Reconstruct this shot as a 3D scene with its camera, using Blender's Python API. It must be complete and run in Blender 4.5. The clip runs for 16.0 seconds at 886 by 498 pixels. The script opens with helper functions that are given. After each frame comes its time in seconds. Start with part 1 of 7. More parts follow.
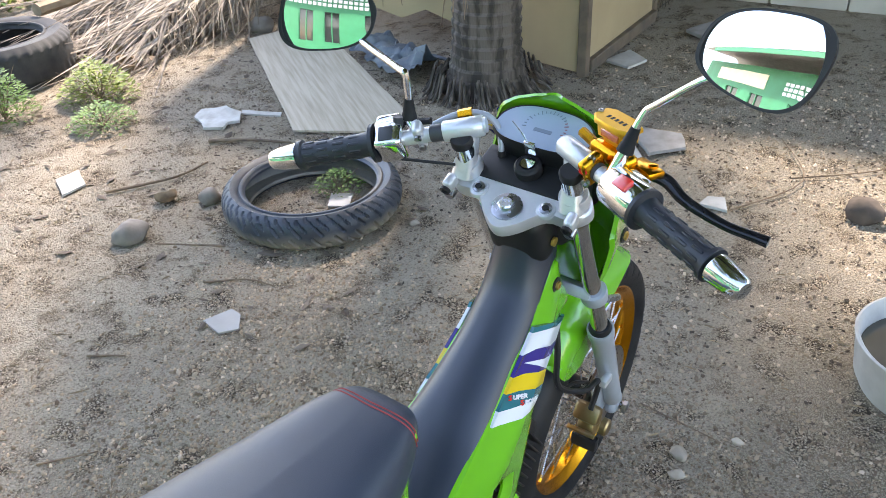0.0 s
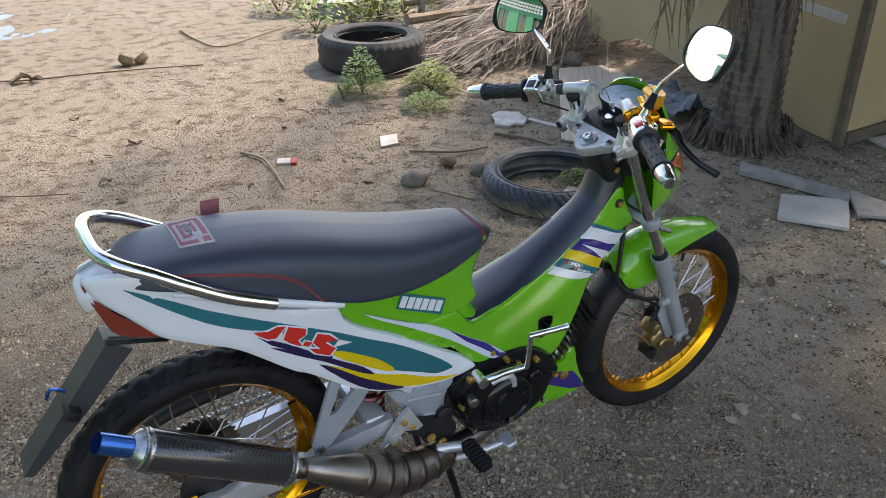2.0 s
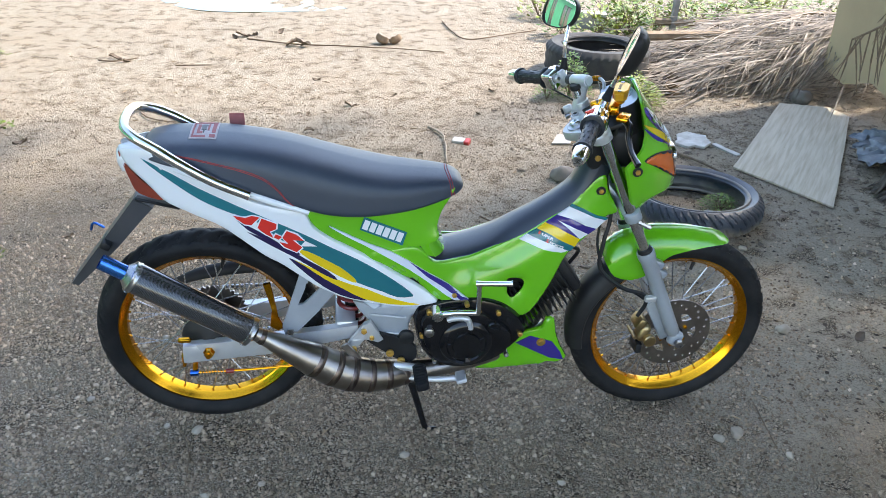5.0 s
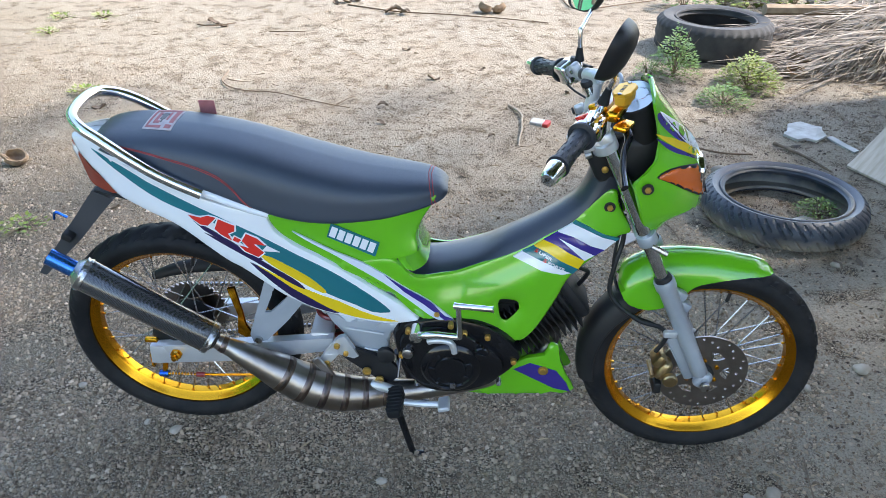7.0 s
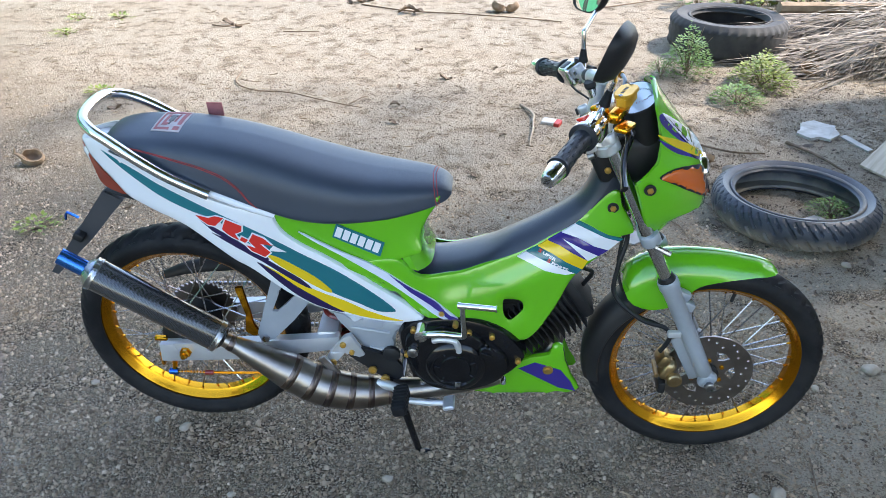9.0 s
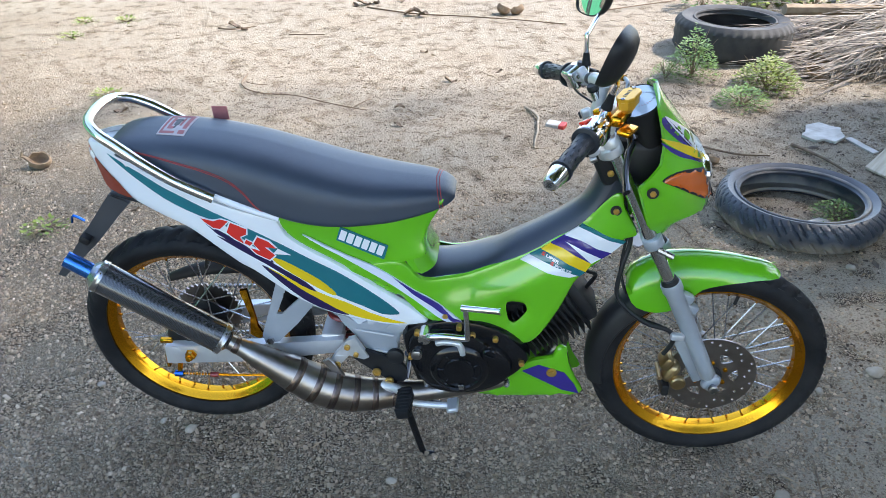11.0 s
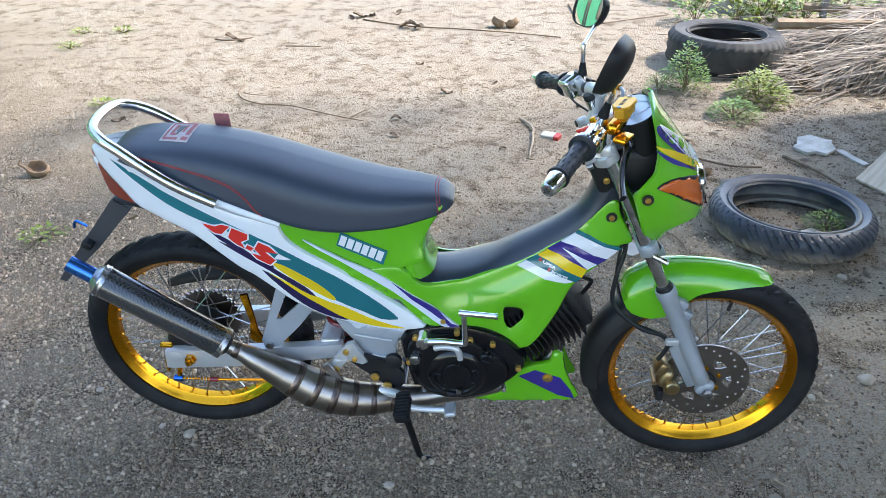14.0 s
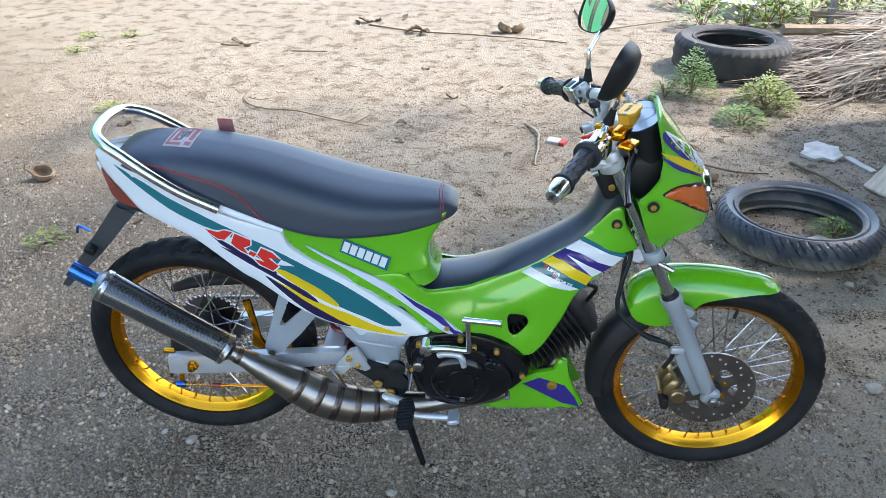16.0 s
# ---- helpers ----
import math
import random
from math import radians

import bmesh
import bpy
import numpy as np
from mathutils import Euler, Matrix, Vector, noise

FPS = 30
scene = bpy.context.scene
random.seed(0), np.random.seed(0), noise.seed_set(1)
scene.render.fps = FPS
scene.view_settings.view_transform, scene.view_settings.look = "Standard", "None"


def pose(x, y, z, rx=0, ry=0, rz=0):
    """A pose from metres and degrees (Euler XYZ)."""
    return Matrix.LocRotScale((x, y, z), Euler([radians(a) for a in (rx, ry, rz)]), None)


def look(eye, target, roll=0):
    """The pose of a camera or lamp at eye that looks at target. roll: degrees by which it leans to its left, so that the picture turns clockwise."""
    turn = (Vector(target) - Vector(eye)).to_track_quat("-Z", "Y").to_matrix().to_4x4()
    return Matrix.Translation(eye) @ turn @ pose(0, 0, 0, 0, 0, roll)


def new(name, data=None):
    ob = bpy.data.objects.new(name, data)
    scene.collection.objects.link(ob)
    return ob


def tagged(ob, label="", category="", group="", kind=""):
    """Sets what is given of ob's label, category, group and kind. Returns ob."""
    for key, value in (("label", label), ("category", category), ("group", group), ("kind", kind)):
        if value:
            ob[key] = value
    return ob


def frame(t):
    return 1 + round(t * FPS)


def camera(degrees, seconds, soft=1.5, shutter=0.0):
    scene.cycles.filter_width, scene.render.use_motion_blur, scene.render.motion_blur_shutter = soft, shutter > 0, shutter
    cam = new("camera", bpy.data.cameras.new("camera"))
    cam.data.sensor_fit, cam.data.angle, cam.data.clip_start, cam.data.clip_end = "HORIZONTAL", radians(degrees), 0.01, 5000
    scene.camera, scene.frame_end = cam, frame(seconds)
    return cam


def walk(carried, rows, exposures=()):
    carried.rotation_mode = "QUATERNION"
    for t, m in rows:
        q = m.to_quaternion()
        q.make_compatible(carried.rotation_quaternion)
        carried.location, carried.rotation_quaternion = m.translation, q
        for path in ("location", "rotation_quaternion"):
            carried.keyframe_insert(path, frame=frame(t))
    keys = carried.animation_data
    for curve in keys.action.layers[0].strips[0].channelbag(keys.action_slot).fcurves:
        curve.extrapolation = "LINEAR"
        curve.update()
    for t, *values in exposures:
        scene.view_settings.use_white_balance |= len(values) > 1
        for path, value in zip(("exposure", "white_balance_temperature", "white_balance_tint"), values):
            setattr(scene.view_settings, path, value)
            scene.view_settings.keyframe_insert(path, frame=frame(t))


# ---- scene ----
cam = camera(56.3, 16.0, soft=0.6)
PATH = [
    (0, (0.062, -0.521, 1.361), (1.448, 0.458, 0.302), -2.9),
    (0.5, (0.014, -0.665, 1.396), (1.322, 0.477, 0.403), -2.7),
    (1, (-0.059, -0.867, 1.425), (1.158, 0.413, 0.486), -2.5),
    (1.5, (-0.223, -1.096, 1.431), (0.863, 0.311, 0.515), -1.3),
    (2, (-0.226, -1.314, 1.433), (0.678, 0.212, 0.509), 0.1),
    (2.5, (-0.153, -1.534, 1.418), (0.592, 0.072, 0.488), 1.3),
    (3, (-0.08, -1.705, 1.409), (0.571, -0.053, 0.488), 2.4),
    (3.5, (0.067, -1.824, 1.421), (0.614, -0.128, 0.512), 3.1),
    (4, (0.24, -1.874, 1.438), (0.651, -0.136, 0.537), 2.9),
    (4.5, (0.277, -1.873, 1.443), (0.587, -0.113, 0.545), 2.7),
    (4.7, (0.282, -1.865, 1.435), (0.578, -0.103, 0.537), 2.7),
    (6.8, (0.645, -1.592, 1.436), (0.607, 0.148, 0.45), 1.3),
    (7, (0.663, -1.598, 1.432), (0.602, 0.14, 0.444), 1.2),
    (7.5, (0.679, -1.608, 1.436), (0.587, 0.127, 0.446), 0.9),
    (8, (0.683, -1.609, 1.443), (0.585, 0.127, 0.454), 0.6),
    (8.5, (0.691, -1.607, 1.444), (0.593, 0.127, 0.451), 0.6),
    (9, (0.689, -1.608, 1.443), (0.588, 0.126, 0.451), 0.6),
    (11.5, (0.695, -1.613, 1.449), (0.576, 0.122, 0.461), 0.4),
    (12, (0.693, -1.607, 1.445), (0.573, 0.124, 0.451), 0.6),
    (12.5, (0.686, -1.6, 1.443), (0.574, 0.131, 0.448), 0.9),
    (13, (0.686, -1.611, 1.441), (0.579, 0.125, 0.453), 0.9),
    (13.5, (0.687, -1.627, 1.442), (0.587, 0.116, 0.467), 0.9),
    (14, (0.685, -1.643, 1.448), (0.585, 0.108, 0.487), 0.8),
    (14.5, (0.684, -1.648, 1.445), (0.586, 0.109, 0.494), 0.9),
    (15, (0.685, -1.635, 1.442), (0.593, 0.123, 0.493), 1.0),
    (15.5, (0.689, -1.634, 1.448), (0.592, 0.124, 0.498), 1.0),
    (16, (0.688, -1.632, 1.446), (0.574, 0.124, 0.495), 0.8),
]
walk(cam, [(t, look(eye, target, roll)) for t, eye, target, roll in PATH],
     exposures=[(0.0, 2.68, 7300, 18), (0.7, 2.3, 7400, 18), (1.5, 1.68, 7600, 18), (2.5, 1.70, 7500, 18), (3.2, 1.74, 7400, 17), (3.7, 2.08, 7200, 16), (4.5, 2.28, 7000, 14), (7.0, 2.28, 6600, 13), (9.0, 2.30, 6600, 13), (16.0, 2.28, 6600, 13)])

# ---- world and light ----
world = bpy.data.worlds.new("sky")
scene.world = world
world.use_nodes = True
wn = world.node_tree.nodes
sky = wn.new("ShaderNodeTexSky")
sky.sky_type = "NISHITA"
sky.sun_disc = False
SUN_ELEV, SUN_AZ = 50.0, 68.0          # degrees; azimuth clockwise from +y
sky.sun_elevation, sky.sun_rotation = radians(SUN_ELEV), radians(SUN_AZ)
sky.air_density, sky.dust_density = 1.15, 0.9
world.node_tree.links.new(sky.outputs[0], wn["Background"].inputs[0])
wn["Background"].inputs[1].default_value = 0.15
sun_way = Vector((math.sin(radians(SUN_AZ)) * math.cos(radians(SUN_ELEV)), math.cos(radians(SUN_AZ)) * math.cos(radians(SUN_ELEV)), math.sin(radians(SUN_ELEV))))
sun = new("sun", bpy.data.lights.new("sun", "SUN"))
sun.data.energy, sun.data.angle, sun.data.color = 1.85, radians(4.0), (1.0, 0.955, 0.88)
sun.matrix_world = look(sun_way * 30, (0, 0, 0))


# ---- materials ----
def mat(name, col, col2=None, scale=6.0, rough=0.5, metal=0.0, bump=0.0, bscale=80.0, coat=0.0, rvar=0.12, island=0.0, detail=5.0, lo=0.35, hi=0.65, spec=0.5, obj_random=0.0, coat_rough=0.08, stretch=None):
    """A principled material: two colours mixed by noise at two scales, with uneven gloss and a fine bump."""
    m = bpy.data.materials.new(name)
    m.use_nodes = True
    nt, nd = m.node_tree, m.node_tree.nodes
    ln = nt.links.new
    b = nd["Principled BSDF"]
    b.inputs["Metallic"].default_value = metal
    b.inputs["Coat Weight"].default_value = coat
    b.inputs["Coat Roughness"].default_value = coat_rough
    b.inputs["Specular IOR Level"].default_value = spec
    tc = nd.new("ShaderNodeTexCoord")
    big = nd.new("ShaderNodeTexNoise")
    where = tc.outputs["Object"]
    if stretch:
        mp = nd.new("ShaderNodeMapping")
        mp.vector_type = "TEXTURE"
        mp.inputs["Rotation"].default_value, mp.inputs["Scale"].default_value = (0, 0, radians(stretch[0])), stretch[1:]
        ln(where, mp.inputs[0])
        where = mp.outputs[0]
    big.inputs["Scale"].default_value, big.inputs["Detail"].default_value = scale, detail
    ln(where, big.inputs["Vector"])
    fine = nd.new("ShaderNodeTexNoise")
    fine.inputs["Scale"].default_value, fine.inputs["Detail"].default_value = bscale, 4.0
    ln(where, fine.inputs["Vector"])
    ramp = nd.new("ShaderNodeMapRange")
    ramp.inputs[1].default_value, ramp.inputs[2].default_value = lo, hi
    ln(big.outputs[0], ramp.inputs[0])
    mix = nd.new("ShaderNodeMix")
    mix.data_type = "RGBA"
    c2 = col2 or tuple(min(1, c * 0.82) for c in col)
    mix.inputs[6].default_value, mix.inputs[7].default_value = (*col, 1), (*c2, 1)
    ln(ramp.outputs[0], mix.inputs[0])
    out = mix.outputs[2]
    if island or obj_random:
        hsv = nd.new("ShaderNodeHueSaturation")
        src = nd.new("ShaderNodeNewGeometry").outputs["Random Per Island"] if island else nd.new("ShaderNodeObjectInfo").outputs["Random"]
        amount = island or obj_random
        rr = nd.new("ShaderNodeMapRange")
        rr.inputs[3].default_value, rr.inputs[4].default_value = 1 - amount, 1 + amount
        ln(src, rr.inputs[0])
        ln(rr.outputs[0], hsv.inputs["Value"])
        ln(out, hsv.inputs["Color"])
        out = hsv.outputs[0]
    ln(out, b.inputs["Base Color"])
    rm = nd.new("ShaderNodeMapRange")
    rm.inputs[3].default_value, rm.inputs[4].default_value = max(0.02, rough - rvar * rough), min(1, rough + rvar * rough)
    ln(fine.outputs[0], rm.inputs[0])
    ln(rm.outputs[0], b.inputs["Roughness"])
    if bump:
        bp = nd.new("ShaderNodeBump")
        bp.inputs["Strength"].default_value, bp.inputs["Distance"].default_value = bump, 0.002
        ln(fine.outputs[0], bp.inputs["Height"])
        ln(bp.outputs[0], b.inputs["Normal"])
    return m


GREEN = mat("green_paint", (0.13, 0.47, 0.012), (0.115, 0.43, 0.010), 3, 0.22, coat=0.9, bscale=300)
WHITE = mat("white_paint", (0.78, 0.80, 0.82), (0.72, 0.74, 0.77), 3, 0.2, coat=0.9, bscale=300)
NAVY = mat("navy_decal", (0.016, 0.010, 0.055), (0.022, 0.014, 0.07), 5, 0.25, coat=0.8)
TEAL = mat("teal_decal", (0.01, 0.13, 0.16), (0.012, 0.16, 0.19), 5, 0.25, coat=0.8)
YELLOW = mat("yellow_decal", (0.78, 0.55, 0.01), (0.72, 0.5, 0.01), 5, 0.25, coat=0.8)
PURPLE = mat("purple_decal", (0.032, 0.020, 0.19), (0.040, 0.027, 0.22), 5, 0.25, coat=0.8)
RED = mat("red_decal", (0.72, 0.03, 0.02), (0.66, 0.03, 0.02), 5, 0.25, coat=0.8)
LILAC = mat("lilac_decal", (0.55, 0.58, 0.75), (0.75, 0.78, 0.85), 4, 0.25, coat=0.8)
# Blue of the sky reflected on the black seat is put into its base.
SEAT = mat("seat_vinyl", (0.014, 0.026, 0.046), (0.018, 0.031, 0.053), 12, 0.55, coat=0.6, coat_rough=0.45, spec=0.5, bump=0.25, bscale=900)
PAD = mat("pad_plastic", (0.010, 0.016, 0.028), (0.014, 0.022, 0.037), 9, 0.45, coat=0.4, coat_rough=0.30, bump=0.15, bscale=700)
BLACK = mat("black_plastic", (0.011, 0.011, 0.012), (0.018, 0.018, 0.018), 14, 0.5, spec=0.35, bump=0.1, bscale=400)
GLOSSBLACK = mat("black_engine_paint", (0.006, 0.006, 0.007), (0.012, 0.012, 0.013), 18, 0.12, spec=0.4, bump=0.03, bscale=90)
RUBBER = mat("tyre_rubber", (0.010, 0.0105, 0.012), (0.022, 0.0215, 0.0215), 15, 0.6, bump=0.3, bscale=300, spec=0.18)
OLDRUBBER = mat("weathered_rubber", (0.058, 0.068, 0.084), (0.22, 0.20, 0.17), 6, 0.65, bump=0.5, bscale=200, lo=0.48, hi=0.72)
CHROME = mat("chrome", (0.82, 0.83, 0.84), (0.75, 0.76, 0.77), 10, 0.10, 1.0, rvar=0.5)
STEEL = mat("polished_steel", (0.45, 0.45, 0.46), (0.36, 0.36, 0.37), 20, 0.28, 1.0, rvar=0.3)
GOLD = mat("gold_anodised", (0.80, 0.36, 0.02), (0.72, 0.31, 0.015), 10, 0.22, 1.0, rvar=0.3)
GRIP = mat("grip_rubber", (0.016, 0.019, 0.024), (0.024, 0.028, 0.034), 30, 0.42, bump=0.15, bscale=500)
GOLDCAP = mat("gold_cap", (0.80, 0.42, 0.03), (0.74, 0.38, 0.025), 20, 0.38, 0.55, rvar=0.2)
BOLT = mat("bronze_bolt", (0.70, 0.45, 0.12), (0.58, 0.36, 0.09), 60, 0.35, 0.8)
BRASS = mat("brass_caliper", (0.42, 0.31, 0.16), (0.30, 0.21, 0.10), 30, 0.35, 0.9)
SILVER = mat("silver_paint", (0.40, 0.43, 0.46), (0.34, 0.37, 0.40), 12, 0.35, 0.25, bump=0.06, bscale=300)
CASTAL = mat("cast_aluminium", (0.68, 0.69, 0.70), (0.60, 0.61, 0.62), 20, 0.34, 0.55, bump=0.15, bscale=350)
PIPE = mat("heated_steel", (0.40, 0.375, 0.35), (0.22, 0.18, 0.155), 9, 0.33, 1.0, bump=0.03, bscale=90, rvar=0.3, lo=0.38, hi=0.68)
HEATBAND = mat("heat_tint", (0.20, 0.15, 0.12), (0.13, 0.10, 0.10), 14, 0.32, 1.0, rvar=0.3, bump=0.03, bscale=120, lo=0.4, hi=0.6)
WELD = mat("burnt_weld", (0.10, 0.08, 0.075), (0.17, 0.13, 0.10), 40, 0.4, 0.9, bump=0.4, bscale=300)
BLUESTEEL = mat("blued_titanium", (0.02, 0.13, 0.55), (0.05, 0.2, 0.6), 20, 0.25, 0.9)
AMBER = mat("amber_lens", (0.62, 0.13, 0.015), (0.55, 0.10, 0.01), 8, 0.12, coat=1.0)
REDLENS = mat("dark_red_lens", (0.30, 0.05, 0.02), (0.22, 0.03, 0.015), 8, 0.15, coat=1.0)
REDPART = mat("red_spring", (0.25, 0.02, 0.02), (0.18, 0.02, 0.02), 8, 0.3, coat=0.4)
STITCH = mat("red_thread", (0.38, 0.05, 0.05), None, 50, 0.8)
PATCHW = mat("patch_cloth", (0.52, 0.47, 0.47), (0.42, 0.37, 0.37), 60, 0.8, bump=0.2, bscale=600)
PATCHR = mat("patch_red", (0.42, 0.15, 0.15), None, 60, 0.8, bump=0.2, bscale=600)
DISC = mat("disc_steel", (0.36, 0.33, 0.31), (0.28, 0.25, 0.23), 25, 0.32, 1.0, rvar=0.3, bump=0.05, bscale=200)
# Sky reflected in the dial's glass is put into this pale blue base.
DIAL = mat("dial_face", (0.40, 0.47, 0.56), (0.34, 0.41, 0.50), 10, 0.3, coat=1.0, coat_rough=0.04)
DIALMARK = mat("dial_mark", (0.16, 0.20, 0.25), (0.20, 0.24, 0.29), 10, 0.4)
MIRROR = mat("mirror_glass", (0.92, 0.93, 0.94), (0.92, 0.93, 0.94), 2, 0.02, 1.0, rvar=0.2)
GREYPLASTIC = mat("grey_plastic", (0.035, 0.037, 0.040), (0.05, 0.051, 0.055), 10, 0.45, bump=0.1, bscale=300)


def carbon():
    m = mat("carbon_weave", (0.02, 0.02, 0.022), (0.03, 0.03, 0.032), 30, 0.25, coat=0.8)
    nd, ln = m.node_tree.nodes, m.node_tree.links.new
    tc = nd.new("ShaderNodeTexCoord")
    mp = nd.new("ShaderNodeMapping")
    mp.inputs["Rotation"].default_value = (0, radians(79), 0)
    ck = nd.new("ShaderNodeTexChecker")
    ck.inputs["Color1"].default_value, ck.inputs["Color2"].default_value = (0.050, 0.051, 0.054, 1), (0.014, 0.014, 0.015, 1)
    ck.inputs["Scale"].default_value = 500
    ln(tc.outputs["Object"], mp.inputs[0])
    ln(mp.outputs[0], ck.inputs[0])
    ln(ck.outputs[0], nd["Principled BSDF"].inputs["Base Color"])
    return m


CARBON = carbon()


# ---- mesh helpers ----
def finish(bm, name, material, parent=None, label="", smooth=True, angle=40):
    me = bpy.data.meshes.new(name)
    bmesh.ops.recalc_face_normals(bm, faces=bm.faces)
    if smooth:
        for f in bm.faces:
            f.smooth = True
        for e in bm.edges:
            if len(e.link_faces) == 2 and e.calc_face_angle(0) > radians(angle):
                e.smooth = False
    bm.to_mesh(me)
    bm.free()
    me.materials.append(material)
    ob = new(name, me)
    if parent:
        ob.parent = parent
    if label:
        ob["label"] = label
    return ob


def part(name, bm, material, parent, label=""):
    return finish(bm, name, material, parent, label)


def lerp_table(tab, v):
    if v <= tab[0][0]:
        return tab[0][1]
    for (a, p), (b, q) in zip(tab, tab[1:]):
        if v <= b:
            return p + (q - p) * (v - a) / (b - a)
    return tab[-1][1]


def spline(pts, n=6, closed=False):
    """Catmull-Rom through the points, n steps a span."""
    P = [Vector(p) for p in pts]
    k = len(P)
    out = []
    for i in range(k if closed else k - 1):
        a, b, c, d = (P[(i - 1) % k], P[i], P[(i + 1) % k], P[(i + 2) % k]) if closed else (P[max(i - 1, 0)], P[i], P[i + 1], P[min(i + 2, k - 1)])
        for s in range(n):
            t = s / n
            out.append(0.5 * (2 * b + (c - a) * t + (2 * a - 5 * b + 4 * c - d) * t * t + (3 * b - a - 3 * c + d) * t ** 3))
    if not closed:
        out.append(P[-1])
    return out


def tube(bm, pts, r, seg=12, caps=True, flat=1.0):
    """A tube along points; r a radius or one a point; flat squeezes it across."""
    pts = [Vector(p) for p in pts]
    rr = r if isinstance(r, (list, tuple)) else [r] * len(pts)
    rings = []
    side = None
    for i, p in enumerate(pts):
        d = (pts[min(i + 1, len(pts) - 1)] - pts[max(i - 1, 0)]).normalized()
        if side is None:
            side = d.orthogonal().normalized()
        side = (side - d * side.dot(d)).normalized()
        up = d.cross(side)
        rings.append([bm.verts.new(p + rr[i] * (math.cos(a) * side + flat * math.sin(a) * up)) for a in (2 * math.pi * k / seg for k in range(seg))])
    for a, b in zip(rings, rings[1:]):
        for k in range(seg):
            bm.faces.new((a[k], a[(k + 1) % seg], b[(k + 1) % seg], b[k]))
    if caps:
        bm.faces.new(rings[0][::-1])
        bm.faces.new(rings[-1])
    return bm


def tube_part(name, pts, r, material, parent, label="", seg=12, n=0, flat=1.0):
    if n:
        if isinstance(r, (list, tuple)):
            m = len(pts)
            r = [lerp_table(list(zip(range(m), r)), i / n) for i in range((m - 1) * n + 1)]
        pts = spline(pts, n)
    return part(name, tube(bmesh.new(), pts, r, seg, True, flat), material, parent, label)


def lathe(bm, profile, seg=32, m=None, closed=False):
    """Turns (radius, height) pairs about the local z axis."""
    m = m or Matrix()
    rings = [[bm.verts.new(m @ Vector((r * math.cos(2 * math.pi * k / seg), r * math.sin(2 * math.pi * k / seg), h))) for k in range(seg)] for r, h in profile]
    pairs = list(zip(rings, rings[1:])) + ([(rings[-1], rings[0])] if closed else [])
    for a, b in pairs:
        for k in range(seg):
            bm.faces.new((a[k], a[(k + 1) % seg], b[(k + 1) % seg], b[k]))
    if not closed:
        for ring in (rings[0], rings[-1]):
            bm.faces.new(ring)
    return bm


def axle(x, y, z, flip=False):
    """Local z of a lathe along the world's y (or -y)."""
    return Matrix.Translation((x, y, z)) @ Matrix.Rotation(radians(90 if flip else -90), 4, "X")


def box(bm, size, m=None, bevel=0.0, seg=2):
    res = bmesh.ops.create_cube(bm, size=1.0)
    bmesh.ops.scale(bm, vec=size, verts=res["verts"])
    if bevel:
        edges = list({e for v in res["verts"] for e in v.link_edges})
        out = bmesh.ops.bevel(bm, geom=edges, offset=bevel, segments=seg, affect="EDGES", profile=0.5)
        vs = list({v for f in out["faces"] for v in f.verts} | {v for v in res["verts"] if v.is_valid})
    else:
        vs = res["verts"]
    if m is not None:
        bmesh.ops.transform(bm, matrix=m, verts=vs)
    return bm


def along(a, b):
    """A matrix whose z axis runs from a to b, at their middle."""
    a, b = Vector(a), Vector(b)
    return Matrix.Translation((a + b) / 2) @ (b - a).to_track_quat("Z", "Y").to_matrix().to_4x4()


from mathutils.geometry import delaunay_2d_cdt


def inside(p, poly):
    x, z = p
    hit = False
    for (x1, z1), (x2, z2) in zip(poly, poly[1:] + poly[:1]):
        if (z1 > z) != (z2 > z) and x < (x2 - x1) * (z - z1) / (z2 - z1) + x1:
            hit = not hit
    return hit


def edge_distance(p, polys):
    best = 9.0
    for poly in polys:
        for (x1, z1), (x2, z2) in zip(poly, poly[1:] + poly[:1]):
            dx, dz = x2 - x1, z2 - z1
            t = max(0, min(1, ((p[0] - x1) * dx + (p[1] - z1) * dz) / max(dx * dx + dz * dz, 1e-12)))
            best = min(best, math.hypot(p[0] - x1 - t * dx, p[1] - z1 - t * dz))
    return best


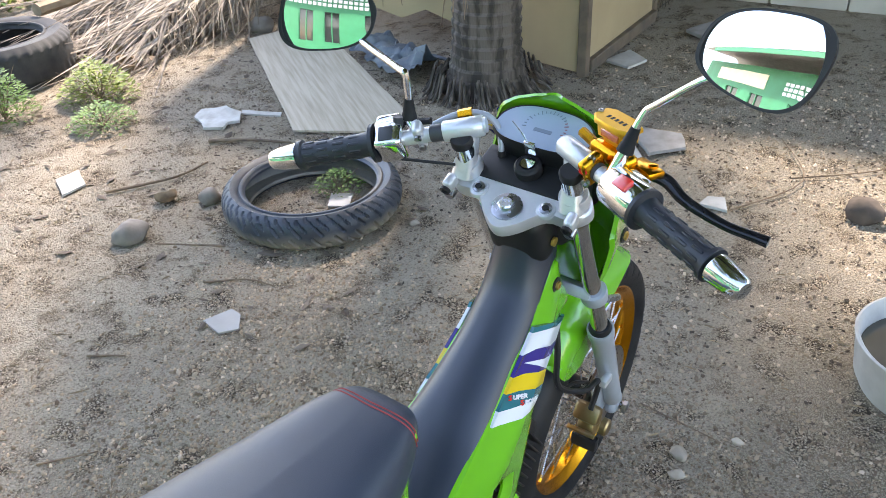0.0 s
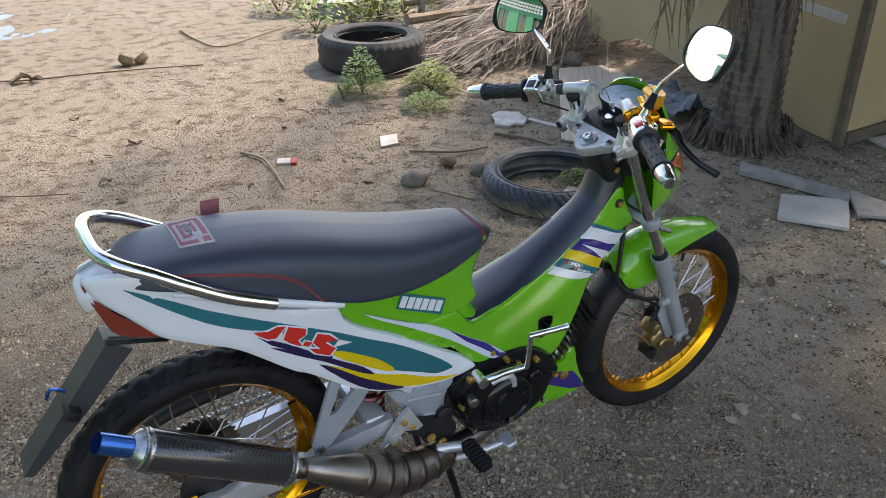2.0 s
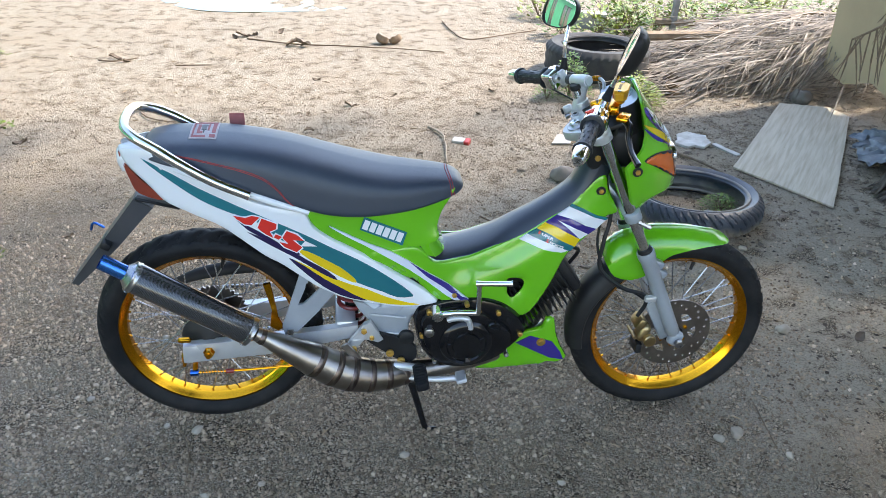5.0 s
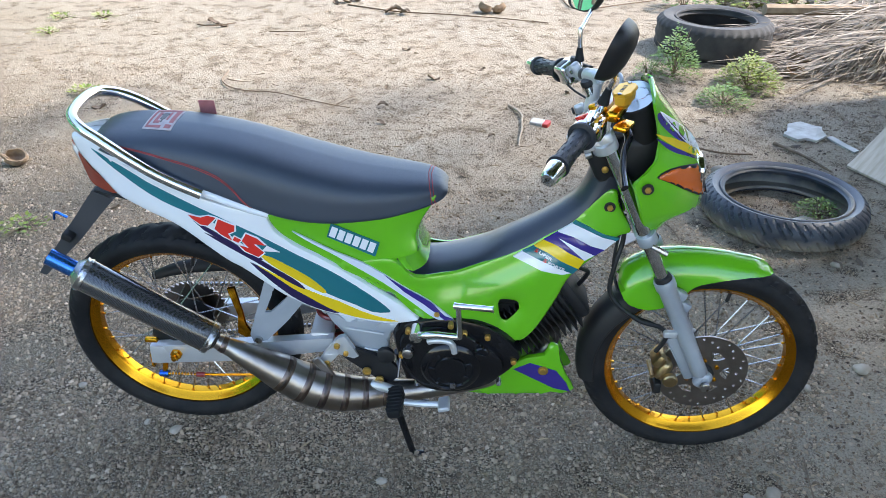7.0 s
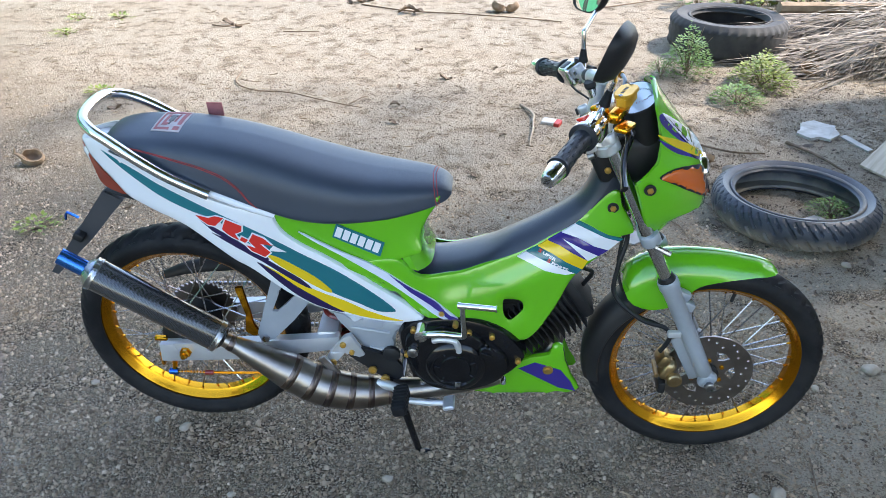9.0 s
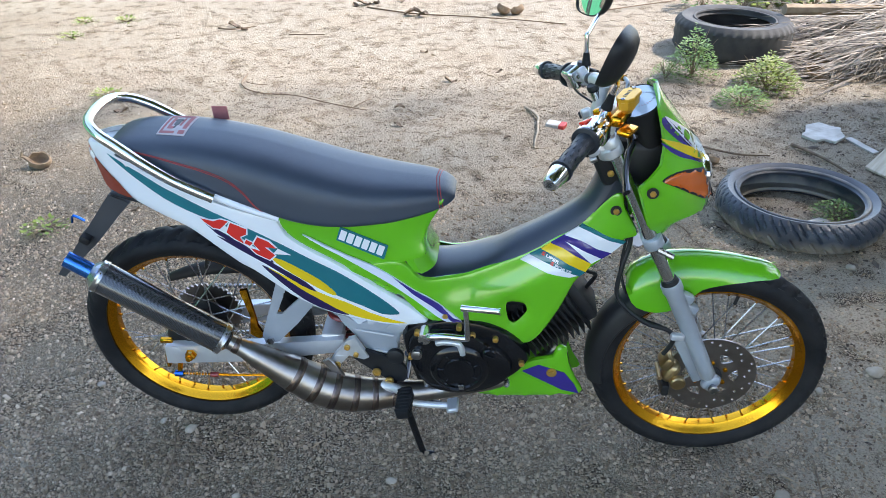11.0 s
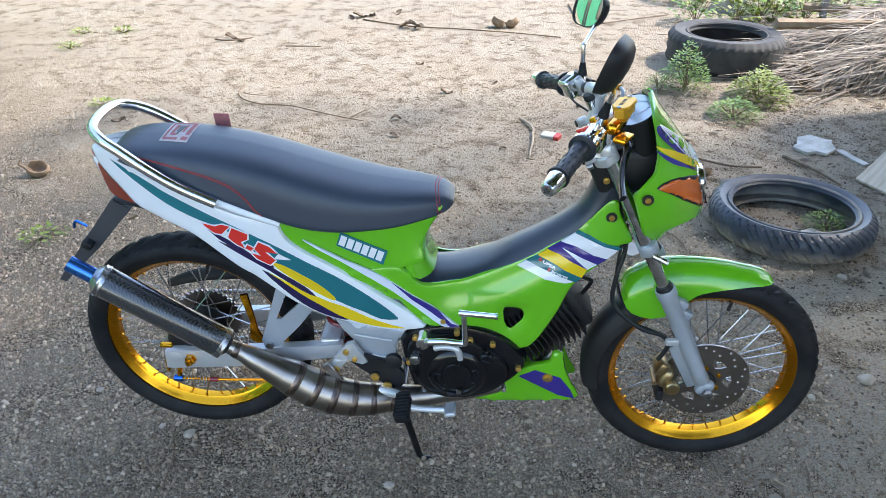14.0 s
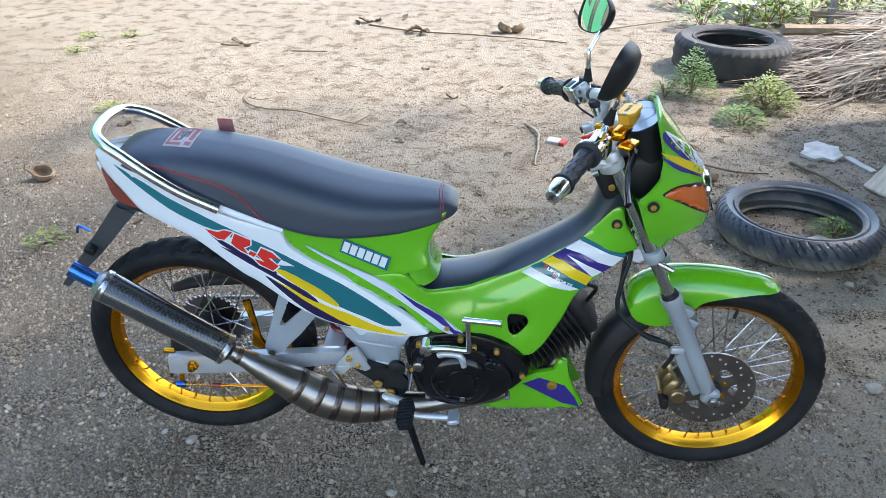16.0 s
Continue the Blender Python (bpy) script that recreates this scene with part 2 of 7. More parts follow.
def panel(bm, outline, half, thick=0.004, step=0.02, round_r=0.0, lift=0.0, holes=(), smooth=3, side=-1, depth=None):
    """A curved sheet cut to an outline in the bike's side view (x, z); half(x, z) is its distance from the middle plane.
    round_r turns its rim inwards; depth replaces the thickness by a flat back at that distance from the middle plane."""
    loops = [outline] + list(holes)
    loops = [[(v.x, v.y) for v in spline([(x, z, 0) for x, z in lp], smooth, True)] if smooth > 1 else [tuple(p) for p in lp] for lp in loops]
    pts, edges, base = [], [], 0
    for lp in loops:
        pts += [Vector(p) for p in lp]
        edges += [(base + i, base + (i + 1) % len(lp)) for i in range(len(lp))]
        base += len(lp)
    xs, zs = [p[0] for p in loops[0]], [p[1] for p in loops[0]]
    rims = [round_r * .3, round_r] if round_r else []
    for depth_in in rims:
        lp = loops[0]
        for k in range(len(lp)):
            (ax, az), (bx, bz) = lp[k - 1], lp[(k + 1) % len(lp)]
            n2 = Vector((az - bz, bx - ax))
            if n2.length < 1e-9:
                continue
            n2.normalize()
            for sg in (1, -1):
                q = (lp[k][0] + sg * n2.x * depth_in, lp[k][1] + sg * n2.y * depth_in)
                if inside(q, lp) and not any(inside(q, h) for h in loops[1:]) and edge_distance(q, loops) > depth_in * .9:
                    pts.append(Vector(q))
    for i in range(int((max(xs) - min(xs)) / step) + 1):
        for j in range(int((max(zs) - min(zs)) / step) + 1):
            p = (min(xs) + (i + (0.5 if j % 2 else 0)) * step, min(zs) + j * step)
            if inside(p, loops[0]) and not any(inside(p, h) for h in loops[1:]) and edge_distance(p, loops) > max(step * 0.35, round_r * 1.3):
                pts.append(Vector(p))
    verts, _, faces, _, _, _ = delaunay_2d_cdt(pts, edges, [], 0, 1e-6)
    middle = lambda f: (sum(verts[i].x for i in f) / len(f), sum(verts[i].y for i in f) / len(f))
    faces = [f for f in faces if inside(middle(f), loops[0]) and not any(inside(middle(f), h) for h in loops[1:])]
    front, back = [], []
    for v in verts:
        d = edge_distance(v, loops) if round_r else 1.0
        drop = round_r * (1 - math.sqrt(max(0, 1 - (1 - min(d / round_r, 1)) ** 2))) if round_r else 0
        y = half(v.x, v.y) + lift - drop
        front.append(bm.verts.new((v.x, side * y, v.y)))
        yb = depth if depth is not None else y - thick
        back.append(bm.verts.new((v.x, side * yb, v.y)))
    count = {}
    for f in faces:
        bm.faces.new([front[i] for i in f])
        bm.faces.new([back[i] for i in reversed(f)])
        for a, b in zip(f, f[1:] + f[:1]):
            key = (min(a, b), max(a, b))
            count[key] = count.get(key, 0) + 1
    for (a, b), c in count.items():
        if c == 1:
            bm.faces.new((front[a], front[b], back[b], back[a]))
    return bm


def panel_part(name, outline, half, material, parent, label="", **kw):
    return part(name, panel(bmesh.new(), outline, half, **kw), material, parent, label)


def loft(bm, sections, caps=True):
    rings = [[bm.verts.new(p) for p in s] for s in sections]
    n = len(rings[0])
    for a, b in zip(rings, rings[1:]):
        for k in range(n):
            bm.faces.new((a[k], a[(k + 1) % n], b[(k + 1) % n], b[k]))
    if caps:
        bm.faces.new(rings[0][::-1])
        bm.faces.new(rings[-1])
    return bm

# ---- the motorcycle: built upright with x ahead, then leant a little on its stand ----
bike = new("motorcycle")
tagged(bike, "lime green and white motorcycle with gold spoked wheels standing on gravel", "motorcycle")
bike.matrix_world = pose(0, 0, 0, 3.4, 0, 0)

BODY_HALF = [(-.15, .025), (-.10, .055), (-.05, .074), (.02, .088), (.12, .096), (.25, .098), (.38, .094), (.50, .094), (.62, .095), (.74, .086), (.82, .077), (.90, .063), (.97, .052)]
COWL_FRONT = [(.60, 1.03), (.64, 1.06), (.67, 1.085), (.70, 1.135), (.735, 1.135), (.775, 1.122), (.815, 1.10), (.85, 1.078), (.89, 1.045), (.925, 1.016), (.94, 1.006), (.952, .999)]
COWL_REAR = [(.60, .97), (.68, .94), (.955, .90)]
COWL_HALF = [(.60, .075), (.68, .10), (.76, .118), (.84, .115), (.90, .123), (.92, .121), (.935, .106), (.945, .068), (.952, .022)]
FENDER_TOP = [(.985, .47), (1.0, .522), (1.03, .548), (1.07, .563), (1.12, .571), (1.18, .569), (1.24, .561), (1.29, .550), (1.33, .533)]


def body_y(x, z):
    return lerp_table(BODY_HALF, x)


def cowl_y(x, z):
    xf, xr, w = lerp_table(COWL_FRONT, z), lerp_table(COWL_REAR, z), lerp_table(COWL_HALF, z)
    return w * (1 - min(max((x - xr) / (xf - xr), 0), .999) ** 2.6) ** .5


PAD_LINE = [(.51, .550), (.54, .528), (.575, .516), (.63, .524), (.69, .547), (.75, .572), (.80, .601), (.85, .632), (.90, .680), (.935, .722), (.957, .728)]


def ease(a, b, v):
    t = min(max((v - a) / (b - a), 0), 1)
    return t * t * (3 - 2 * t)


PAD_HALF = [(.525, .071), (.58, .070), (.63, .067), (.69, .062), (.75, .055), (.80, .050), (.85, .047), (.885, .045), (.90, .044)]


def shield_y(x, z):
    """The leg shield flares outwards from the edge of the step pad."""
    top, b = lerp_table(PAD_LINE, x), body_y(x, z)
    return b - (b - lerp_table(PAD_HALF, x) - .004) * (1 - ease(.0, .085, top - z)) * ease(.52, .62, x)


def mid_y(x, z):
    """The panel under the seat draws in towards the nose of the seat."""
    return body_y(x, z) - .032 * ease(.47, .60, x) * ease(.56, .66, z)


def fender_y(x, z):
    d = max(lerp_table(FENDER_TOP, x) - z, 0)
    return .052 * (1 - (1 - min(d / .06, 1)) ** 2) ** .5


# side-view outlines (x, z) of the body panels and their graphics
WHITE_TAIL = [(-0.142, 0.8), (-0.122, 0.808), (-0.085, 0.812), (-0.045, 0.803), (-0.004, 0.780), (0.055, 0.746), (0.127, 0.707), (0.199, 0.684), (0.245, 0.679), (0.259, 0.661), (0.271, 0.634), (0.307, 0.603), (0.352, 0.576), (0.409, 0.539), (0.468, 0.498), (0.522, 0.461), (0.562, 0.424), (0.546, 0.412), (0.49, 0.405), (0.428, 0.414), (0.342, 0.436), (0.279, 0.47), (0.236, 0.504), (0.192, 0.539), (0.16, 0.559), (0.104, 0.607), (0.056, 0.642), (-0.022, 0.677), (-0.053, 0.694), (-0.089, 0.731), (-0.129, 0.766)]
TAIL_LAMP = [(-0.131, 0.768), (-0.108, 0.745), (-0.078, 0.721), (-0.049, 0.7), (-0.063, 0.694), (-0.106, 0.702), (-0.12, 0.721)]
TEAL_BLADE = [(-0.089, 0.79), (-0.028, 0.763), (0.029, 0.731), (0.085, 0.702), (0.141, 0.674), (0.197, 0.645), (0.254, 0.615), (0.311, 0.58), (0.369, 0.547), (0.428, 0.507), (0.476, 0.469), (0.501, 0.444), (0.494, 0.439), (0.463, 0.439), (0.426, 0.457), (0.389, 0.473), (0.353, 0.492), (0.318, 0.515), (0.284, 0.544), (0.25, 0.572), (0.227, 0.588), (0.193, 0.608), (0.161, 0.64), (0.128, 0.662), (0.093, 0.673), (0.047, 0.694), (0.002, 0.722), (-0.043, 0.755)]
YELLOW_BLADE = [(0.235, 0.577), (0.256, 0.574), (0.297, 0.549), (0.331, 0.526), (0.357, 0.501), (0.366, 0.488), (0.358, 0.486), (0.33, 0.502), (0.295, 0.526), (0.26, 0.552)]
YELLOW_SWEEP = [(0.221, 0.553), (0.247, 0.539), (0.282, 0.518), (0.317, 0.497), (0.353, 0.479), (0.389, 0.465), (0.438, 0.44), (0.487, 0.423), (0.517, 0.416), (0.475, 0.416), (0.425, 0.424), (0.387, 0.436), (0.363, 0.447), (0.327, 0.472), (0.292, 0.493), (0.258, 0.522)]
PURPLE_SWEEP = [(0.125, 0.626), (0.18, 0.599), (0.226, 0.571), (0.26, 0.547), (0.3, 0.519), (0.323, 0.493), (0.293, 0.509), (0.258, 0.535), (0.224, 0.560), (0.178, 0.589)]
NAVY_LINE = [(0.096, 0.667), (0.130, 0.640), (0.165, 0.618), (0.200, 0.591), (0.236, 0.571), (0.232, 0.566), (0.196, 0.585), (0.160, 0.610), (0.126, 0.632)]
PURPLE_LOW = [(0.212, 0.558), (0.247, 0.536), (0.292, 0.498), (0.328, 0.473), (0.363, 0.449), (0.39, 0.433), (0.363, 0.438), (0.326, 0.453), (0.291, 0.476), (0.251, 0.514)]
GREEN_MID = [(0.258, 0.674), (0.347, 0.667), (0.451, 0.673), (0.543, 0.688), (0.592, 0.707), (0.586, 0.685), (0.568, 0.655), (0.555, 0.619), (0.558, 0.588), (0.516, 0.571), (0.482, 0.561), (0.529, 0.517), (0.492, 0.485), (0.409, 0.539), (0.352, 0.576), (0.307, 0.603), (0.271, 0.634)]
SHIELD = [(0.386, 0.552), (0.447, 0.567), (0.495, 0.574), (0.520, 0.563), (0.555, 0.527), (0.622, 0.526), (0.683, 0.547), (0.763, 0.582), (0.818, 0.616), (0.871, 0.652), (0.910, 0.698), (0.938, 0.727), (0.957, 0.724), (0.966, 0.692), (0.996, 0.638), (0.975, 0.624), (0.968, 0.618), (0.937, 0.582), (0.896, 0.545), (0.873, 0.513), (0.85, 0.454), (0.813, 0.386), (0.783, 0.359), (0.739, 0.369), (0.71, 0.403), (0.675, 0.418), (0.626, 0.414), (0.562, 0.424), (0.492, 0.492)]
SHIELD_HOLE = [(0.733, 0.468), (0.752, 0.471), (0.773, 0.463), (0.776, 0.441), (0.755, 0.415), (0.743, 0.417), (0.735, 0.434)]
PURPLE_FLASH = [(0.305, 0.636), (0.343, 0.615), (0.395, 0.587), (0.443, 0.566), (0.49, 0.537), (0.538, 0.502), (0.587, 0.468), (0.639, 0.425), (0.612, 0.422), (0.581, 0.44), (0.538, 0.477), (0.489, 0.516), (0.43, 0.555), (0.383, 0.585), (0.343, 0.609)]
STRIPE_WHITE_LOW = [(0.757, 0.571), (0.776, 0.584), (0.802, 0.572), (0.849, 0.555), (0.881, 0.54), (0.862, 0.537), (0.838, 0.543), (0.816, 0.548), (0.789, 0.558), (0.771, 0.565)]
STRIPE_TEAL = [(0.776, 0.584), (0.799, 0.597), (0.828, 0.585), (0.859, 0.569), (0.895, 0.549), (0.884, 0.538), (0.849, 0.554), (0.802, 0.572)]
STRIPE_YELLOW = [(0.799, 0.597), (0.819, 0.612), (0.845, 0.602), (0.872, 0.589), (0.905, 0.569), (0.895, 0.549), (0.859, 0.569), (0.828, 0.585)]
STRIPE_PURPLE = [(0.819, 0.612), (0.846, 0.631), (0.878, 0.623), (0.915, 0.605), (0.945, 0.594), (0.926, 0.581), (0.892, 0.599), (0.847, 0.618), (0.875, 0.598), (0.905, 0.57), (0.872, 0.589), (0.845, 0.602)]
STRIPE_WHITE_MID = [(0.847, 0.618), (0.892, 0.599), (0.926, 0.581), (0.905, 0.569), (0.875, 0.598)]
STRIPE_WHITE_TOP = [(0.846, 0.631), (0.874, 0.652), (0.902, 0.641), (0.937, 0.625), (0.967, 0.615), (0.945, 0.594), (0.915, 0.605), (0.878, 0.623)]
STRIPE_TEAL_TOP = [(0.874, 0.652), (0.88, 0.658), (0.911, 0.646), (0.942, 0.63), (0.973, 0.621), (0.967, 0.615), (0.937, 0.625), (0.902, 0.641)]
INDICATOR = [(1.016, 0.792), (1.031, 0.802), (1.06, 0.805), (1.104, 0.791), (1.124, 0.757), (1.143, 0.712), (1.125, 0.723), (1.093, 0.747), (1.052, 0.773), (1.028, 0.785)]
COWL_WHITE = [(1.007, 0.912), (1.046, 0.881), (1.077, 0.851), (1.102, 0.824), (1.114, 0.8), (1.098, 0.816), (1.076, 0.836), (1.053, 0.86), (1.031, 0.883)]
COWL_PURPLE = [(1.0, 0.909), (1.009, 0.909), (1.038, 0.881), (1.058, 0.859), (1.078, 0.835), (1.048, 0.856), (1.024, 0.877), (1.005, 0.897)]
COWL_YELLOW = [(1.0, 0.879), (1.019, 0.87), (1.044, 0.858), (1.078, 0.835), (1.098, 0.816), (1.116, 0.793), (1.086, 0.816), (1.048, 0.842), (1.025, 0.858), (1.007, 0.872)]
COWL_PURPLE_LOW = [(1.001, 0.871), (1.025, 0.856), (1.048, 0.841), (1.086, 0.816), (1.117, 0.788), (1.079, 0.816), (1.045, 0.834), (1.02, 0.852)]
FENDER = [(1.314, 0.536), (1.308, 0.529), (1.264, 0.528), (1.207, 0.521), (1.162, 0.51), (1.141, 0.496), (1.124, 0.473), (1.101, 0.451), (1.06, 0.438), (1.016, 0.45), (0.996, 0.477), (0.992, 0.49)]
BELLY = [(0.678, 0.177), (0.733, 0.224), (0.772, 0.271), (0.807, 0.293), (0.845, 0.302), (0.853, 0.33), (0.875, 0.326), (0.884, 0.285), (0.902, 0.238), (0.922, 0.2), (0.894, 0.185), (0.788, 0.177)]
BELLY_PURPLE = [(0.777, 0.259), (0.814, 0.279), (0.875, 0.258), (0.901, 0.223), (0.913, 0.196), (0.873, 0.205)]
FRAME_PLATE = [(0.358, 0.42), (0.426, 0.407), (0.526, 0.4), (0.5, 0.369), (0.493, 0.319), (0.498, 0.26), (0.472, 0.27), (0.432, 0.311), (0.404, 0.354)]
HANGER = [(0.235, 0.509), (0.257, 0.497), (0.228, 0.425), (0.241, 0.426), (0.285, 0.472), (0.316, 0.459), (0.277, 0.406), (0.226, 0.348), (0.195, 0.339), (0.189, 0.363)]
HANGER_HOLE = [(0.249, 0.485), (0.272, 0.468), (0.239, 0.438)]
SIDE_COVER = [(0.505, 0.374), (0.52, 0.402), (0.555, 0.42), (0.628, 0.432), (0.701, 0.418), (0.751, 0.387), (0.784, 0.347), (0.789, 0.322), (0.757, 0.278), (0.708, 0.245), (0.631, 0.221), (0.56, 0.237), (0.522, 0.293)]
FLASH_EDGE = [(0.49, 0.537), (0.538, 0.502), (0.587, 0.468), (0.639, 0.425), (0.62, 0.423), (0.575, 0.461), (0.532, 0.495)]
MARK_J = [(0.097, 0.668), (0.123, 0.663), (0.137, 0.668), (0.154, 0.664), (0.135, 0.645), (0.121, 0.647), (0.105, 0.659)]
MARK_R = [(0.158, 0.661), (0.19, 0.647), (0.188, 0.634), (0.174, 0.628), (0.181, 0.612), (0.166, 0.621), (0.157, 0.628), (0.148, 0.638)]
MARK_S = [(0.211, 0.629), (0.233, 0.619), (0.248, 0.603), (0.234, 0.605), (0.224, 0.605), (0.244, 0.586), (0.231, 0.574), (0.205, 0.588), (0.195, 0.6), (0.214, 0.595), (0.201, 0.612)]
MARK_BAR = [(0.187, 0.621), (0.2, 0.614), (0.193, 0.607), (0.182, 0.613)]
MARK_TIP = [(0.251, 0.602), (0.277, 0.587), (0.24, 0.589)]
NAMEPLATE = [(0.384, 0.655), (0.482, 0.613), (0.472, 0.579), (0.374, 0.623)]
PLATE_BR = [(-0.127, 0.674), (-0.086, 0.653), (-0.114, 0.623), (-0.174, 0.554), (-0.277, 0.453), (-0.292, 0.459), (-0.209, 0.567)]


# wheels
def tyre_mesh(bm, R, rim_r, half_w, m, seg=288, grooves=36, groove_depth=0.005):
    """A tyre about the local z axis, with slanted grooves cut into its crown."""
    n = 22
    rings = []
    h = R - rim_r
    for k in range(seg):
        a = 2 * math.pi * k / seg
        ring = []
        for j in range(n + 1):
            u = -1 + 2 * j / n
            th = u * radians(118)
            r = R - h * 0.56 + h * 0.56 * math.cos(th)
            w = half_w * math.sin(th) if abs(th) < math.pi / 2 else half_w * math.copysign(1 - 0.28 * (abs(th) - math.pi / 2) ** 1.5 / 0.35, th)
            if abs(th) > math.pi / 2:
                r = R - h * 0.56 - (abs(th) - math.pi / 2) / radians(28) * h * 0.44
            if abs(u) < 0.74:
                ph = (a * grooves / (2 * math.pi) + abs(u) * 1.5 + (0.5 if u > 0 else 0)) % 1.0
                if ph < 0.17 and 0.06 < abs(u):
                    r -= groove_depth
                if abs(abs(u) - 0.34) < 0.05 and ph < 0.55:
                    r -= groove_depth
            ring.append(bm.verts.new(m @ Vector((r * math.cos(a), r * math.sin(a), w))))
        rings.append(ring)
    for k in range(seg):
        a, b = rings[k], rings[(k + 1) % seg]
        for j in range(n):
            bm.faces.new((a[j], b[j], b[j + 1], a[j + 1]))
        bm.faces.new((a[n], b[n], b[0], a[0]))
    return bm


spoke_bm = tube(bmesh.new(), [(0, 0, -0.5), (0, 0, 0.5)], 0.00165, 6)
for v in spoke_bm.verts:
    v.co.z *= 1.0
spoke_mesh = bpy.data.meshes.new("spoke")
spoke_bm.to_mesh(spoke_mesh)
spoke_bm.free()
spoke_mesh.materials.append(STEEL)
nipple_bm = tube(bmesh.new(), [(0, 0, 0), (0, 0, 0.005), (0, 0, 0.010)], [0.0028, 0.0028, 0.0020], 6)
nipple_mesh = bpy.data.meshes.new("spoke_nipple")
nipple_bm.to_mesh(nipple_mesh)
nipple_bm.free()
nipple_mesh.materials.append(GOLD)


def wheel(name, x, z, R, half_w, hub_r, hub_w, label):
    m = axle(x, 0, z)
    ro, ri = R - 0.047, R - 0.068
    rim = part(name, lathe(bmesh.new(), [(ro, -.026), (ro + .001, -.0235), (ro - .006, -.0225), (ri + .007, -.014), (ri + .004, 0), (ri + .007, .014), (ro - .006, .0225), (ro + .001, .0235), (ro, .026),
                                         (ro - .009, .026), (ri + .007, .021), (ri + .001, .013), (ri - .003, .0105), (ri - .004, 0), (ri - .003, -.0105), (ri + .001, -.013), (ri + .007, -.021), (ro - .009, -.026)], 96, m, True), GOLD, bike, label)
    part("tyre", tyre_mesh(bmesh.new(), R, ro - .006, half_w, m), RUBBER, rim, "black road tyre with slanted grooves")
    part("hub", lathe(bmesh.new(), [(.012, -hub_w - .012), (.02, -hub_w - .012), (.02, -hub_w), (hub_r, -hub_w), (hub_r, -hub_w + .005), (hub_r * .62, -hub_w + .012), (hub_r * .58, 0), (hub_r * .62, hub_w - .012), (hub_r, hub_w - .005), (hub_r, hub_w), (.02, hub_w), (.02, hub_w + .012), (.012, hub_w + .012)], 40, m), BLACK, rim)
    for i in range(36):
        a = 2 * math.pi * (i + .5) / 36
        side = 1 if i % 2 else -1
        lead = radians(58) * (1 if (i // 2) % 2 else -1)
        c = Vector((x, 0, z))
        p = c + Vector((hub_r * .93 * math.cos(a + lead), side * (hub_w - .002), hub_r * .93 * math.sin(a + lead)))
        q = c + Vector((ri * math.cos(a), side * .004, ri * math.sin(a)))
        s = new("spoke", spoke_mesh)
        s.parent = rim
        s.matrix_local = along(p, q) @ Matrix.Diagonal((1, 1, (q - p).length, 1))
        nip = new("spoke_nipple", nipple_mesh)
        nip.parent = rim
        nip.matrix_local = Matrix.Translation(q) @ (p - q).to_track_quat("Z", "Y").to_matrix().to_4x4()
    va = radians(78)
    tube_part("valve", [(x + (ri + .004) * math.cos(va), 0, z + (ri + .004) * math.sin(va)), (x + (ri - .03) * math.cos(va), -.003, z + (ri - .03) * math.sin(va))], .0042, BLACK, rim, seg=8)
    return rim


FX, FZ, RX, RZ = 1.205, .268, .011, .304
front_wheel = wheel("front_wheel", FX, FZ, .269, .036, .034, .030, "gold anodised spoked front wheel")
rear_wheel = wheel("rear_wheel", RX, RZ, .273, .041, .052, .034, "gold anodised spoked rear wheel")


def ring_points(r, n, x, z, phase=0.0):
    return [(x + r * math.cos(2 * math.pi * (k + phase) / n), z + r * math.sin(2 * math.pi * (k + phase) / n)) for k in range(n)]


# front brake disc with drilled holes and cut-out carrier
holes = []
for k in range(30):
    a = 2 * math.pi * k / 30
    r = (.079, .088, .096)[k % 3]
    holes.append([(FX + r * math.cos(a) + .0034 * math.cos(b), FZ + r * math.sin(a) + .0034 * math.sin(b)) for b in (math.pi / 3 * j for j in range(6))])
for k in range(6):
    a0 = 2 * math.pi * k / 6
    holes.append([(FX + r * math.cos(a0 + d), FZ + r * math.sin(a0 + d)) for r, d in ((.062, -.30), (.065, 0), (.062, .30), (.049, .22), (.041, 0), (.049, -.22))])
holes.append(ring_points(.026, 24, FX, FZ))
disc = panel_part("brake_disc", ring_points(.1035, 64, FX, FZ), lambda x, z: .052, DISC, front_wheel, "drilled steel brake disc", thick=.004, step=.03, smooth=1, holes=holes)
for k in range(6):
    a = 2 * math.pi * (k + .5) / 6
    part("disc_bolt", lathe(bmesh.new(), [(.0055, 0), (.0055, .004), (.003, .005)], 6, axle(FX + .036 * math.cos(a), -.052, FZ + .036 * math.sin(a), True)), GOLD, front_wheel)
part("hub_cap", lathe(bmesh.new(), [(.026, 0), (.026, .014), (.018, .02)], 24, axle(FX, -.046, FZ, True)), BLACK, front_wheel)

# rear sprocket and brake plate
teeth = []
for k in range(38):
    for r, d in ((.076, 0), (.082, .3), (.082, .6), (.076, .9)):
        a = 2 * math.pi * (k + d) / 38
        teeth.append((RX + r * math.cos(a), RZ + r * math.sin(a)))
part("sprocket", panel(bmesh.new(), teeth, lambda x, z: .062, thick=.005, step=.05, smooth=1, side=1), DISC, rear_wheel)
part("brake_plate", lathe(bmesh.new(), [(.0, 0), (.066, 0), (.068, .006), (.060, .014), (.03, .018), (.014, .03)], 40, axle(RX, -.040, RZ, True)), BLACK, rear_wheel, "black drum brake plate")

# front fork
FORK_TOP, FORK_CLAMP, FORK_SEAL, FORK_END = Vector((.893, 0, .898)), Vector((1.022, 0, .640)), Vector((1.071, 0, .540)), Vector((1.198, 0, .277))


def off(p, y):
    return (p[0], y, p[2])


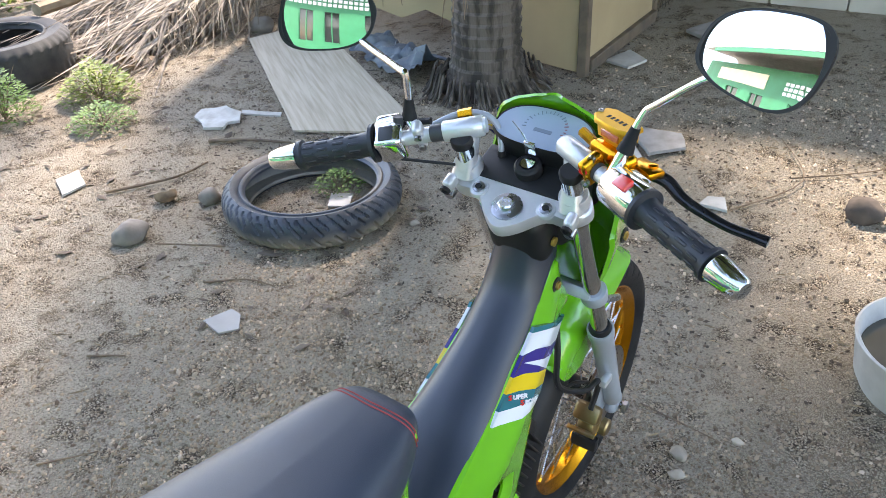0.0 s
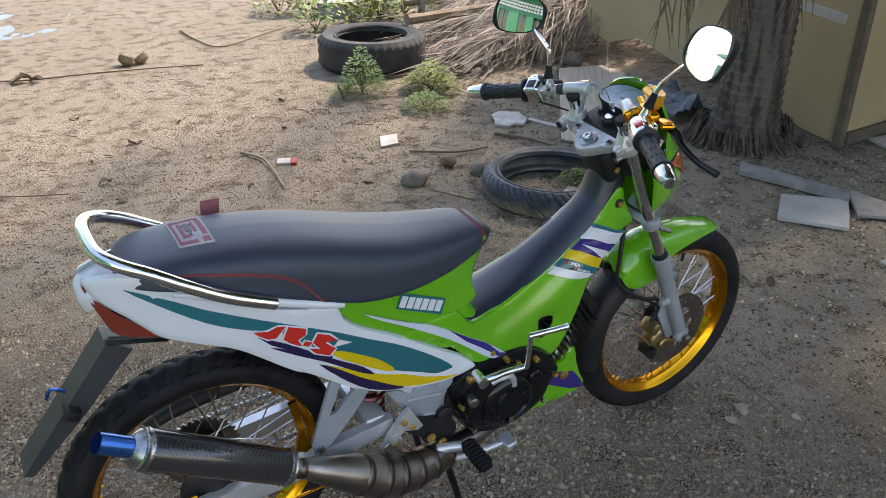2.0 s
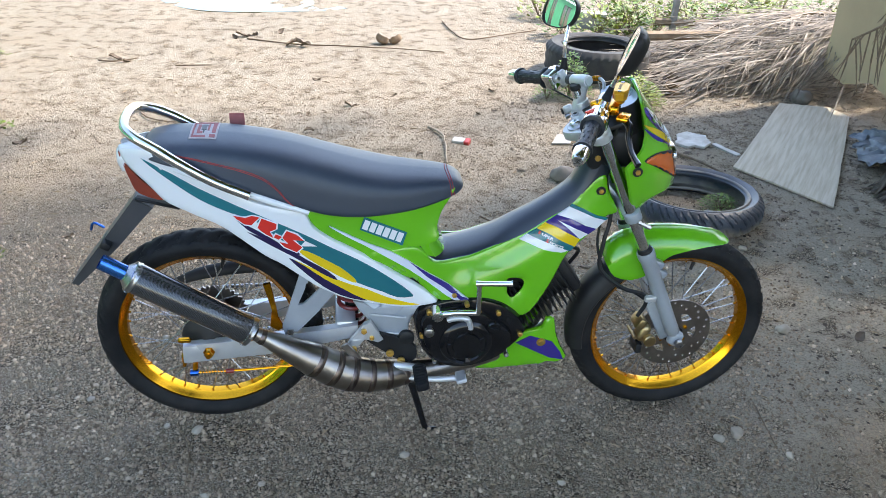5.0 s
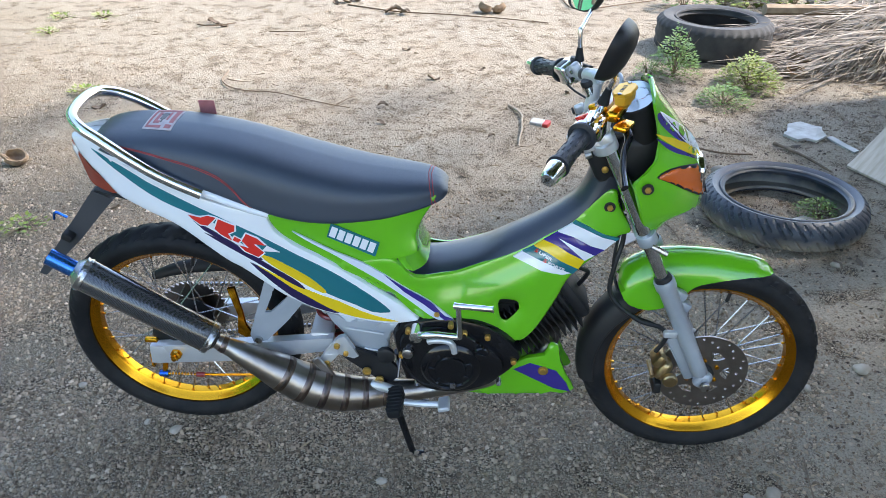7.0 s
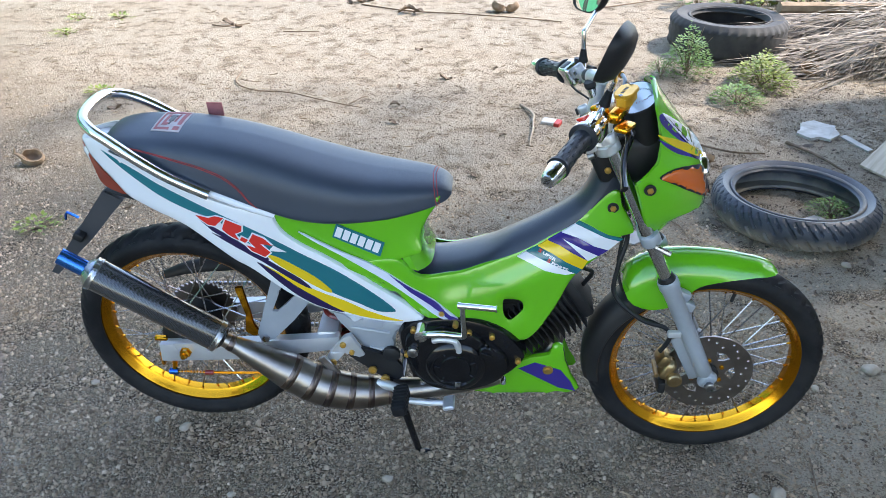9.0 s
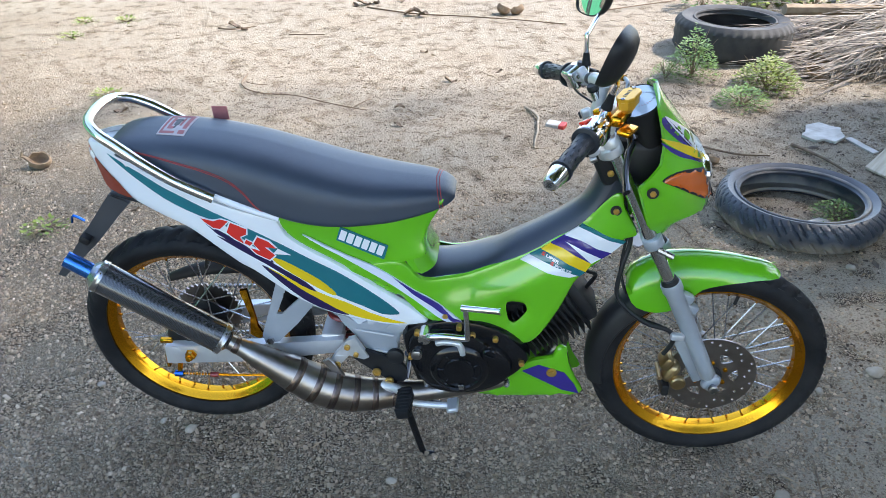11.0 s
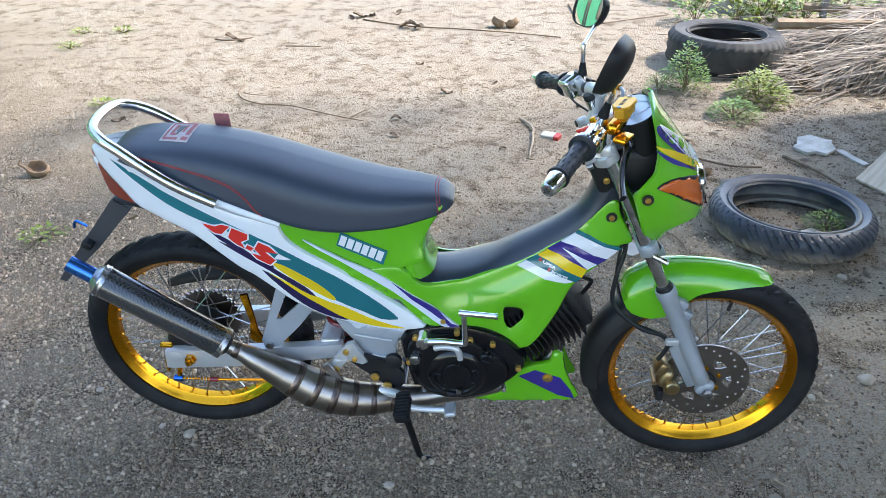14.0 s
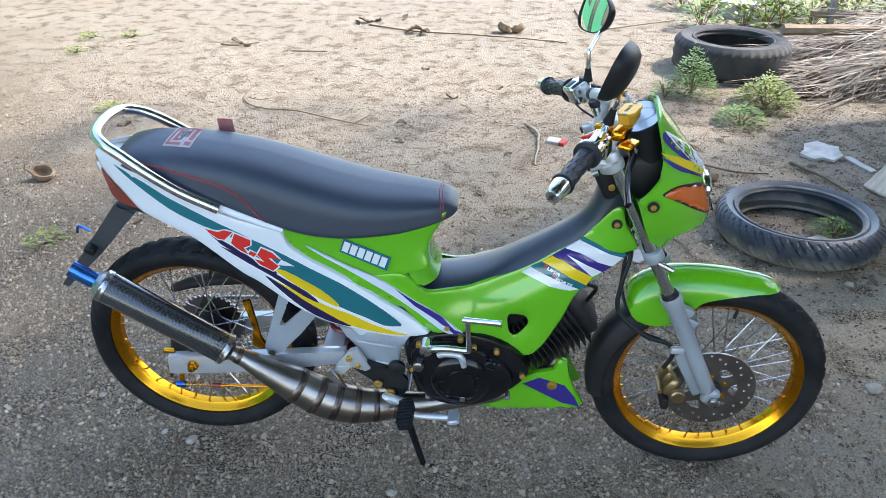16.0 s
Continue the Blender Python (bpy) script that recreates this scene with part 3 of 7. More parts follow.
for s in (-1, 1):
    y = s * .079
    leg = tube_part("fork_leg", [off(FORK_TOP, y), off(FORK_SEAL.lerp(FORK_END, .2), y)], .0138, CHROME, bike, "polished steel fork tube", 24)
    d = (FORK_END - FORK_SEAL).normalized()
    pr = [(0, .021), (.004, .0225), (.02, .0225), (.03, .0195), (.12, .0185), (.24, .0175), (.275, .018), (.283, .012)]
    slider = tube_part("fork_slider", [off(FORK_SEAL + d * t, y) for t, _ in pr], [r for _, r in pr], SILVER, leg, "silver painted fork slider", 24)
    tube_part("dust_seal", [off(FORK_SEAL - d * .010, y), off(FORK_SEAL + d * .002, y)], [.0165, .0195], BLACK, leg, seg=24)
    tube_part("fork_cap", [off(FORK_TOP - d * .002, y), off(FORK_TOP - d * .010, y), off(FORK_TOP - d * .013, y)], [.0150, .0150, .0130], BLACK, leg, "black fork cap", 24)
    # axle lug
    part("axle_lug", box(bmesh.new(), (.036, .026, .044), Matrix.Translation((FX - .004, s * .079, FZ + .003)) @ Matrix.Rotation(radians(25), 4, "Y"), .012, 3), SILVER, leg)
    # caliper or fender bosses on the slider
    for t in (.055, .085):
        p = FORK_SEAL + d * t
        part("fender_boss", box(bmesh.new(), (.03, .022, .02), Matrix.Translation((p.x + .018, s * .072, p.z + .008)) @ Matrix.Rotation(radians(25), 4, "Y"), .005), SILVER, leg)
tube_part("axle_bolt", [(FX - .002, -.108, FZ), (FX - .002, .108, FZ)], .0075, STEEL, bike, seg=16)
for s in (-1, 1):
    part("axle_nut", lathe(bmesh.new(), [(.012, 0), (.012, .008), (.008, .010)], 6, axle(FX - .002, s * .098, FZ, s < 0)), STEEL, bike)
tie = part("fork_tie", box(bmesh.new(), (.040, .008, .13), Matrix.Translation((FX - .052, -.066, FZ + .055)) @ Matrix.Rotation(radians(-28), 4, "Y"), .006), SILVER, bike, "silver caliper bracket")

# brake caliper and hose
cal = part("brake_caliper", box(bmesh.new(), (.030, .040, .054), Matrix.Translation((1.110, -.070, .292)) @ Matrix.Rotation(radians(24), 4, "Y"), .014, 3), BRASS, bike, "gold brake caliper")
part("piston_cover", lathe(bmesh.new(), [(.017, 0), (.017, .010), (.014, .013), (.0, .013)], 28, axle(1.124, -.090, .278, True)), BRASS, cal)
part("pad_pin", tube(bmesh.new(), [(1.084, -.092, .285), (1.084, -.04, .285)], .005, 10), BRASS, cal)
part("caliper_body", box(bmesh.new(), (.022, .05, .035), Matrix.Translation((1.095, -.07, .325)) @ Matrix.Rotation(radians(30), 4, "Y"), .008, 2), BRASS, cal)
part("bleed_bolt", box(bmesh.new(), (.018, .05, .03), Matrix.Translation((1.10, -.07, .25)), .005, 2), BLACK, cal)
tube_part("brake_hose", [(.955, -.06, .86), (.96, -.03, .72), (.985, -.035, .62), (.972, -.052, .55), (.972, -.06, .48), (1.03, -.082, .435), (1.085, -.082, .415), (1.10, -.08, .385), (1.085, -.078, .345)], .0052, BLACK, bike, "black rubber brake hose", 8, 6)
tube_part("speedo_cable", [(1.0, .05, .62), (.985, .02, .5), (1.02, -.03, .42), (1.08, -.045, .395), (1.13, -.05, .36)], .0035, BLACK, bike, "", 8, 6)
part("hose_clamp", box(bmesh.new(), (.03, .014, .016), Matrix.Translation((1.105, -.09, .405)), .004), CASTAL, bike)

# clamps
part("lower_clamp", box(bmesh.new(), (.036, .165, .020), Matrix.Translation((1.016, 0, .641)) @ Matrix.Rotation(radians(26), 4, "Y"), .006, 2), SILVER, bike, "silver lower triple clamp")
for s in (-1, 1):
    tube_part("pinch_bolt", [(1.03, s * .098, .632), (1.062, s * .103, .618)], .006, STEEL, bike, seg=8)
    part("clamp_collar", lathe(bmesh.new(), [(.0195, -.013), (.0208, -.011), (.0208, .009), (.0195, .011)], 28, Matrix.Translation((1.022, s * .079, .640)) @ (FORK_TOP - FORK_END).to_track_quat("Z", "Y").to_matrix().to_4x4()), SILVER, bike)
up_dir = (FORK_TOP - FORK_END).normalized()
tilt = up_dir.to_track_quat("Z", "Y").to_matrix().to_4x4()
slope = math.degrees(math.atan2(up_dir.x, up_dir.z))
top_m = Matrix.Translation((.908, 0, .838)) @ Matrix.Rotation(radians(slope), 4, "Y")
plate = bmesh.new()
outline = [(-.05, -.022), (-.062, 0), (-.05, .022), (-.02, .052), (-.018, .085), (.004, .104), (.028, .092), (.03, .066), (.018, .04), (.03, 0), (.018, -.04), (.03, -.066), (.028, -.092), (.004, -.104), (-.018, -.085), (-.02, -.052)]
ring = [p for p in spline([(x, y, 0) for x, y in outline], 4, True)]
loft(plate, [[top_m @ Vector((p.x * k, p.y * k, h)) for p in ring] for k, h in ((.97, -.011), (1, -.008), (1, .008), (.97, .011))])
clamp = part("upper_clamp", plate, CASTAL, bike, "cast aluminium upper triple clamp")
part("stem_washer", lathe(bmesh.new(), [(.021, .0), (.021, .003), (.018, .004)], 28, top_m @ Matrix.Translation((-.028, 0, .011))), STEEL, clamp)
part("stem_nut", lathe(bmesh.new(), [(.0115, .004), (.0115, .011), (.009, .013), (.005, .013), (.005, .010)], 6, top_m @ Matrix.Translation((-.028, 0, .011))), CHROME, clamp)
for s in (-1, 1):
    part("clamp_bolt", lathe(bmesh.new(), [(.0085, 0), (.0085, .006), (.005, .007), (.005, .004)], 20, top_m @ Matrix.Translation((-.014, s * .050, .010))), STEEL, clamp)
    part("bolt_boss", lathe(bmesh.new(), [(.014, 0), (.0125, .004), (.0105, .0045)], 24, top_m @ Matrix.Translation((-.014, s * .050, .009))), CASTAL, clamp)
    part("bolt_recess", lathe(bmesh.new(), [(.0048, 0), (.0048, .0008)], 6, top_m @ Matrix.Translation((-.014, s * .050, .0165))), BLACK, clamp)
    part("pinch_bolt", lathe(bmesh.new(), [(.007, 0), (.007, .012), (.004, .012)], 12, top_m @ Matrix.Translation((-.022, s * .09, 0)) @ Matrix.Rotation(radians(-90), 4, "Y")), STEEL, clamp)
    part("bar_clamp", lathe(bmesh.new(), [(.0185, -.022), (.0200, -.018), (.0200, .004), (.0185, .007)], 28, Matrix.Translation((.908, s * .079, .862)) @ tilt), CASTAL, clamp, "aluminium handlebar clamp")
    part("clamp_ear", box(bmesh.new(), (.022, .014, .020), top_m @ Matrix.Translation((-.022, s * .090, .016)), .005, 3), CASTAL, clamp)
    part("ear_bolt", lathe(bmesh.new(), [(.0075, 0), (.0075, .004), (.0045, .0045), (.0045, .001)], 18, top_m @ Matrix.Translation((-.034, s * .090, .016)) @ Matrix.Rotation(radians(-90), 4, "Y")), BLACK, clamp)
tube_part("steering_stem", [(.905, 0, .83), (.96, 0, .72)], .026, BLACK, bike, "", 20)
tube_part("stem_collar", [(.898, 0, .828), (.904, 0, .812)], .03, CASTAL, bike, "", 24)

# handlebars
for s in (-1, 1):
    inner, outer = (Vector((.921, -.050, .925)), Vector((.786, -.323, .893))) if s < 0 else (Vector((.914, .056, .924)), Vector((.784, .330, .846)))
    d = (outer - inner).normalized()

    def at(t):
        return inner + d * t
    bar = tube_part("handlebar", [at(0), at(.262)], .0105, CASTAL, bike, "", 20)
    tube_part("bar_boss", [at(.004), at(.006), at(.056), at(.058)], [.0130, .0142, .0142, .0130], CASTAL, bar, "aluminium bar boss", 28)
    neck = Vector((.896, s * .079, .862))
    part("boss_neck", loft(bmesh.new(), [[neck.lerp(at(.024), k) + Vector((.006 + w * cx, 1.15 * w * cy, 0)) for cx, cy in ((math.copysign(abs(math.cos(a)) ** .6, math.cos(a)), math.copysign(abs(math.sin(a)) ** .6, math.sin(a))) for a in (2 * math.pi * q / 20 for q in range(20)))] for k, w in ((-.25, .013), (.1, .0125), (.55, .011), (1.0, .0125))]), CASTAL, bar)
    tube_part("bar_collar", [at(.052), at(.054), at(.074), at(.076)], [.0105, .0118, .0118, .0105], GREYPLASTIC, bar, "", 20)
    g = [(.152, .0262), (.157, .0262), (.159, .0185), (.166, .0170), (.20, .0160), (.250, .0160), (.256, .0164), (.258, .0205), (.264, .0205)]
    grip = tube_part("grip", [at(t) for t, _ in g], [r for _, r in g], GRIP, bar, "black rubber grip", 28)
    frame_m = Matrix.Translation(at(0)) @ d.to_track_quat("Z", "Y").to_matrix().to_4x4()
    for k in range(10):
        for t in (.180, .203, .226, .246):
            a = 2 * math.pi * (k + (.5 if t in (.203, .246) else 0)) / 10
            part("grip_rib", box(bmesh.new(), (.0022, .0042, .016), frame_m @ Matrix.Rotation(a, 4, "Z") @ Matrix.Translation((.0162, 0, t)), .001, 1), GRIP, grip)
    e = [(.265, .015), (.267, .0175), (.271, .0178), (.292, .0155), (.305, .0130), (.308, .0105), (.308, .0055), (.300, .0055)]
    tube_part("bar_end", [at(t) for t, _ in e], [r for _, r in e], CHROME, bar, "chrome bar-end weight", 28)
    # switch housing
    up = frame_m.to_3x3().inverted() @ Vector((-.55, 0, .83))
    ang = math.atan2(up.y, up.x)
    hm = frame_m @ Matrix.Rotation(ang, 4, "Z")
    if s < 0:
        sw = part("switch_housing", lathe(bmesh.new(), [(.017, .094), (.0220, .096), (.0248, .102), (.0258, .146), (.0245, .152)], 40, frame_m), CHROME, bar, "polished chrome switch housing")
        part("switch_base", box(bmesh.new(), (.030, .036, .034), hm @ Matrix.Rotation(radians(-120), 4, "Z") @ Matrix.Translation((.012, 0, .118)), .005, 2), CHROME, sw)
        part("switch_button", box(bmesh.new(), (.005, .017, .022), hm @ Matrix.Translation((.0258, .0, .126)) @ Matrix.Rotation(radians(12), 4, "Y"), .0015, 2), RED, sw, "red kill switch")
    else:
        sw = part("switch_housing", box(bmesh.new(), (.046, .044, .040), hm @ Matrix.Translation((0, 0, .131)), .008, 3), CHROME, bar, "polished chrome switch housing")
        part("switch_base", box(bmesh.new(), (.022, .040, .036), hm @ Matrix.Rotation(radians(95), 4, "Z") @ Matrix.Translation((.020, 0, .131)), .005, 2), CHROME, sw)
        part("switch_button", box(bmesh.new(), (.004, .022, .020), hm @ Matrix.Translation((.0225, -.004, .132)), .0015, 2), GREYPLASTIC, sw, "grey dip switch")
        part("horn_button", box(bmesh.new(), (.010, .014, .018), hm @ Matrix.Rotation(radians(95), 4, "Z") @ Matrix.Translation((.026, .012, .128)), .003, 2), BLACK, sw)
        part("turn_switch", box(bmesh.new(), (.012, .010, .016), hm @ Matrix.Rotation(radians(115), 4, "Z") @ Matrix.Translation((.030, 0, .140)), .003, 2), PATCHW, sw, "worn pink turn switch")
        tube_part("choke_knob", [at(.124) + Vector((.004, 0, .018)), at(.124) + Vector((.005, 0, .032))], [.007, .0075], GREYPLASTIC, sw, "", 16)
        perch = part("lever_perch", box(bmesh.new(), (.042, .022, .014), hm @ Matrix.Translation((.004, 0, .090)), .006, 3), CASTAL, bar, "cast mirror perch")
        for k in (.012, -.010):
            part("perch_bolt", lathe(bmesh.new(), [(.005, 0), (.005, .004), (.003, .005)], 12, hm @ Matrix.Translation((k, -.011, .090)) @ Matrix.Rotation(radians(90), 4, "X")), STEEL, perch)
        tube_part("short_lever", [at(.09) + Vector((.024, 0, .012)), at(.13) + Vector((.032, 0, .014)), at(.165) + Vector((.026, .002, .010))], [.005, .004, .005], BLACK, bar, "", 8)
        tube_part("clutch_wire", [at(.118) + Vector((-.008, 0, -.026)), Vector((.868, .115, .872)), Vector((.898, .085, .862)), Vector((.925, .06, .84))], .0022, BLACK, bar, "thin black cable", 6, 5)
    # mirror
    if s > 0:
        low, base, boot_end, bend, joint, centre, face = at(.088), Vector((.878, .154, .922)), Vector((.876, .153, .950)), Vector((.874, .156, .984)), Vector((.905, .250, .998)), Vector((.893, .300, 1.026)), Vector((-.93, -.30, .245))
    else:
        low, base, boot_end, bend, joint, centre, face = at(.090), Vector((.889, -.143, .953)), Vector((.895, -.150, .983)), Vector((.900, -.158, 1.004)), Vector((.889, -.213, 1.054)), Vector((.873, -.270, 1.100)), Vector((-.90, .33, .33))
    mir = tube_part("mirror", [low, base, boot_end, bend, bend.lerp(joint, .12), joint, joint.lerp(centre, .35) - face * .012], [.0085, .0075, .0048, .0048, .0048, .0048, .0048], CHROME, bike, "rounded rear-view mirror on a chrome stalk", 14, 5)
    tube_part("mirror_boot", [base.lerp(boot_end, t) for t in (-.02, .0, .30, .34, .5, .54, .68, .72, 1.0)], [.0095, .0105, .0090, .0082, .0082, .0074, .0074, .0068, .0058], RUBBER, mir, "ribbed black rubber boot", 18)
    fwd = face.normalized()
    mm = Matrix.Translation(centre) @ fwd.to_track_quat("Z", "Y").to_matrix().to_4x4()
    shape = [(.069 * math.copysign(abs(math.cos(a)) ** .72, math.cos(a)), .046 * math.copysign(abs(math.sin(a)) ** .72, math.sin(a))) for a in (2 * math.pi * k / 48 for k in range(48))]
    shape = [(x + .008 * y / .046, y * (1 + .18 * x / .069 * s * -1)) for x, y in shape]
    part("mirror_housing", loft(bmesh.new(), [[mm @ Vector((x * k, y * k, h)) for x, y in shape] for k, h in ((.35, -.030), (.72, -.025), (.93, -.014), (1.0, -.002), (1.0, .001), (.94, .001), (.93, -.001))]), BLACK, mir, "black mirror housing")
    part("mirror_glass", loft(bmesh.new(), [[mm @ Vector((x * .94, y * .94, -.003)) for x, y in shape]] + [[mm @ Vector((x * k, y * k, .0032 - ((x * k) ** 2 + (y * k) ** 2) / .95)) for x, y in shape] for k in (.94, .85, .75, .65, .55, .45, .35, .25, .15, .06)]), MIRROR, mir, "silvered convex mirror glass")

# front brake master cylinder and lever
mc = part("master_cylinder", box(bmesh.new(), (.024, .070, .022), Matrix.Translation((.920, -.118, .928)) @ Matrix.Rotation(radians(-25), 4, "Z"), .008, 3), GOLD, bike, "gold anodised brake master cylinder")
res = [(.82 * a, .88 * b) for a, b in [(.013, .038), (.0205, .026), (.0205, -.020), (.012, -.036), (-.012, -.036), (-.0205, -.020), (-.0205, .026), (-.010, .038)]]
rm = Matrix.Translation((.929, -.116, .962)) @ Matrix.Rotation(radians(-25), 4, "Z") @ Matrix.Rotation(radians(-6), 4, "Y")
part("reservoir", loft(bmesh.new(), [[rm @ Vector((x * k, y * k, h)) for x, y in res] for k, h in ((.50, -.024), (.62, -.017), (.84, -.014), (.88, .001))]), GOLDCAP, mc, "gold fluid reservoir")
part("sight_glass", box(bmesh.new(), (.003, .030, .010), rm @ Matrix.Translation((-.0142, -.002, -.007)), .001, 1), AMBER, mc)
cap = part("reservoir_cap", loft(bmesh.new(), [[rm @ Vector((x * k, y * k, h)) for x, y in res] for k, h in ((.96, .001), (1.02, .002), (1.02, .0065), (.95, .0085))]), GOLDCAP, mc, "flat gold reservoir cap with dark bar marks")
for k in range(5):
    part("cap_mark", box(bmesh.new(), (.006, .0035, .0006), rm @ Matrix.Translation((-.002, .014 - .007 * k, .0086))), BLACK, cap)
for k in (-.030, .031):
    part("cap_screw", lathe(bmesh.new(), [(.0038, 0), (.0038, .002), (.0018, .002), (.0018, .001)], 12, rm @ Matrix.Translation((0, k, .0083))), STEEL, cap)
mount = part("bar_mount", box(bmesh.new(), (.032, .014, .036), Matrix.Translation((.890, -.106, .920)) @ Matrix.Rotation(radians(-25), 4, "Z") @ Matrix.Rotation(radians(-25), 4, "Y"), .005, 3), GOLD, mc)
part("mount_mark", lathe(bmesh.new(), [(.0055, 0), (.0055, .001), (.003, .001), (.003, .0)], 18, Matrix.Translation((.874, -.101, .921)) @ Matrix.Rotation(radians(-110), 4, "Y")), RED, mc)
for k in (-.014, .014):
    part("mount_bolt", lathe(bmesh.new(), [(.005, 0), (.005, .005), (.003, .005), (.003, .002)], 14, Matrix.Translation((.881 + .3 * k, -.106, .921 + k)) @ Matrix.Rotation(radians(-100), 4, "Y")), STEEL, mc)
tube_part("banjo_bolt", [(.932, -.086, .932), (.940, -.066, .938)], .0065, GOLD, mc, "", 6)
part("lever_pivot", box(bmesh.new(), (.026, .044, .010), Matrix.Translation((.928, -.158, .918)) @ Matrix.Rotation(radians(-30), 4, "Z"), .004, 2), GOLD, mc)
part("pivot_screw", lathe(bmesh.new(), [(.006, 0), (.006, .003), (.003, .004)], 14, Matrix.Translation((.930, -.166, .922))), GOLD, mc)
tube_part("brake_lever", [(.932, -.158, .912), (.934, -.185, .906), (.925, -.212, .893), (.917, -.262, .882), (.914, -.300, .880), (.913, -.316, .879)], [.008, .0085, .0072, .0062, .0066, .0072], GLOSSBLACK, bike, "black brake lever", 12, 5, flat=.62)
tube_part("fluid_line", [(.925, .150, .893), (.940, .130, .906), (.952, .108, .914), (.956, .080, .915), (.953, .060, .903), (.947, .052, .885), (.946, .050, .874)], .0042, SILVER, bike, "silver cable sleeve with a gold fitting", 10, 6)
tube_part("fluid_hose", [(.946, .050, .874), (.945, .049, .85), (.95, .045, .82)], .0055, BLACK, bike, "", 10)
part("gold_fitting", lathe(bmesh.new(), [(.0068, -.010), (.0068, .010)], 6, along((.944, .122, .909), (.954, .100, .916))), GOLD, bike)

# front fender: two halves meeting on the top line
fender_top = [(x, z) for x, z in FENDER_TOP[1:-1]]
outline = FENDER + fender_top
bm = bmesh.new()
for s in (-1, 1):
    panel(bm, outline, fender_y, thick=.003, step=.012, smooth=2, side=s)
bmesh.ops.remove_doubles(bm, verts=bm.verts, dist=.0012)
fender = part("front_fender", bm, GREEN, bike, "glossy lime green front fender")
sec = []
for k in range(15):
    a = radians(132 + (192 - 132) * k / 14)
    r = .279 + .005 * math.sin(math.pi * k / 14)
    w = .050 - .006 * (k / 14)
    drop = .034 - .014 * (k / 14)
    us = (-1, -.99, -.95, -.82, -.5, 0, .5, .82, .95, .99, 1)
    sec.append([(FX + (r - drop * abs(u) ** 7 - .012 * u * u) * math.cos(a), w * u, FZ + (r - drop * abs(u) ** 7 - .012 * u * u) * math.sin(a)) for u in us] + [(FX + (r - .003 - drop * abs(u) ** 7 - .012 * u * u) * math.cos(a), w * u * .95, FZ + (r - .003 - drop * abs(u) ** 7 - .012 * u * u) * math.sin(a)) for u in us[::-1]])
part("mud_guard", loft(bmesh.new(), sec), BLACK, bike, "matt black inner mudguard")

# headlamp cowl: a shell open to the rear
rows = []
for i in range(49):
    z = .625 + (.951 - .625) * (1 - (1 - i / 48) ** 1.25)
    xf, w = lerp_table(COWL_FRONT, z), lerp_table(COWL_HALF, z)
    xe = lerp_table([(.610, 1.035), (.675, 1.010), (.745, .985), (.78, .973), (.80, .992), (.824, 1.010), (.86, 1.012), (.895, 1.004), (.92, .997), (.938, .995), (.951, .993)], z)
    xr = lerp_table(COWL_REAR, z)
    pts = []
    for j in range(49):
        u = -1 + 2 * j / 48
        x = xe + (xf - xe) * (1 - abs(u) ** 2.2)
        y = math.copysign(w * (1 - min(max((x - xr) / (xf - xr), 0), 1) ** 2.6) ** .5, u) if abs(u) > 1e-6 else 0
        pts.append(Vector((x, y, z)))
    rows.append(pts)
bm = bmesh.new()
fr = [[bm.verts.new(p) for p in r] for r in rows]
bk = [[bm.verts.new(p + Vector((-.004, -.05 * p.y, -.002))) for p in r] for r in rows]
for g, flip in ((fr, False), (bk, True)):
    for a, b in zip(g, g[1:]):
        for j in range(48):
            q = (a[j], a[j + 1], b[j + 1], b[j])
            bm.faces.new(q[::-1] if flip else q)
edge = lambda g: [r[0] for r in g] + g[-1][1:] + [r[-1] for r in g[::-1]][1:] + g[0][::-1][1:-1]
ef, eb = edge(fr), edge(bk)
for k in range(len(ef)):
    bm.faces.new((ef[k], ef[(k + 1) % len(ef)], eb[(k + 1) % len(ef)], eb[k]))
cowl = part("headlamp_cowl", bm, GREEN, bike, "lime green headlamp cowl with white, purple and yellow flashes")
for s in (-1, 1):
    for nm, ol, m2, lf in (("purple_flash", COWL_PURPLE, PURPLE, .0015), ("white_flash", COWL_WHITE, WHITE, .002), ("purple_flash", COWL_PURPLE_LOW, PURPLE, .0015), ("yellow_flash", COWL_YELLOW, YELLOW, .002)):
        panel_part(nm, ol, cowl_y, m2, cowl, thick=.0015, step=.01, lift=lf, side=s)
    cx0, cz0 = sum(q[0] for q in INDICATOR) / len(INDICATOR), sum(q[1] for q in INDICATOR) / len(INDICATOR)
    panel_part("lens_seal", [(cx0 + (x - cx0) * 1.025, cz0 + (z - cz0) * 1.04) for x, z in INDICATOR], cowl_y, BLACK, cowl, thick=.004, step=.005, lift=.0025, side=s, smooth=2)
    ind = panel_part("indicator_lens", INDICATOR, cowl_y, AMBER, cowl, "amber indicator lens", thick=.005, step=.005, lift=.0055, round_r=.005, side=s, smooth=2)
    cb = part("cowl_bolt", lathe(bmesh.new(), [(.0115, 0), (.0115, .0025), (.009, .0025)], 20, axle(.998, s * .119, .772, s < 0)), BLACK, cowl)
    part("bolt_head", lathe(bmesh.new(), [(.0065, .001), (.0065, .006), (.0035, .0065), (.0035, .004)], 6, axle(.998, s * .119, .772, s < 0)), BOLT, cb)
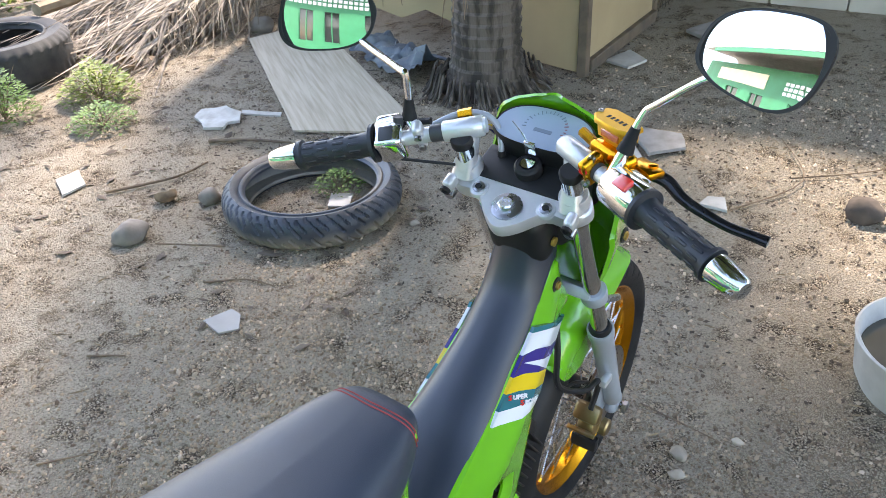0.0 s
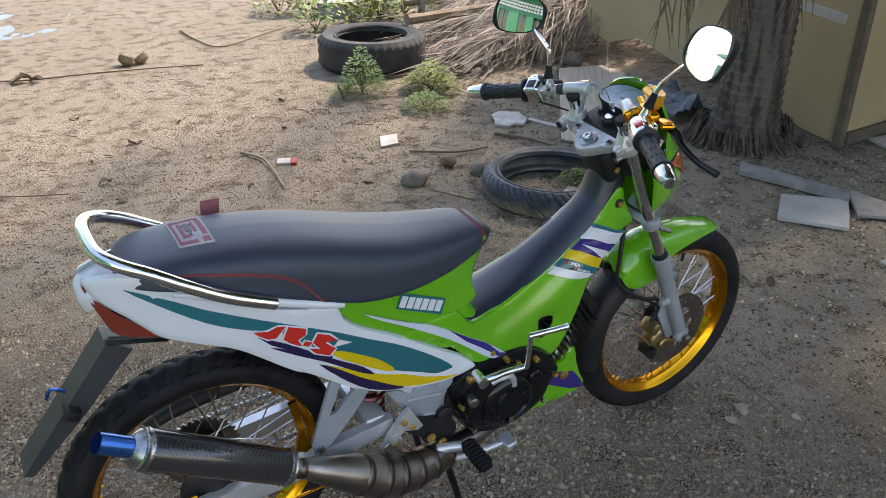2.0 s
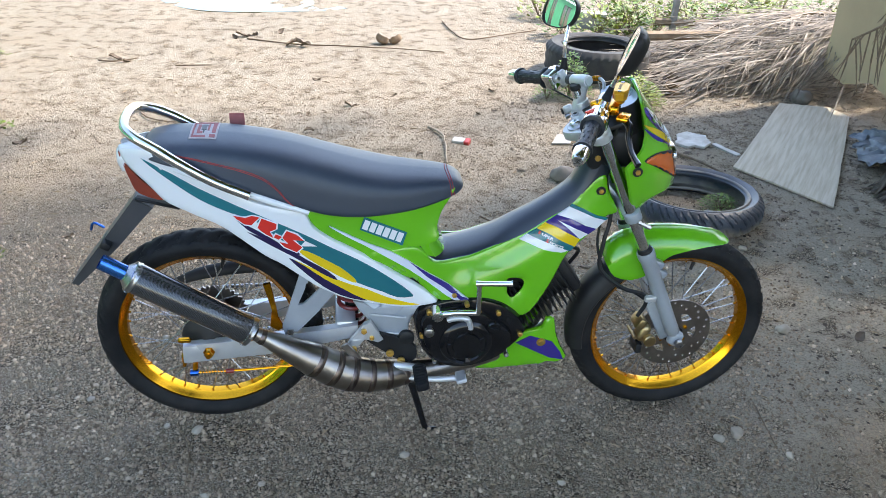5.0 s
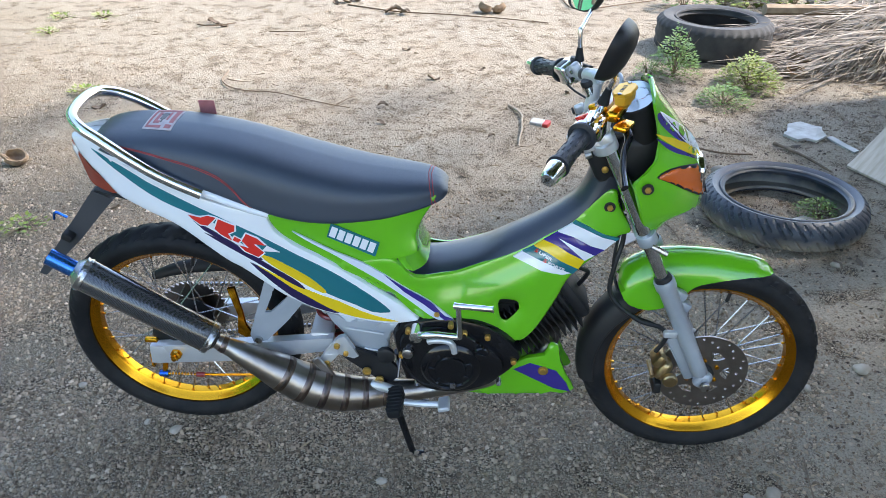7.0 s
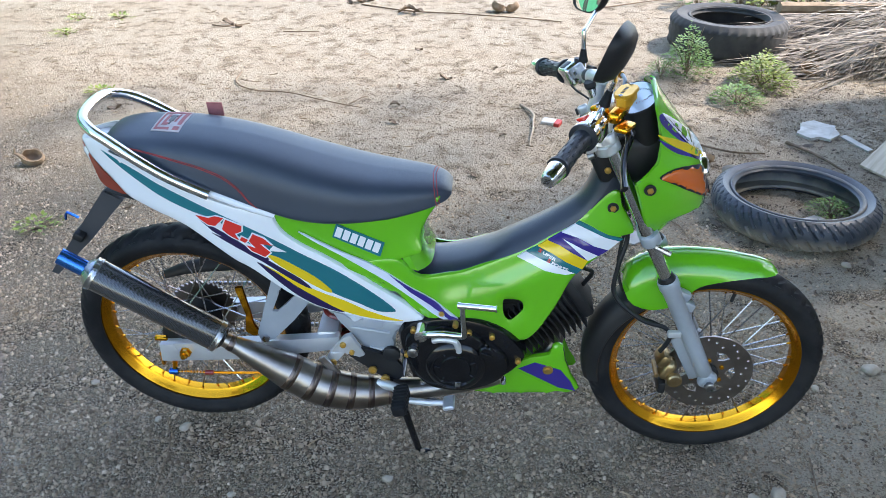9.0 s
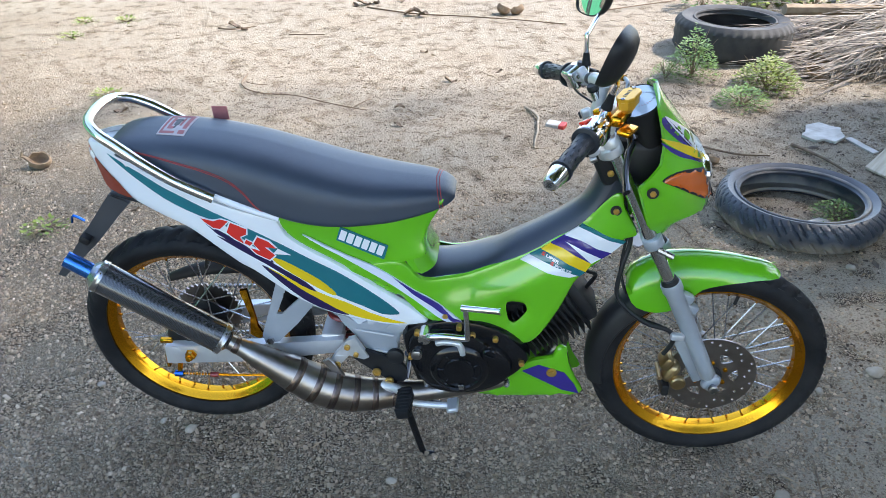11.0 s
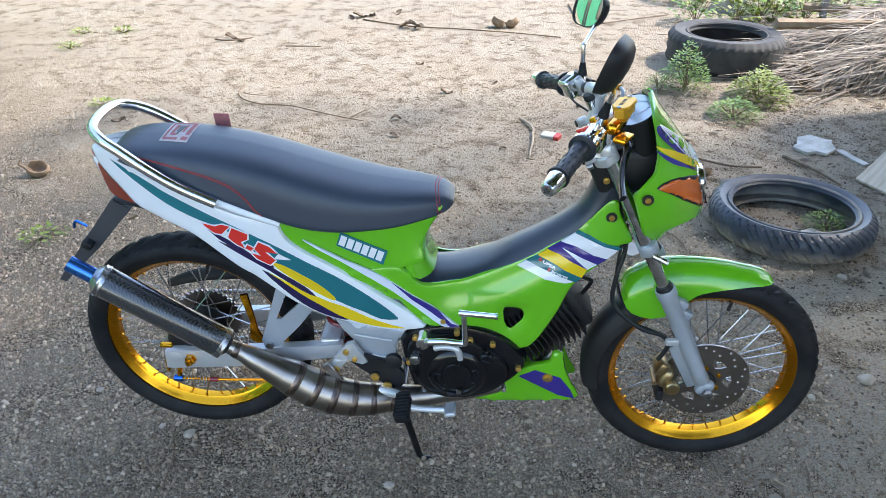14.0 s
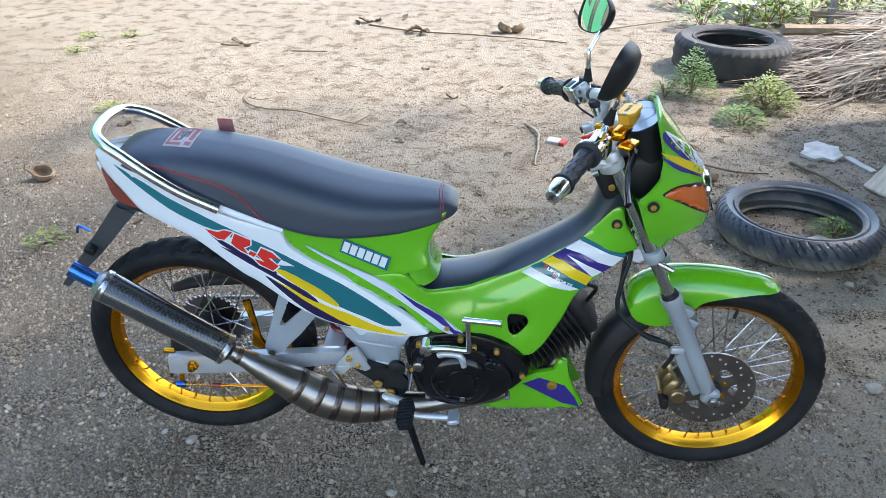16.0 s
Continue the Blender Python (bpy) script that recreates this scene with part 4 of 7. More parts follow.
part("headlamp_lens", loft(bmesh.new(), [[Vector((x0 + .035 * (1 - (2 * math.hypot(cy, cz)) ** 2) * 0 , cy * k, .765 + cz * k * .8)) for cy, cz in ((.048 * math.cos(a), .045 * math.sin(a)) for a in (2 * math.pi * q / 28 for q in range(28)))] for k, x0 in ((.9, 1.09), (.8, 1.121), (.55, 1.128))]), MIRROR, cowl, "clear headlamp lens")

# instrument panel
im = Matrix.Translation((.972, 0, .908)) @ Matrix.Rotation(radians(-22), 4, "Y")
shape = [(.036 * math.copysign(abs(math.cos(a)) ** .8, math.cos(a)), .070 * math.copysign(abs(math.sin(a)) ** .7, math.sin(a)) * (1 - .12 * math.cos(a))) for a in (2 * math.pi * k / 40 for k in range(40))]
dash = part("instrument_panel", loft(bmesh.new(), [[im @ Vector((x * k, y * k, h)) for x, y in shape] for k, h in ((.80, -.085), (.95, -.04), (1.0, -.01), (1.03, .002), (1.0, .005), (.97, .003))]), BLACK, bike, "instrument panel with pale sky-tinted dial")
part("dial", loft(bmesh.new(), [[im @ Vector((x * k, y * k, h)) for x, y in shape] for k, h in ((.97, .001), (.97, .004))]), DIAL, dash, "speedometer dial, pale blue from painted sky reflection")
for k in range(19):
    a = radians(-100 + 200 * k / 18)
    part("dial_mark", box(bmesh.new(), (.006 if k % 3 == 0 else .0035, .0012, .0006), im @ Matrix.Rotation(a, 4, "Z") @ Matrix.Translation((.029, 0, .0045))), PATCHR if k < 5 else DIALMARK, dash)
part("dial_label", box(bmesh.new(), (.006, .026, .0006), im @ Matrix.Translation((-.006, 0, .0045))), DIALMARK, dash)
part("dial_surround", box(bmesh.new(), (.06, .15, .012), Matrix.Translation((.936, 0, .858)) @ Matrix.Rotation(radians(-20), 4, "Y"), .005, 2), BLACK, dash)
lock = part("ignition_lock", lathe(bmesh.new(), [(.019, -.03), (.019, .018), (.016, .021), (.011, .021), (.011, .017)], 28, Matrix.Translation((.936, 0, .858)) @ Matrix.Rotation(radians(-22), 4, "Y")), BLACK, bike, "black ignition lock")
part("key_barrel", lathe(bmesh.new(), [(.0095, .014), (.0095, .023)], 20, Matrix.Translation((.936, 0, .858)) @ Matrix.Rotation(radians(-22), 4, "Y")), CHROME, lock)
km = Matrix.Translation((.934, 0, .893)) @ Matrix.Rotation(radians(-22), 4, "Y")
part("key", box(bmesh.new(), (.004, .017, .022), km @ Matrix.Translation((0, 0, .006)), .0018, 2), CHROME, lock, "metal key in the lock")
tube_part("key_ring", [km @ Vector((0, .003, .016)), km @ Vector((.004, .012, .028)), km @ Vector((.006, .024, .042))], .0012, STEEL, lock, "", 6, 4)
part("head_shell", box(bmesh.new(), (.09, .12, .10), Matrix.Translation((.985, 0, .80)), .02, 3), BLACK, bike)

# leg shields, under-seat panels and tail with their graphics
for s in (-1, 1):
    side_word = s
    shield = panel_part("leg_shield", SHIELD, shield_y, GREEN, bike, "lime green leg shield with stripe graphics", thick=.004, step=.012, round_r=.008, holes=[SHIELD_HOLE], side=s, smooth=4)
    for nm, ol, m2, lf in (("white_stripe", STRIPE_WHITE_LOW, WHITE, 0.0034), ("teal_stripe", STRIPE_TEAL, TEAL, 0.0036), ("yellow_stripe", STRIPE_YELLOW, YELLOW, 0.0038), ("white_stripe", STRIPE_WHITE_TOP, WHITE, 0.0034), ("white_stripe", STRIPE_WHITE_MID, WHITE, 0.0032), ("purple_stripe", STRIPE_PURPLE, PURPLE, 0.0040), ("teal_stripe", STRIPE_TEAL_TOP, TEAL, 0.0042), ("lilac_flash", PURPLE_FLASH, LILAC, 0.0046)):
        panel_part(nm, ol, shield_y, m2, shield, thick=.005, step=.006, lift=lf, side=s, smooth=1 if "stripe" in nm else 2)
    panel_part("purple_flash", FLASH_EDGE, shield_y, PURPLE, shield, thick=.005, step=.008, lift=.0054, side=s, smooth=1)
    for x, z, yy in ((.945, .691, .050), (.601, .440, .096)):
        sb = part("shield_bolt", lathe(bmesh.new(), [(.0115, -.002), (.0115, .002), (.009, .002)], 20, axle(x, s * yy, z, s < 0)), BLACK, shield)
        part("bolt_head", lathe(bmesh.new(), [(.0065, .001), (.0065, .006), (.0035, .0065), (.0035, .004)], 6, axle(x, s * yy, z, s < 0)), BOLT, sb)
    mid = panel_part("seat_panel", GREEN_MID, mid_y, GREEN, bike, "lime green panel under the seat", thick=.004, step=.012, round_r=.005, lift=-.004, side=s, smooth=4)
    panel_part("name_plate", NAMEPLATE, mid_y, TEAL, mid, "dark plate with six white blocks", thick=.002, step=.015, lift=.0006, side=s, smooth=1)
    (ax, az), (bx, bz), (cx, cz), (dx, dz) = NAMEPLATE
    for k in range(6):
        u0, u1 = .04 + k * .157, .04 + k * .157 + .125
        q = [(ax + (bx - ax) * u + (dx - ax) * v, az + (bz - az) * u + (dz - az) * v) for u, v in ((u0, .14), (u1, .14), (u1 - .01, .86), (u0 - .01, .86))]
        panel_part("name_block", q, mid_y, WHITE, mid, thick=.0015, step=.02, lift=.0016, side=s, smooth=1)
    tail = panel_part("tail_panel", WHITE_TAIL, body_y if s < 0 else (lambda x, z: body_y(x, z) * (1 - .45 * (1 - ease(-.13, .06, x)))), WHITE, bike, "glossy white tail panel with teal, yellow and purple sweeps", thick=.004, step=.011, round_r=.010, lift=.004, side=s, smooth=4)
    for nm, ol, m2, lf in (("teal_blade", TEAL_BLADE, TEAL, .0052), ("yellow_sweep", YELLOW_SWEEP, YELLOW, .0052), ("navy_sweep", PURPLE_SWEEP, NAVY, .0058), ("navy_sweep", PURPLE_LOW, NAVY, .0062), ("navy_sweep", NAVY_LINE, NAVY, .0064), ("yellow_blade", YELLOW_BLADE, YELLOW, .0066)):
        panel_part(nm, ol, body_y, m2, tail, thick=.003, step=.015, lift=lf, side=s, smooth=2)
    panel_part("tail_lamp_side", TAIL_LAMP, body_y, REDLENS, tail, "dark red tail lamp lens", thick=.01, step=.01, lift=.001, side=s, smooth=2)
    # model mark: plain slanted shapes in red on a white ground
    for ol in (MARK_J, MARK_R, MARK_S, MARK_BAR):
        mx, mz = sum(p[0] for p in ol) / len(ol), sum(p[1] for p in ol) / len(ol)
        for grow, m2, lf in ((.0035, WHITE, .0072), (0, RED, .0080)):
            q = []
            for x, z in ol:
                away = Vector((x - mx, z - mz))
                away = away.normalized() * grow if away.length > 1e-6 else Vector((0, 0))
                q.append((x + away.x, z + away.y))
            panel_part("mark_block", q, body_y, m2, tail, thick=.0015, step=.03, lift=lf, side=s, smooth=1)
    panel_part("mark_block", MARK_TIP, body_y, WHITE, tail, thick=.0015, step=.03, lift=.0072, side=s, smooth=1)


def words(text, size, m, half, material, parent, lift, side, shear=0.25):
    """Flat lettering laid on the side of the bike."""
    cu = bpy.data.curves.new("lettering", "FONT")
    cu.body, cu.size, cu.shear, cu.extrude, cu.offset = text, size, shear, 0.0006, size * .028
    ob = bpy.data.objects.new("lettering", cu)
    scene.collection.objects.link(ob)
    me = bpy.data.meshes.new_from_object(ob.evaluated_get(bpy.context.evaluated_depsgraph_get()))
    bpy.data.objects.remove(ob)
    for v in me.vertices:
        p = m @ Vector((v.co.x, v.co.y, 0))
        v.co = (p.x, side * (half(p.x, p.y) + lift + v.co.z), p.y)
    me.materials.clear()
    me.materials.append(material)
    o = new("lettering", me)
    o.parent = parent
    return o


shield_r = [o for o in bike.children if o.name.startswith("leg_shield")][0]
for txt, px, pz in (("SUPER", .800, .5865), ("SPORTS", .819, .5680)):
    wm = Matrix(((.92, .10, 0, px), (-.41, .68, 0, pz), (0, 0, 1, 0), (0, 0, 0, 1)))
    words(txt[:1], .0150, wm, shield_y, RED, shield_r, .0054, -1)
    words(txt[1:], .0128, wm @ Matrix.Translation((.0094, 0, 0)), shield_y, WHITE, shield_r, .0054, -1)

# centre spine under the step pad
sec = []
pad = [(.508, .560, .069), (.532, .547, .071), (.572, .531, .070), (.625, .537, .066), (.69, .561, .061), (.75, .600, .055), (.80, .631, .050), (.85, .667, .047), (.888, .705, .045), (.905, .760, .044), (.900, .815, .044)]
low = [(.503, .551), (.528, .530), (.568, .514), (.625, .522), (.69, .546), (.75, .572), (.80, .601), (.85, .632), (.90, .680), (.935, .745), (.94, .80)]
for (x, z, w), (lx, lz, _) in zip(spline(pad, 5), spline([(a, b, 0) for a, b in low], 5)):
    ring = []
    for u in (-1, -.97, -.88, -.7, -.4, 0, .4, .7, .88, .97, 1):
        k = (1 - abs(u) ** 3.2)
        ring.append(Vector((lx + (x - lx) * k, w * u * 1.03, lz + (z - lz) * k)))
    ring.append(Vector((lx + .02, w * .9, lz - .03)))
    ring.append(Vector((lx + .02, -w * .9, lz - .03)))
    sec.append(ring)
stepp = part("step_pad", loft(bmesh.new(), sec), PAD, bike, "satin black step-through spine pad")
for s in (-1, 1):
    part("pad_bolt", lathe(bmesh.new(), [(.007, 0), (.007, .004), (.003, .005)], 10, axle(.925, s * .048, .775, s < 0)), BOLT, stepp)
part("neck_cover", box(bmesh.new(), (.06, .092, .09), Matrix.Translation((.925, 0, .785)) @ Matrix.Rotation(radians(-25), 4, "Y"), .018, 3), BLACK, bike, "black steering neck cover")
# inner body that closes the space between the side panels
core = [(-.10, .75, .71, .03), (-.02, .73, .69, .06), (.1, .70, .62, .075), (.25, .665, .54, .08), (.4, .655, .46, .07), (.52, .64, .45, .05), (.535, .53, .45, .05), (.575, .500, .45, .055), (.7, .525, .43, .055), (.80, .59, .42, .05), (.90, .665, .54, .043)]
sec = []
for x, zt, zb, w in core:
    sec.append([Vector((x, w * cy, (zt + zb) / 2 + (zt - zb) / 2 * cz)) for cy, cz in ((math.copysign(abs(math.cos(a)) ** .5, math.cos(a)), math.copysign(abs(math.sin(a)) ** .5, math.sin(a))) for a in (2 * math.pi * (k + .5) / 16 for k in range(16)))])
part("inner_body", loft(bmesh.new(), sec), BLACK, bike)
us = [-1 + k / 8 for k in range(17)]
part("seat_front_panel", loft(bmesh.new(), [[Vector((x - .03 * abs(u) ** 4, w * u, z)) for u in us] + [Vector((x - .05, w * u * .9, z)) for u in (1, .4, -.4, -1)] for x, z, w in ((.590, .712, .058), (.584, .695, .060), (.574, .67, .064), (.564, .635, .074), (.560, .60, .084), (.566, .57, .090), (.58, .545, .092))]), GREEN, bike, "lime green panel below the seat nose")
sec = []
for x, zt, w in ((-.153, .782, .010), (-.149, .789, .022), (-.138, .797, .034), (-.115, .802, .046), (-.085, .803, .058), (-.05, .796, .072), (-.01, .780, .085), (.03, .762, .090)):
    sec.append([Vector((x, w * u, zt - .024 * abs(u) ** 3)) for u in (-1, -.95, -.85, -.7, -.5, -.2, .2, .5, .7, .85, .95, 1)] + [Vector((x + .008, w * u * .9, zt - .05)) for u in (1, .5, -.5, -1)])
part("tail_cap", loft(bmesh.new(), sec), WHITE, bike, "glossy white tail top")
part("tail_lamp", loft(bmesh.new(), [[Vector((x, w * u, z)) for u in (-1, -.7, 0, .7, 1)] + [Vector((x + .03, w * u, z)) for u in (1, 0, -1)] for x, z, w in ((-.143, .79, .028), (-.133, .755, .034), (-.118, .715, .045), (-.08, .695, .05))]), REDLENS, bike, "dark red tail lamp")

# seat
st = [(-.094, .800, .795, .028), (-.090, .807, .792, .048), (-.077, .816, .789, .066), (-.046, .822, .783, .082), (0, .825, .772, .091), (.05, .826, .756, .098), (.10, .823, .738, .102), (.16, .815, .716, .106), (.21, .805, .698, .109), (.26, .792, .681, .111), (.30, .780, .670, .112), (.35, .766, .663, .111), (.40, .753, .662, .108), (.45, .743, .664, .100), (.50, .737, .668, .089), (.56, .731, .680, .072), (.592, .725, .688, .057), (.608, .716, .694, .046), (.616, .708, .700, .034)]
SEAT_HALF = [(0, 0, 0), (.30, .02, 0), (.55, .06, 0), (.74, .14, 0), (.87, .27, 0), (.945, .46, 0), (.98, .72, 0), (1.0, .93, 0), (.97, 1.0, 0)]
seat_arc = spline(SEAT_HALF, 4)


def seat_point(x, u, lift=.001):
    """A point on the seat's skin; u from -1 (near side) to 1, 0 on top."""
    zt, zb, w = (lerp_table([(r[0], r[i]) for r in st], x) for i in (1, 2, 3))
    k = abs(u) * (len(seat_arc) - 1)
    i = min(int(k), len(seat_arc) - 2)
    p = seat_arc[i].lerp(seat_arc[i + 1], k - i)
    q = (seat_arc[i + 1] - seat_arc[i]).normalized()
    return Vector((x, math.copysign(w * p.x + lift * q.y, u), zt - (zt - zb) * p.y + lift * q.x))


sec = []
for p, q in zip(spline([(a, d, 0) for a, b, c, d in st], 5), spline([(a, b, c) for a, b, c, d in st], 5)):
    half = [(p.y * v.x, q.y - (q.y - q.z) * v.y) for v in seat_arc]
    sec.append([Vector((p.x, y, z)) for y, z in half] + [Vector((p.x, -y, z)) for y, z in half[:0:-1]])
seat = part("seat", loft(bmesh.new(), sec), SEAT, bike, "long black vinyl seat with red stitching")


for s in (-1, 1):
    for du in (0, .018):
        line = [seat_point(x, s * (u + du)) for x, u in ((-.088, .30), (-.080, .52), (-.04, .58), (.02, .61), (.07, .63), (.12, .64), (.165, .67), (.195, .74), (.215, .84), (.232, .97))]
        tube_part("stitch_line", spline(line, 4), .0009, STITCH, seat, "red stitching", 5)
for dx in (0, .006):
    tube_part("stitch_line", [seat_point(.588 + dx - .012 * (1 - abs(u)), u) for u in [-1 + k / 10 for k in range(21)]], .0009, STITCH, seat, "red stitching", 5)
# cloth patch with a plain square motif
bm = bmesh.new()


def patch_quad(bm, x0, x1, u0, u1, lift):
    g = [[bm.verts.new(seat_point(x0 + (x1 - x0) * i / 4, u0 + (u1 - u0) * j / 4, lift)) for j in range(5)] for i in range(5)]
    for i in range(4):
        for j in range(4):
            bm.faces.new((g[i][j], g[i + 1][j], g[i + 1][j + 1], g[i][j + 1]))
    ext = bmesh.ops.extrude_face_region(bm, geom=bm.faces[:])
    bmesh.ops.translate(bm, vec=(0, 0, -.0012), verts=[v for v in ext["geom"] if isinstance(v, bmesh.types.BMVert)])
    return bm


part("cloth_patch", patch_quad(bmesh.new(), .010, .068, -.18, .28, .0016), PATCHW, seat, "pale woven patch with a faded red square motif")
for x0, x1, u0, u1 in ((.014, .018, -.15, .25), (.018, .060, .21, .25), (.018, .044, -.15, -.11), (.052, .064, -.15, -.09), (.056, .064, -.06, .25), (.024, .030, -.07, .17), (.046, .050, .00, .17), (.030, .036, -.07, -.03)):
    part("patch_motif", patch_quad(bmesh.new(), x0, x1, u0, u1, .0022), PATCHR, seat)
for x0, x1, u0, u1 in ((.033, .043, .02, .15), (.037, .040, -.06, .02), (.030, .046, .11, .13)):
    part("patch_motif", patch_quad(bmesh.new(), x0, x1, u0, u1, .0024), GREYPLASTIC, seat)
part("seat_tag", box(bmesh.new(), (.034, .003, .034), Matrix.Translation((.100, .099, .814)) @ Matrix.Rotation(radians(12), 4, "X"), .001, 1), PATCHR, seat, "dark red cloth tag")
part("tag_mark", box(bmesh.new(), (.022, .0036, .008), Matrix.Translation((.100, .0985, .822)) @ Matrix.Rotation(radians(12), 4, "X")), BLACK, seat)

for s in (-1, 1):
    tube_part("seat_ledge", [(x, s * (lerp_table([(r[0], r[3]) for r in st], x) - .004), lerp_table([(r[0], r[2]) for r in st], x) - .005) for x in (-.02, .03, .08, .13, .18, .22, .262)], [.005, .008, .009, .009, .009, .008, .005], WHITE, bike, "", 12)

# grab rail
rail = [(.136, -.112, .722), (.062, -.112, .757), (.0, -.109, .795), (-.05, -.101, .827), (-.088, -.088, .846), (-.114, -.058, .857), (-.120, 0, .861), (-.114, .058, .857), (-.088, .088, .846), (-.05, .101, .827), (0, .109, .795), (.062, .112, .757), (.136, .112, .722)]
gr = tube_part("grab_rail", rail, .0112, CHROME, bike, "chrome grab rail round the seat", 16, 6)

# rear licence bracket
panel_part("plate_bracket", PLATE_BR, lambda x, z: .030, GREYPLASTIC, bike, "dark grey rear plate bracket", side=-1, depth=-.030, step=.03, smooth=1)
part("bracket_arm", box(bmesh.new(), (.10, .02, .008), Matrix.Translation((-.075, -.02, .662)) @ Matrix.Rotation(radians(15), 4, "Y"), .003, 1), BLACK, bike)
part("reflector_bolt", box(bmesh.new(), (.024, .05, .018), Matrix.Translation((-.198, -.025, .565)) @ Matrix.Rotation(radians(30), 4, "Y"), .004, 2), BLACK, bike)
tube_part("blue_wire", [(-.20, -.02, .60), (-.22, -.025, .615), (-.23, -.02, .595)], .003, BLUESTEEL, bike, "", 6, 4)

# rear frame plate, hanger, swingarm
fp = panel_part("frame_plate", FRAME_PLATE, lambda x, z: .088, SILVER, bike, "silver painted frame plate", side=-1, depth=.06, step=.02, round_r=.006, smooth=2)
panel_part("frame_plate", FRAME_PLATE, lambda x, z: .088, SILVER, bike, "silver painted frame plate", side=1, depth=.06, step=.02, round_r=.006, smooth=2)
for a, b in (((.40, .385), (.485, .372)), ((.44, .33), (.485, .322))):
    tube_part("plate_rib", [(a[0], -.089, a[1]), (b[0], -.089, b[1])], .004, SILVER, fp, "", 8)
for s in (-1, 1):
    panel_part("hanger", HANGER, lambda x, z: .098, SILVER, bike, "silver muffler hanger", side=s, thick=.008, step=.02, smooth=1, holes=[HANGER_HOLE])
part("hanger_bolt", lathe(bmesh.new(), [(.009, 0), (.009, .006), (.005, .007)], 6, axle(.207, -.098, .350, True)), STEEL, bike)
arm_o = [(-.050, .307), (-.02, .310), (.16, .326), (.37, .352), (.37, .318), (.155, .276), (-.03, .259), (-.052, .259)]
swing = panel_part("swingarm", arm_o, lambda x, z: .092, CASTAL, bike, "silver box-section swingarm", side=-1, depth=.066, step=.03, round_r=.004, smooth=1)
panel_part("swingarm_leg", arm_o, lambda x, z: .092, CASTAL, swing, side=1, depth=.066, step=.03, round_r=.004, smooth=1)
part("swingarm_bridge", box(bmesh.new(), (.05, .15, .04), Matrix.Translation((.34, 0, .335)), .01, 2), CASTAL, swing)
for s in (-1, 1):
    nut = part("rear_axle_nut", lathe(bmesh.new(), [(.014, 0), (.014, .004), (.0105, .004), (.0105, .014), (.006, .015), (.006, .022)], 6, axle(RX, s * .092, .292, s < 0)), GOLD, swing)
    part("chain_adjuster", box(bmesh.new(), (.03, .012, .012), Matrix.Translation((-.045, s * .082, .322)), .003, 1), GOLD, swing)
    part("adjuster_plate", box(bmesh.new(), (.008, .014, .04), Matrix.Translation((-.052, s * .08, .262)), .003, 1), GOLD, swing)
tube_part("rear_axle", [(RX, -.10, .292 + .004), (RX, .10, .292 + .004)], .007, STEEL, swing, "", 12)
panel_part("gold_link", [(.150, .480), (.166, .484), (.176, .42), (.180, .385), (.192, .358), (.178, .350), (.160, .362), (.166, .41)], lambda x, z: .094, GOLD, bike, "gold anodised link", side=-1, thick=.008, step=.03, smooth=1)
tube_part("brake_rod", [(-.03, -.085, .225), (.10, -.085, .228), (.30, -.09, .245), (.44, -.10, .24)], .003, GOLD, bike, "brake rod with red and blue fittings", 8)
tube_part("rod_sleeve", [(.045, -.085, .226), (.065, -.085, .2265)], .006, REDPART, bike, "", 10)
tube_part("rod_nut", [(-.04, -.085, .225), (-.02, -.085, .225)], .008, BLUESTEEL, bike, "", 10)
spring = [(-.015 + .058 * k / 96, -.085 + .007 * math.cos(2 * math.pi * k / 12), .226 + .007 * math.sin(2 * math.pi * k / 12)) for k in range(97)]
tube_part("rod_spring", spring, .0011, STEEL, bike, "", 5)
tube_part("brake_arm", [(-.02, -.07, .30), (-.03, -.082, .225)], .006, GOLD, bike, "", 8)

# chain, guard and shock
tube_part("chain_guard", [(-.085, .078, .385), (-.02, .078, .410), (.06, .078, .425), (.16, .078, .428)], [.010, .016, .018, .014], BLACK, bike, "black chain guard", 10, 5, flat=.5)
for z0, z1 in ((.376, .395), (.224, .300)):
    bm = bmesh.new()
    for k in range(44):
        x = -.0 + .52 * k / 44
        z = z0 + (z1 - z0) * k / 44
        box(bm, (.0085, .008, .010), Matrix.Translation((x, .064, z)), .002, 1)
    part("chain_run", bm, STEEL, bike, "steel drive chain")
shock = tube_part("shock_absorber", [(.345, .0, .54), (.36, 0, .30)], .016, BLACK, bike, "shock absorber with a dark red spring", 16)
coil = [(.346 + .012 * k / 120 + .030 * math.cos(2 * math.pi * k / 15), .030 * math.sin(2 * math.pi * k / 15), .50 - .19 * k / 120) for k in range(121)]
tube_part("spring", coil, .006, REDPART, shock, "dark red coil spring", 8)

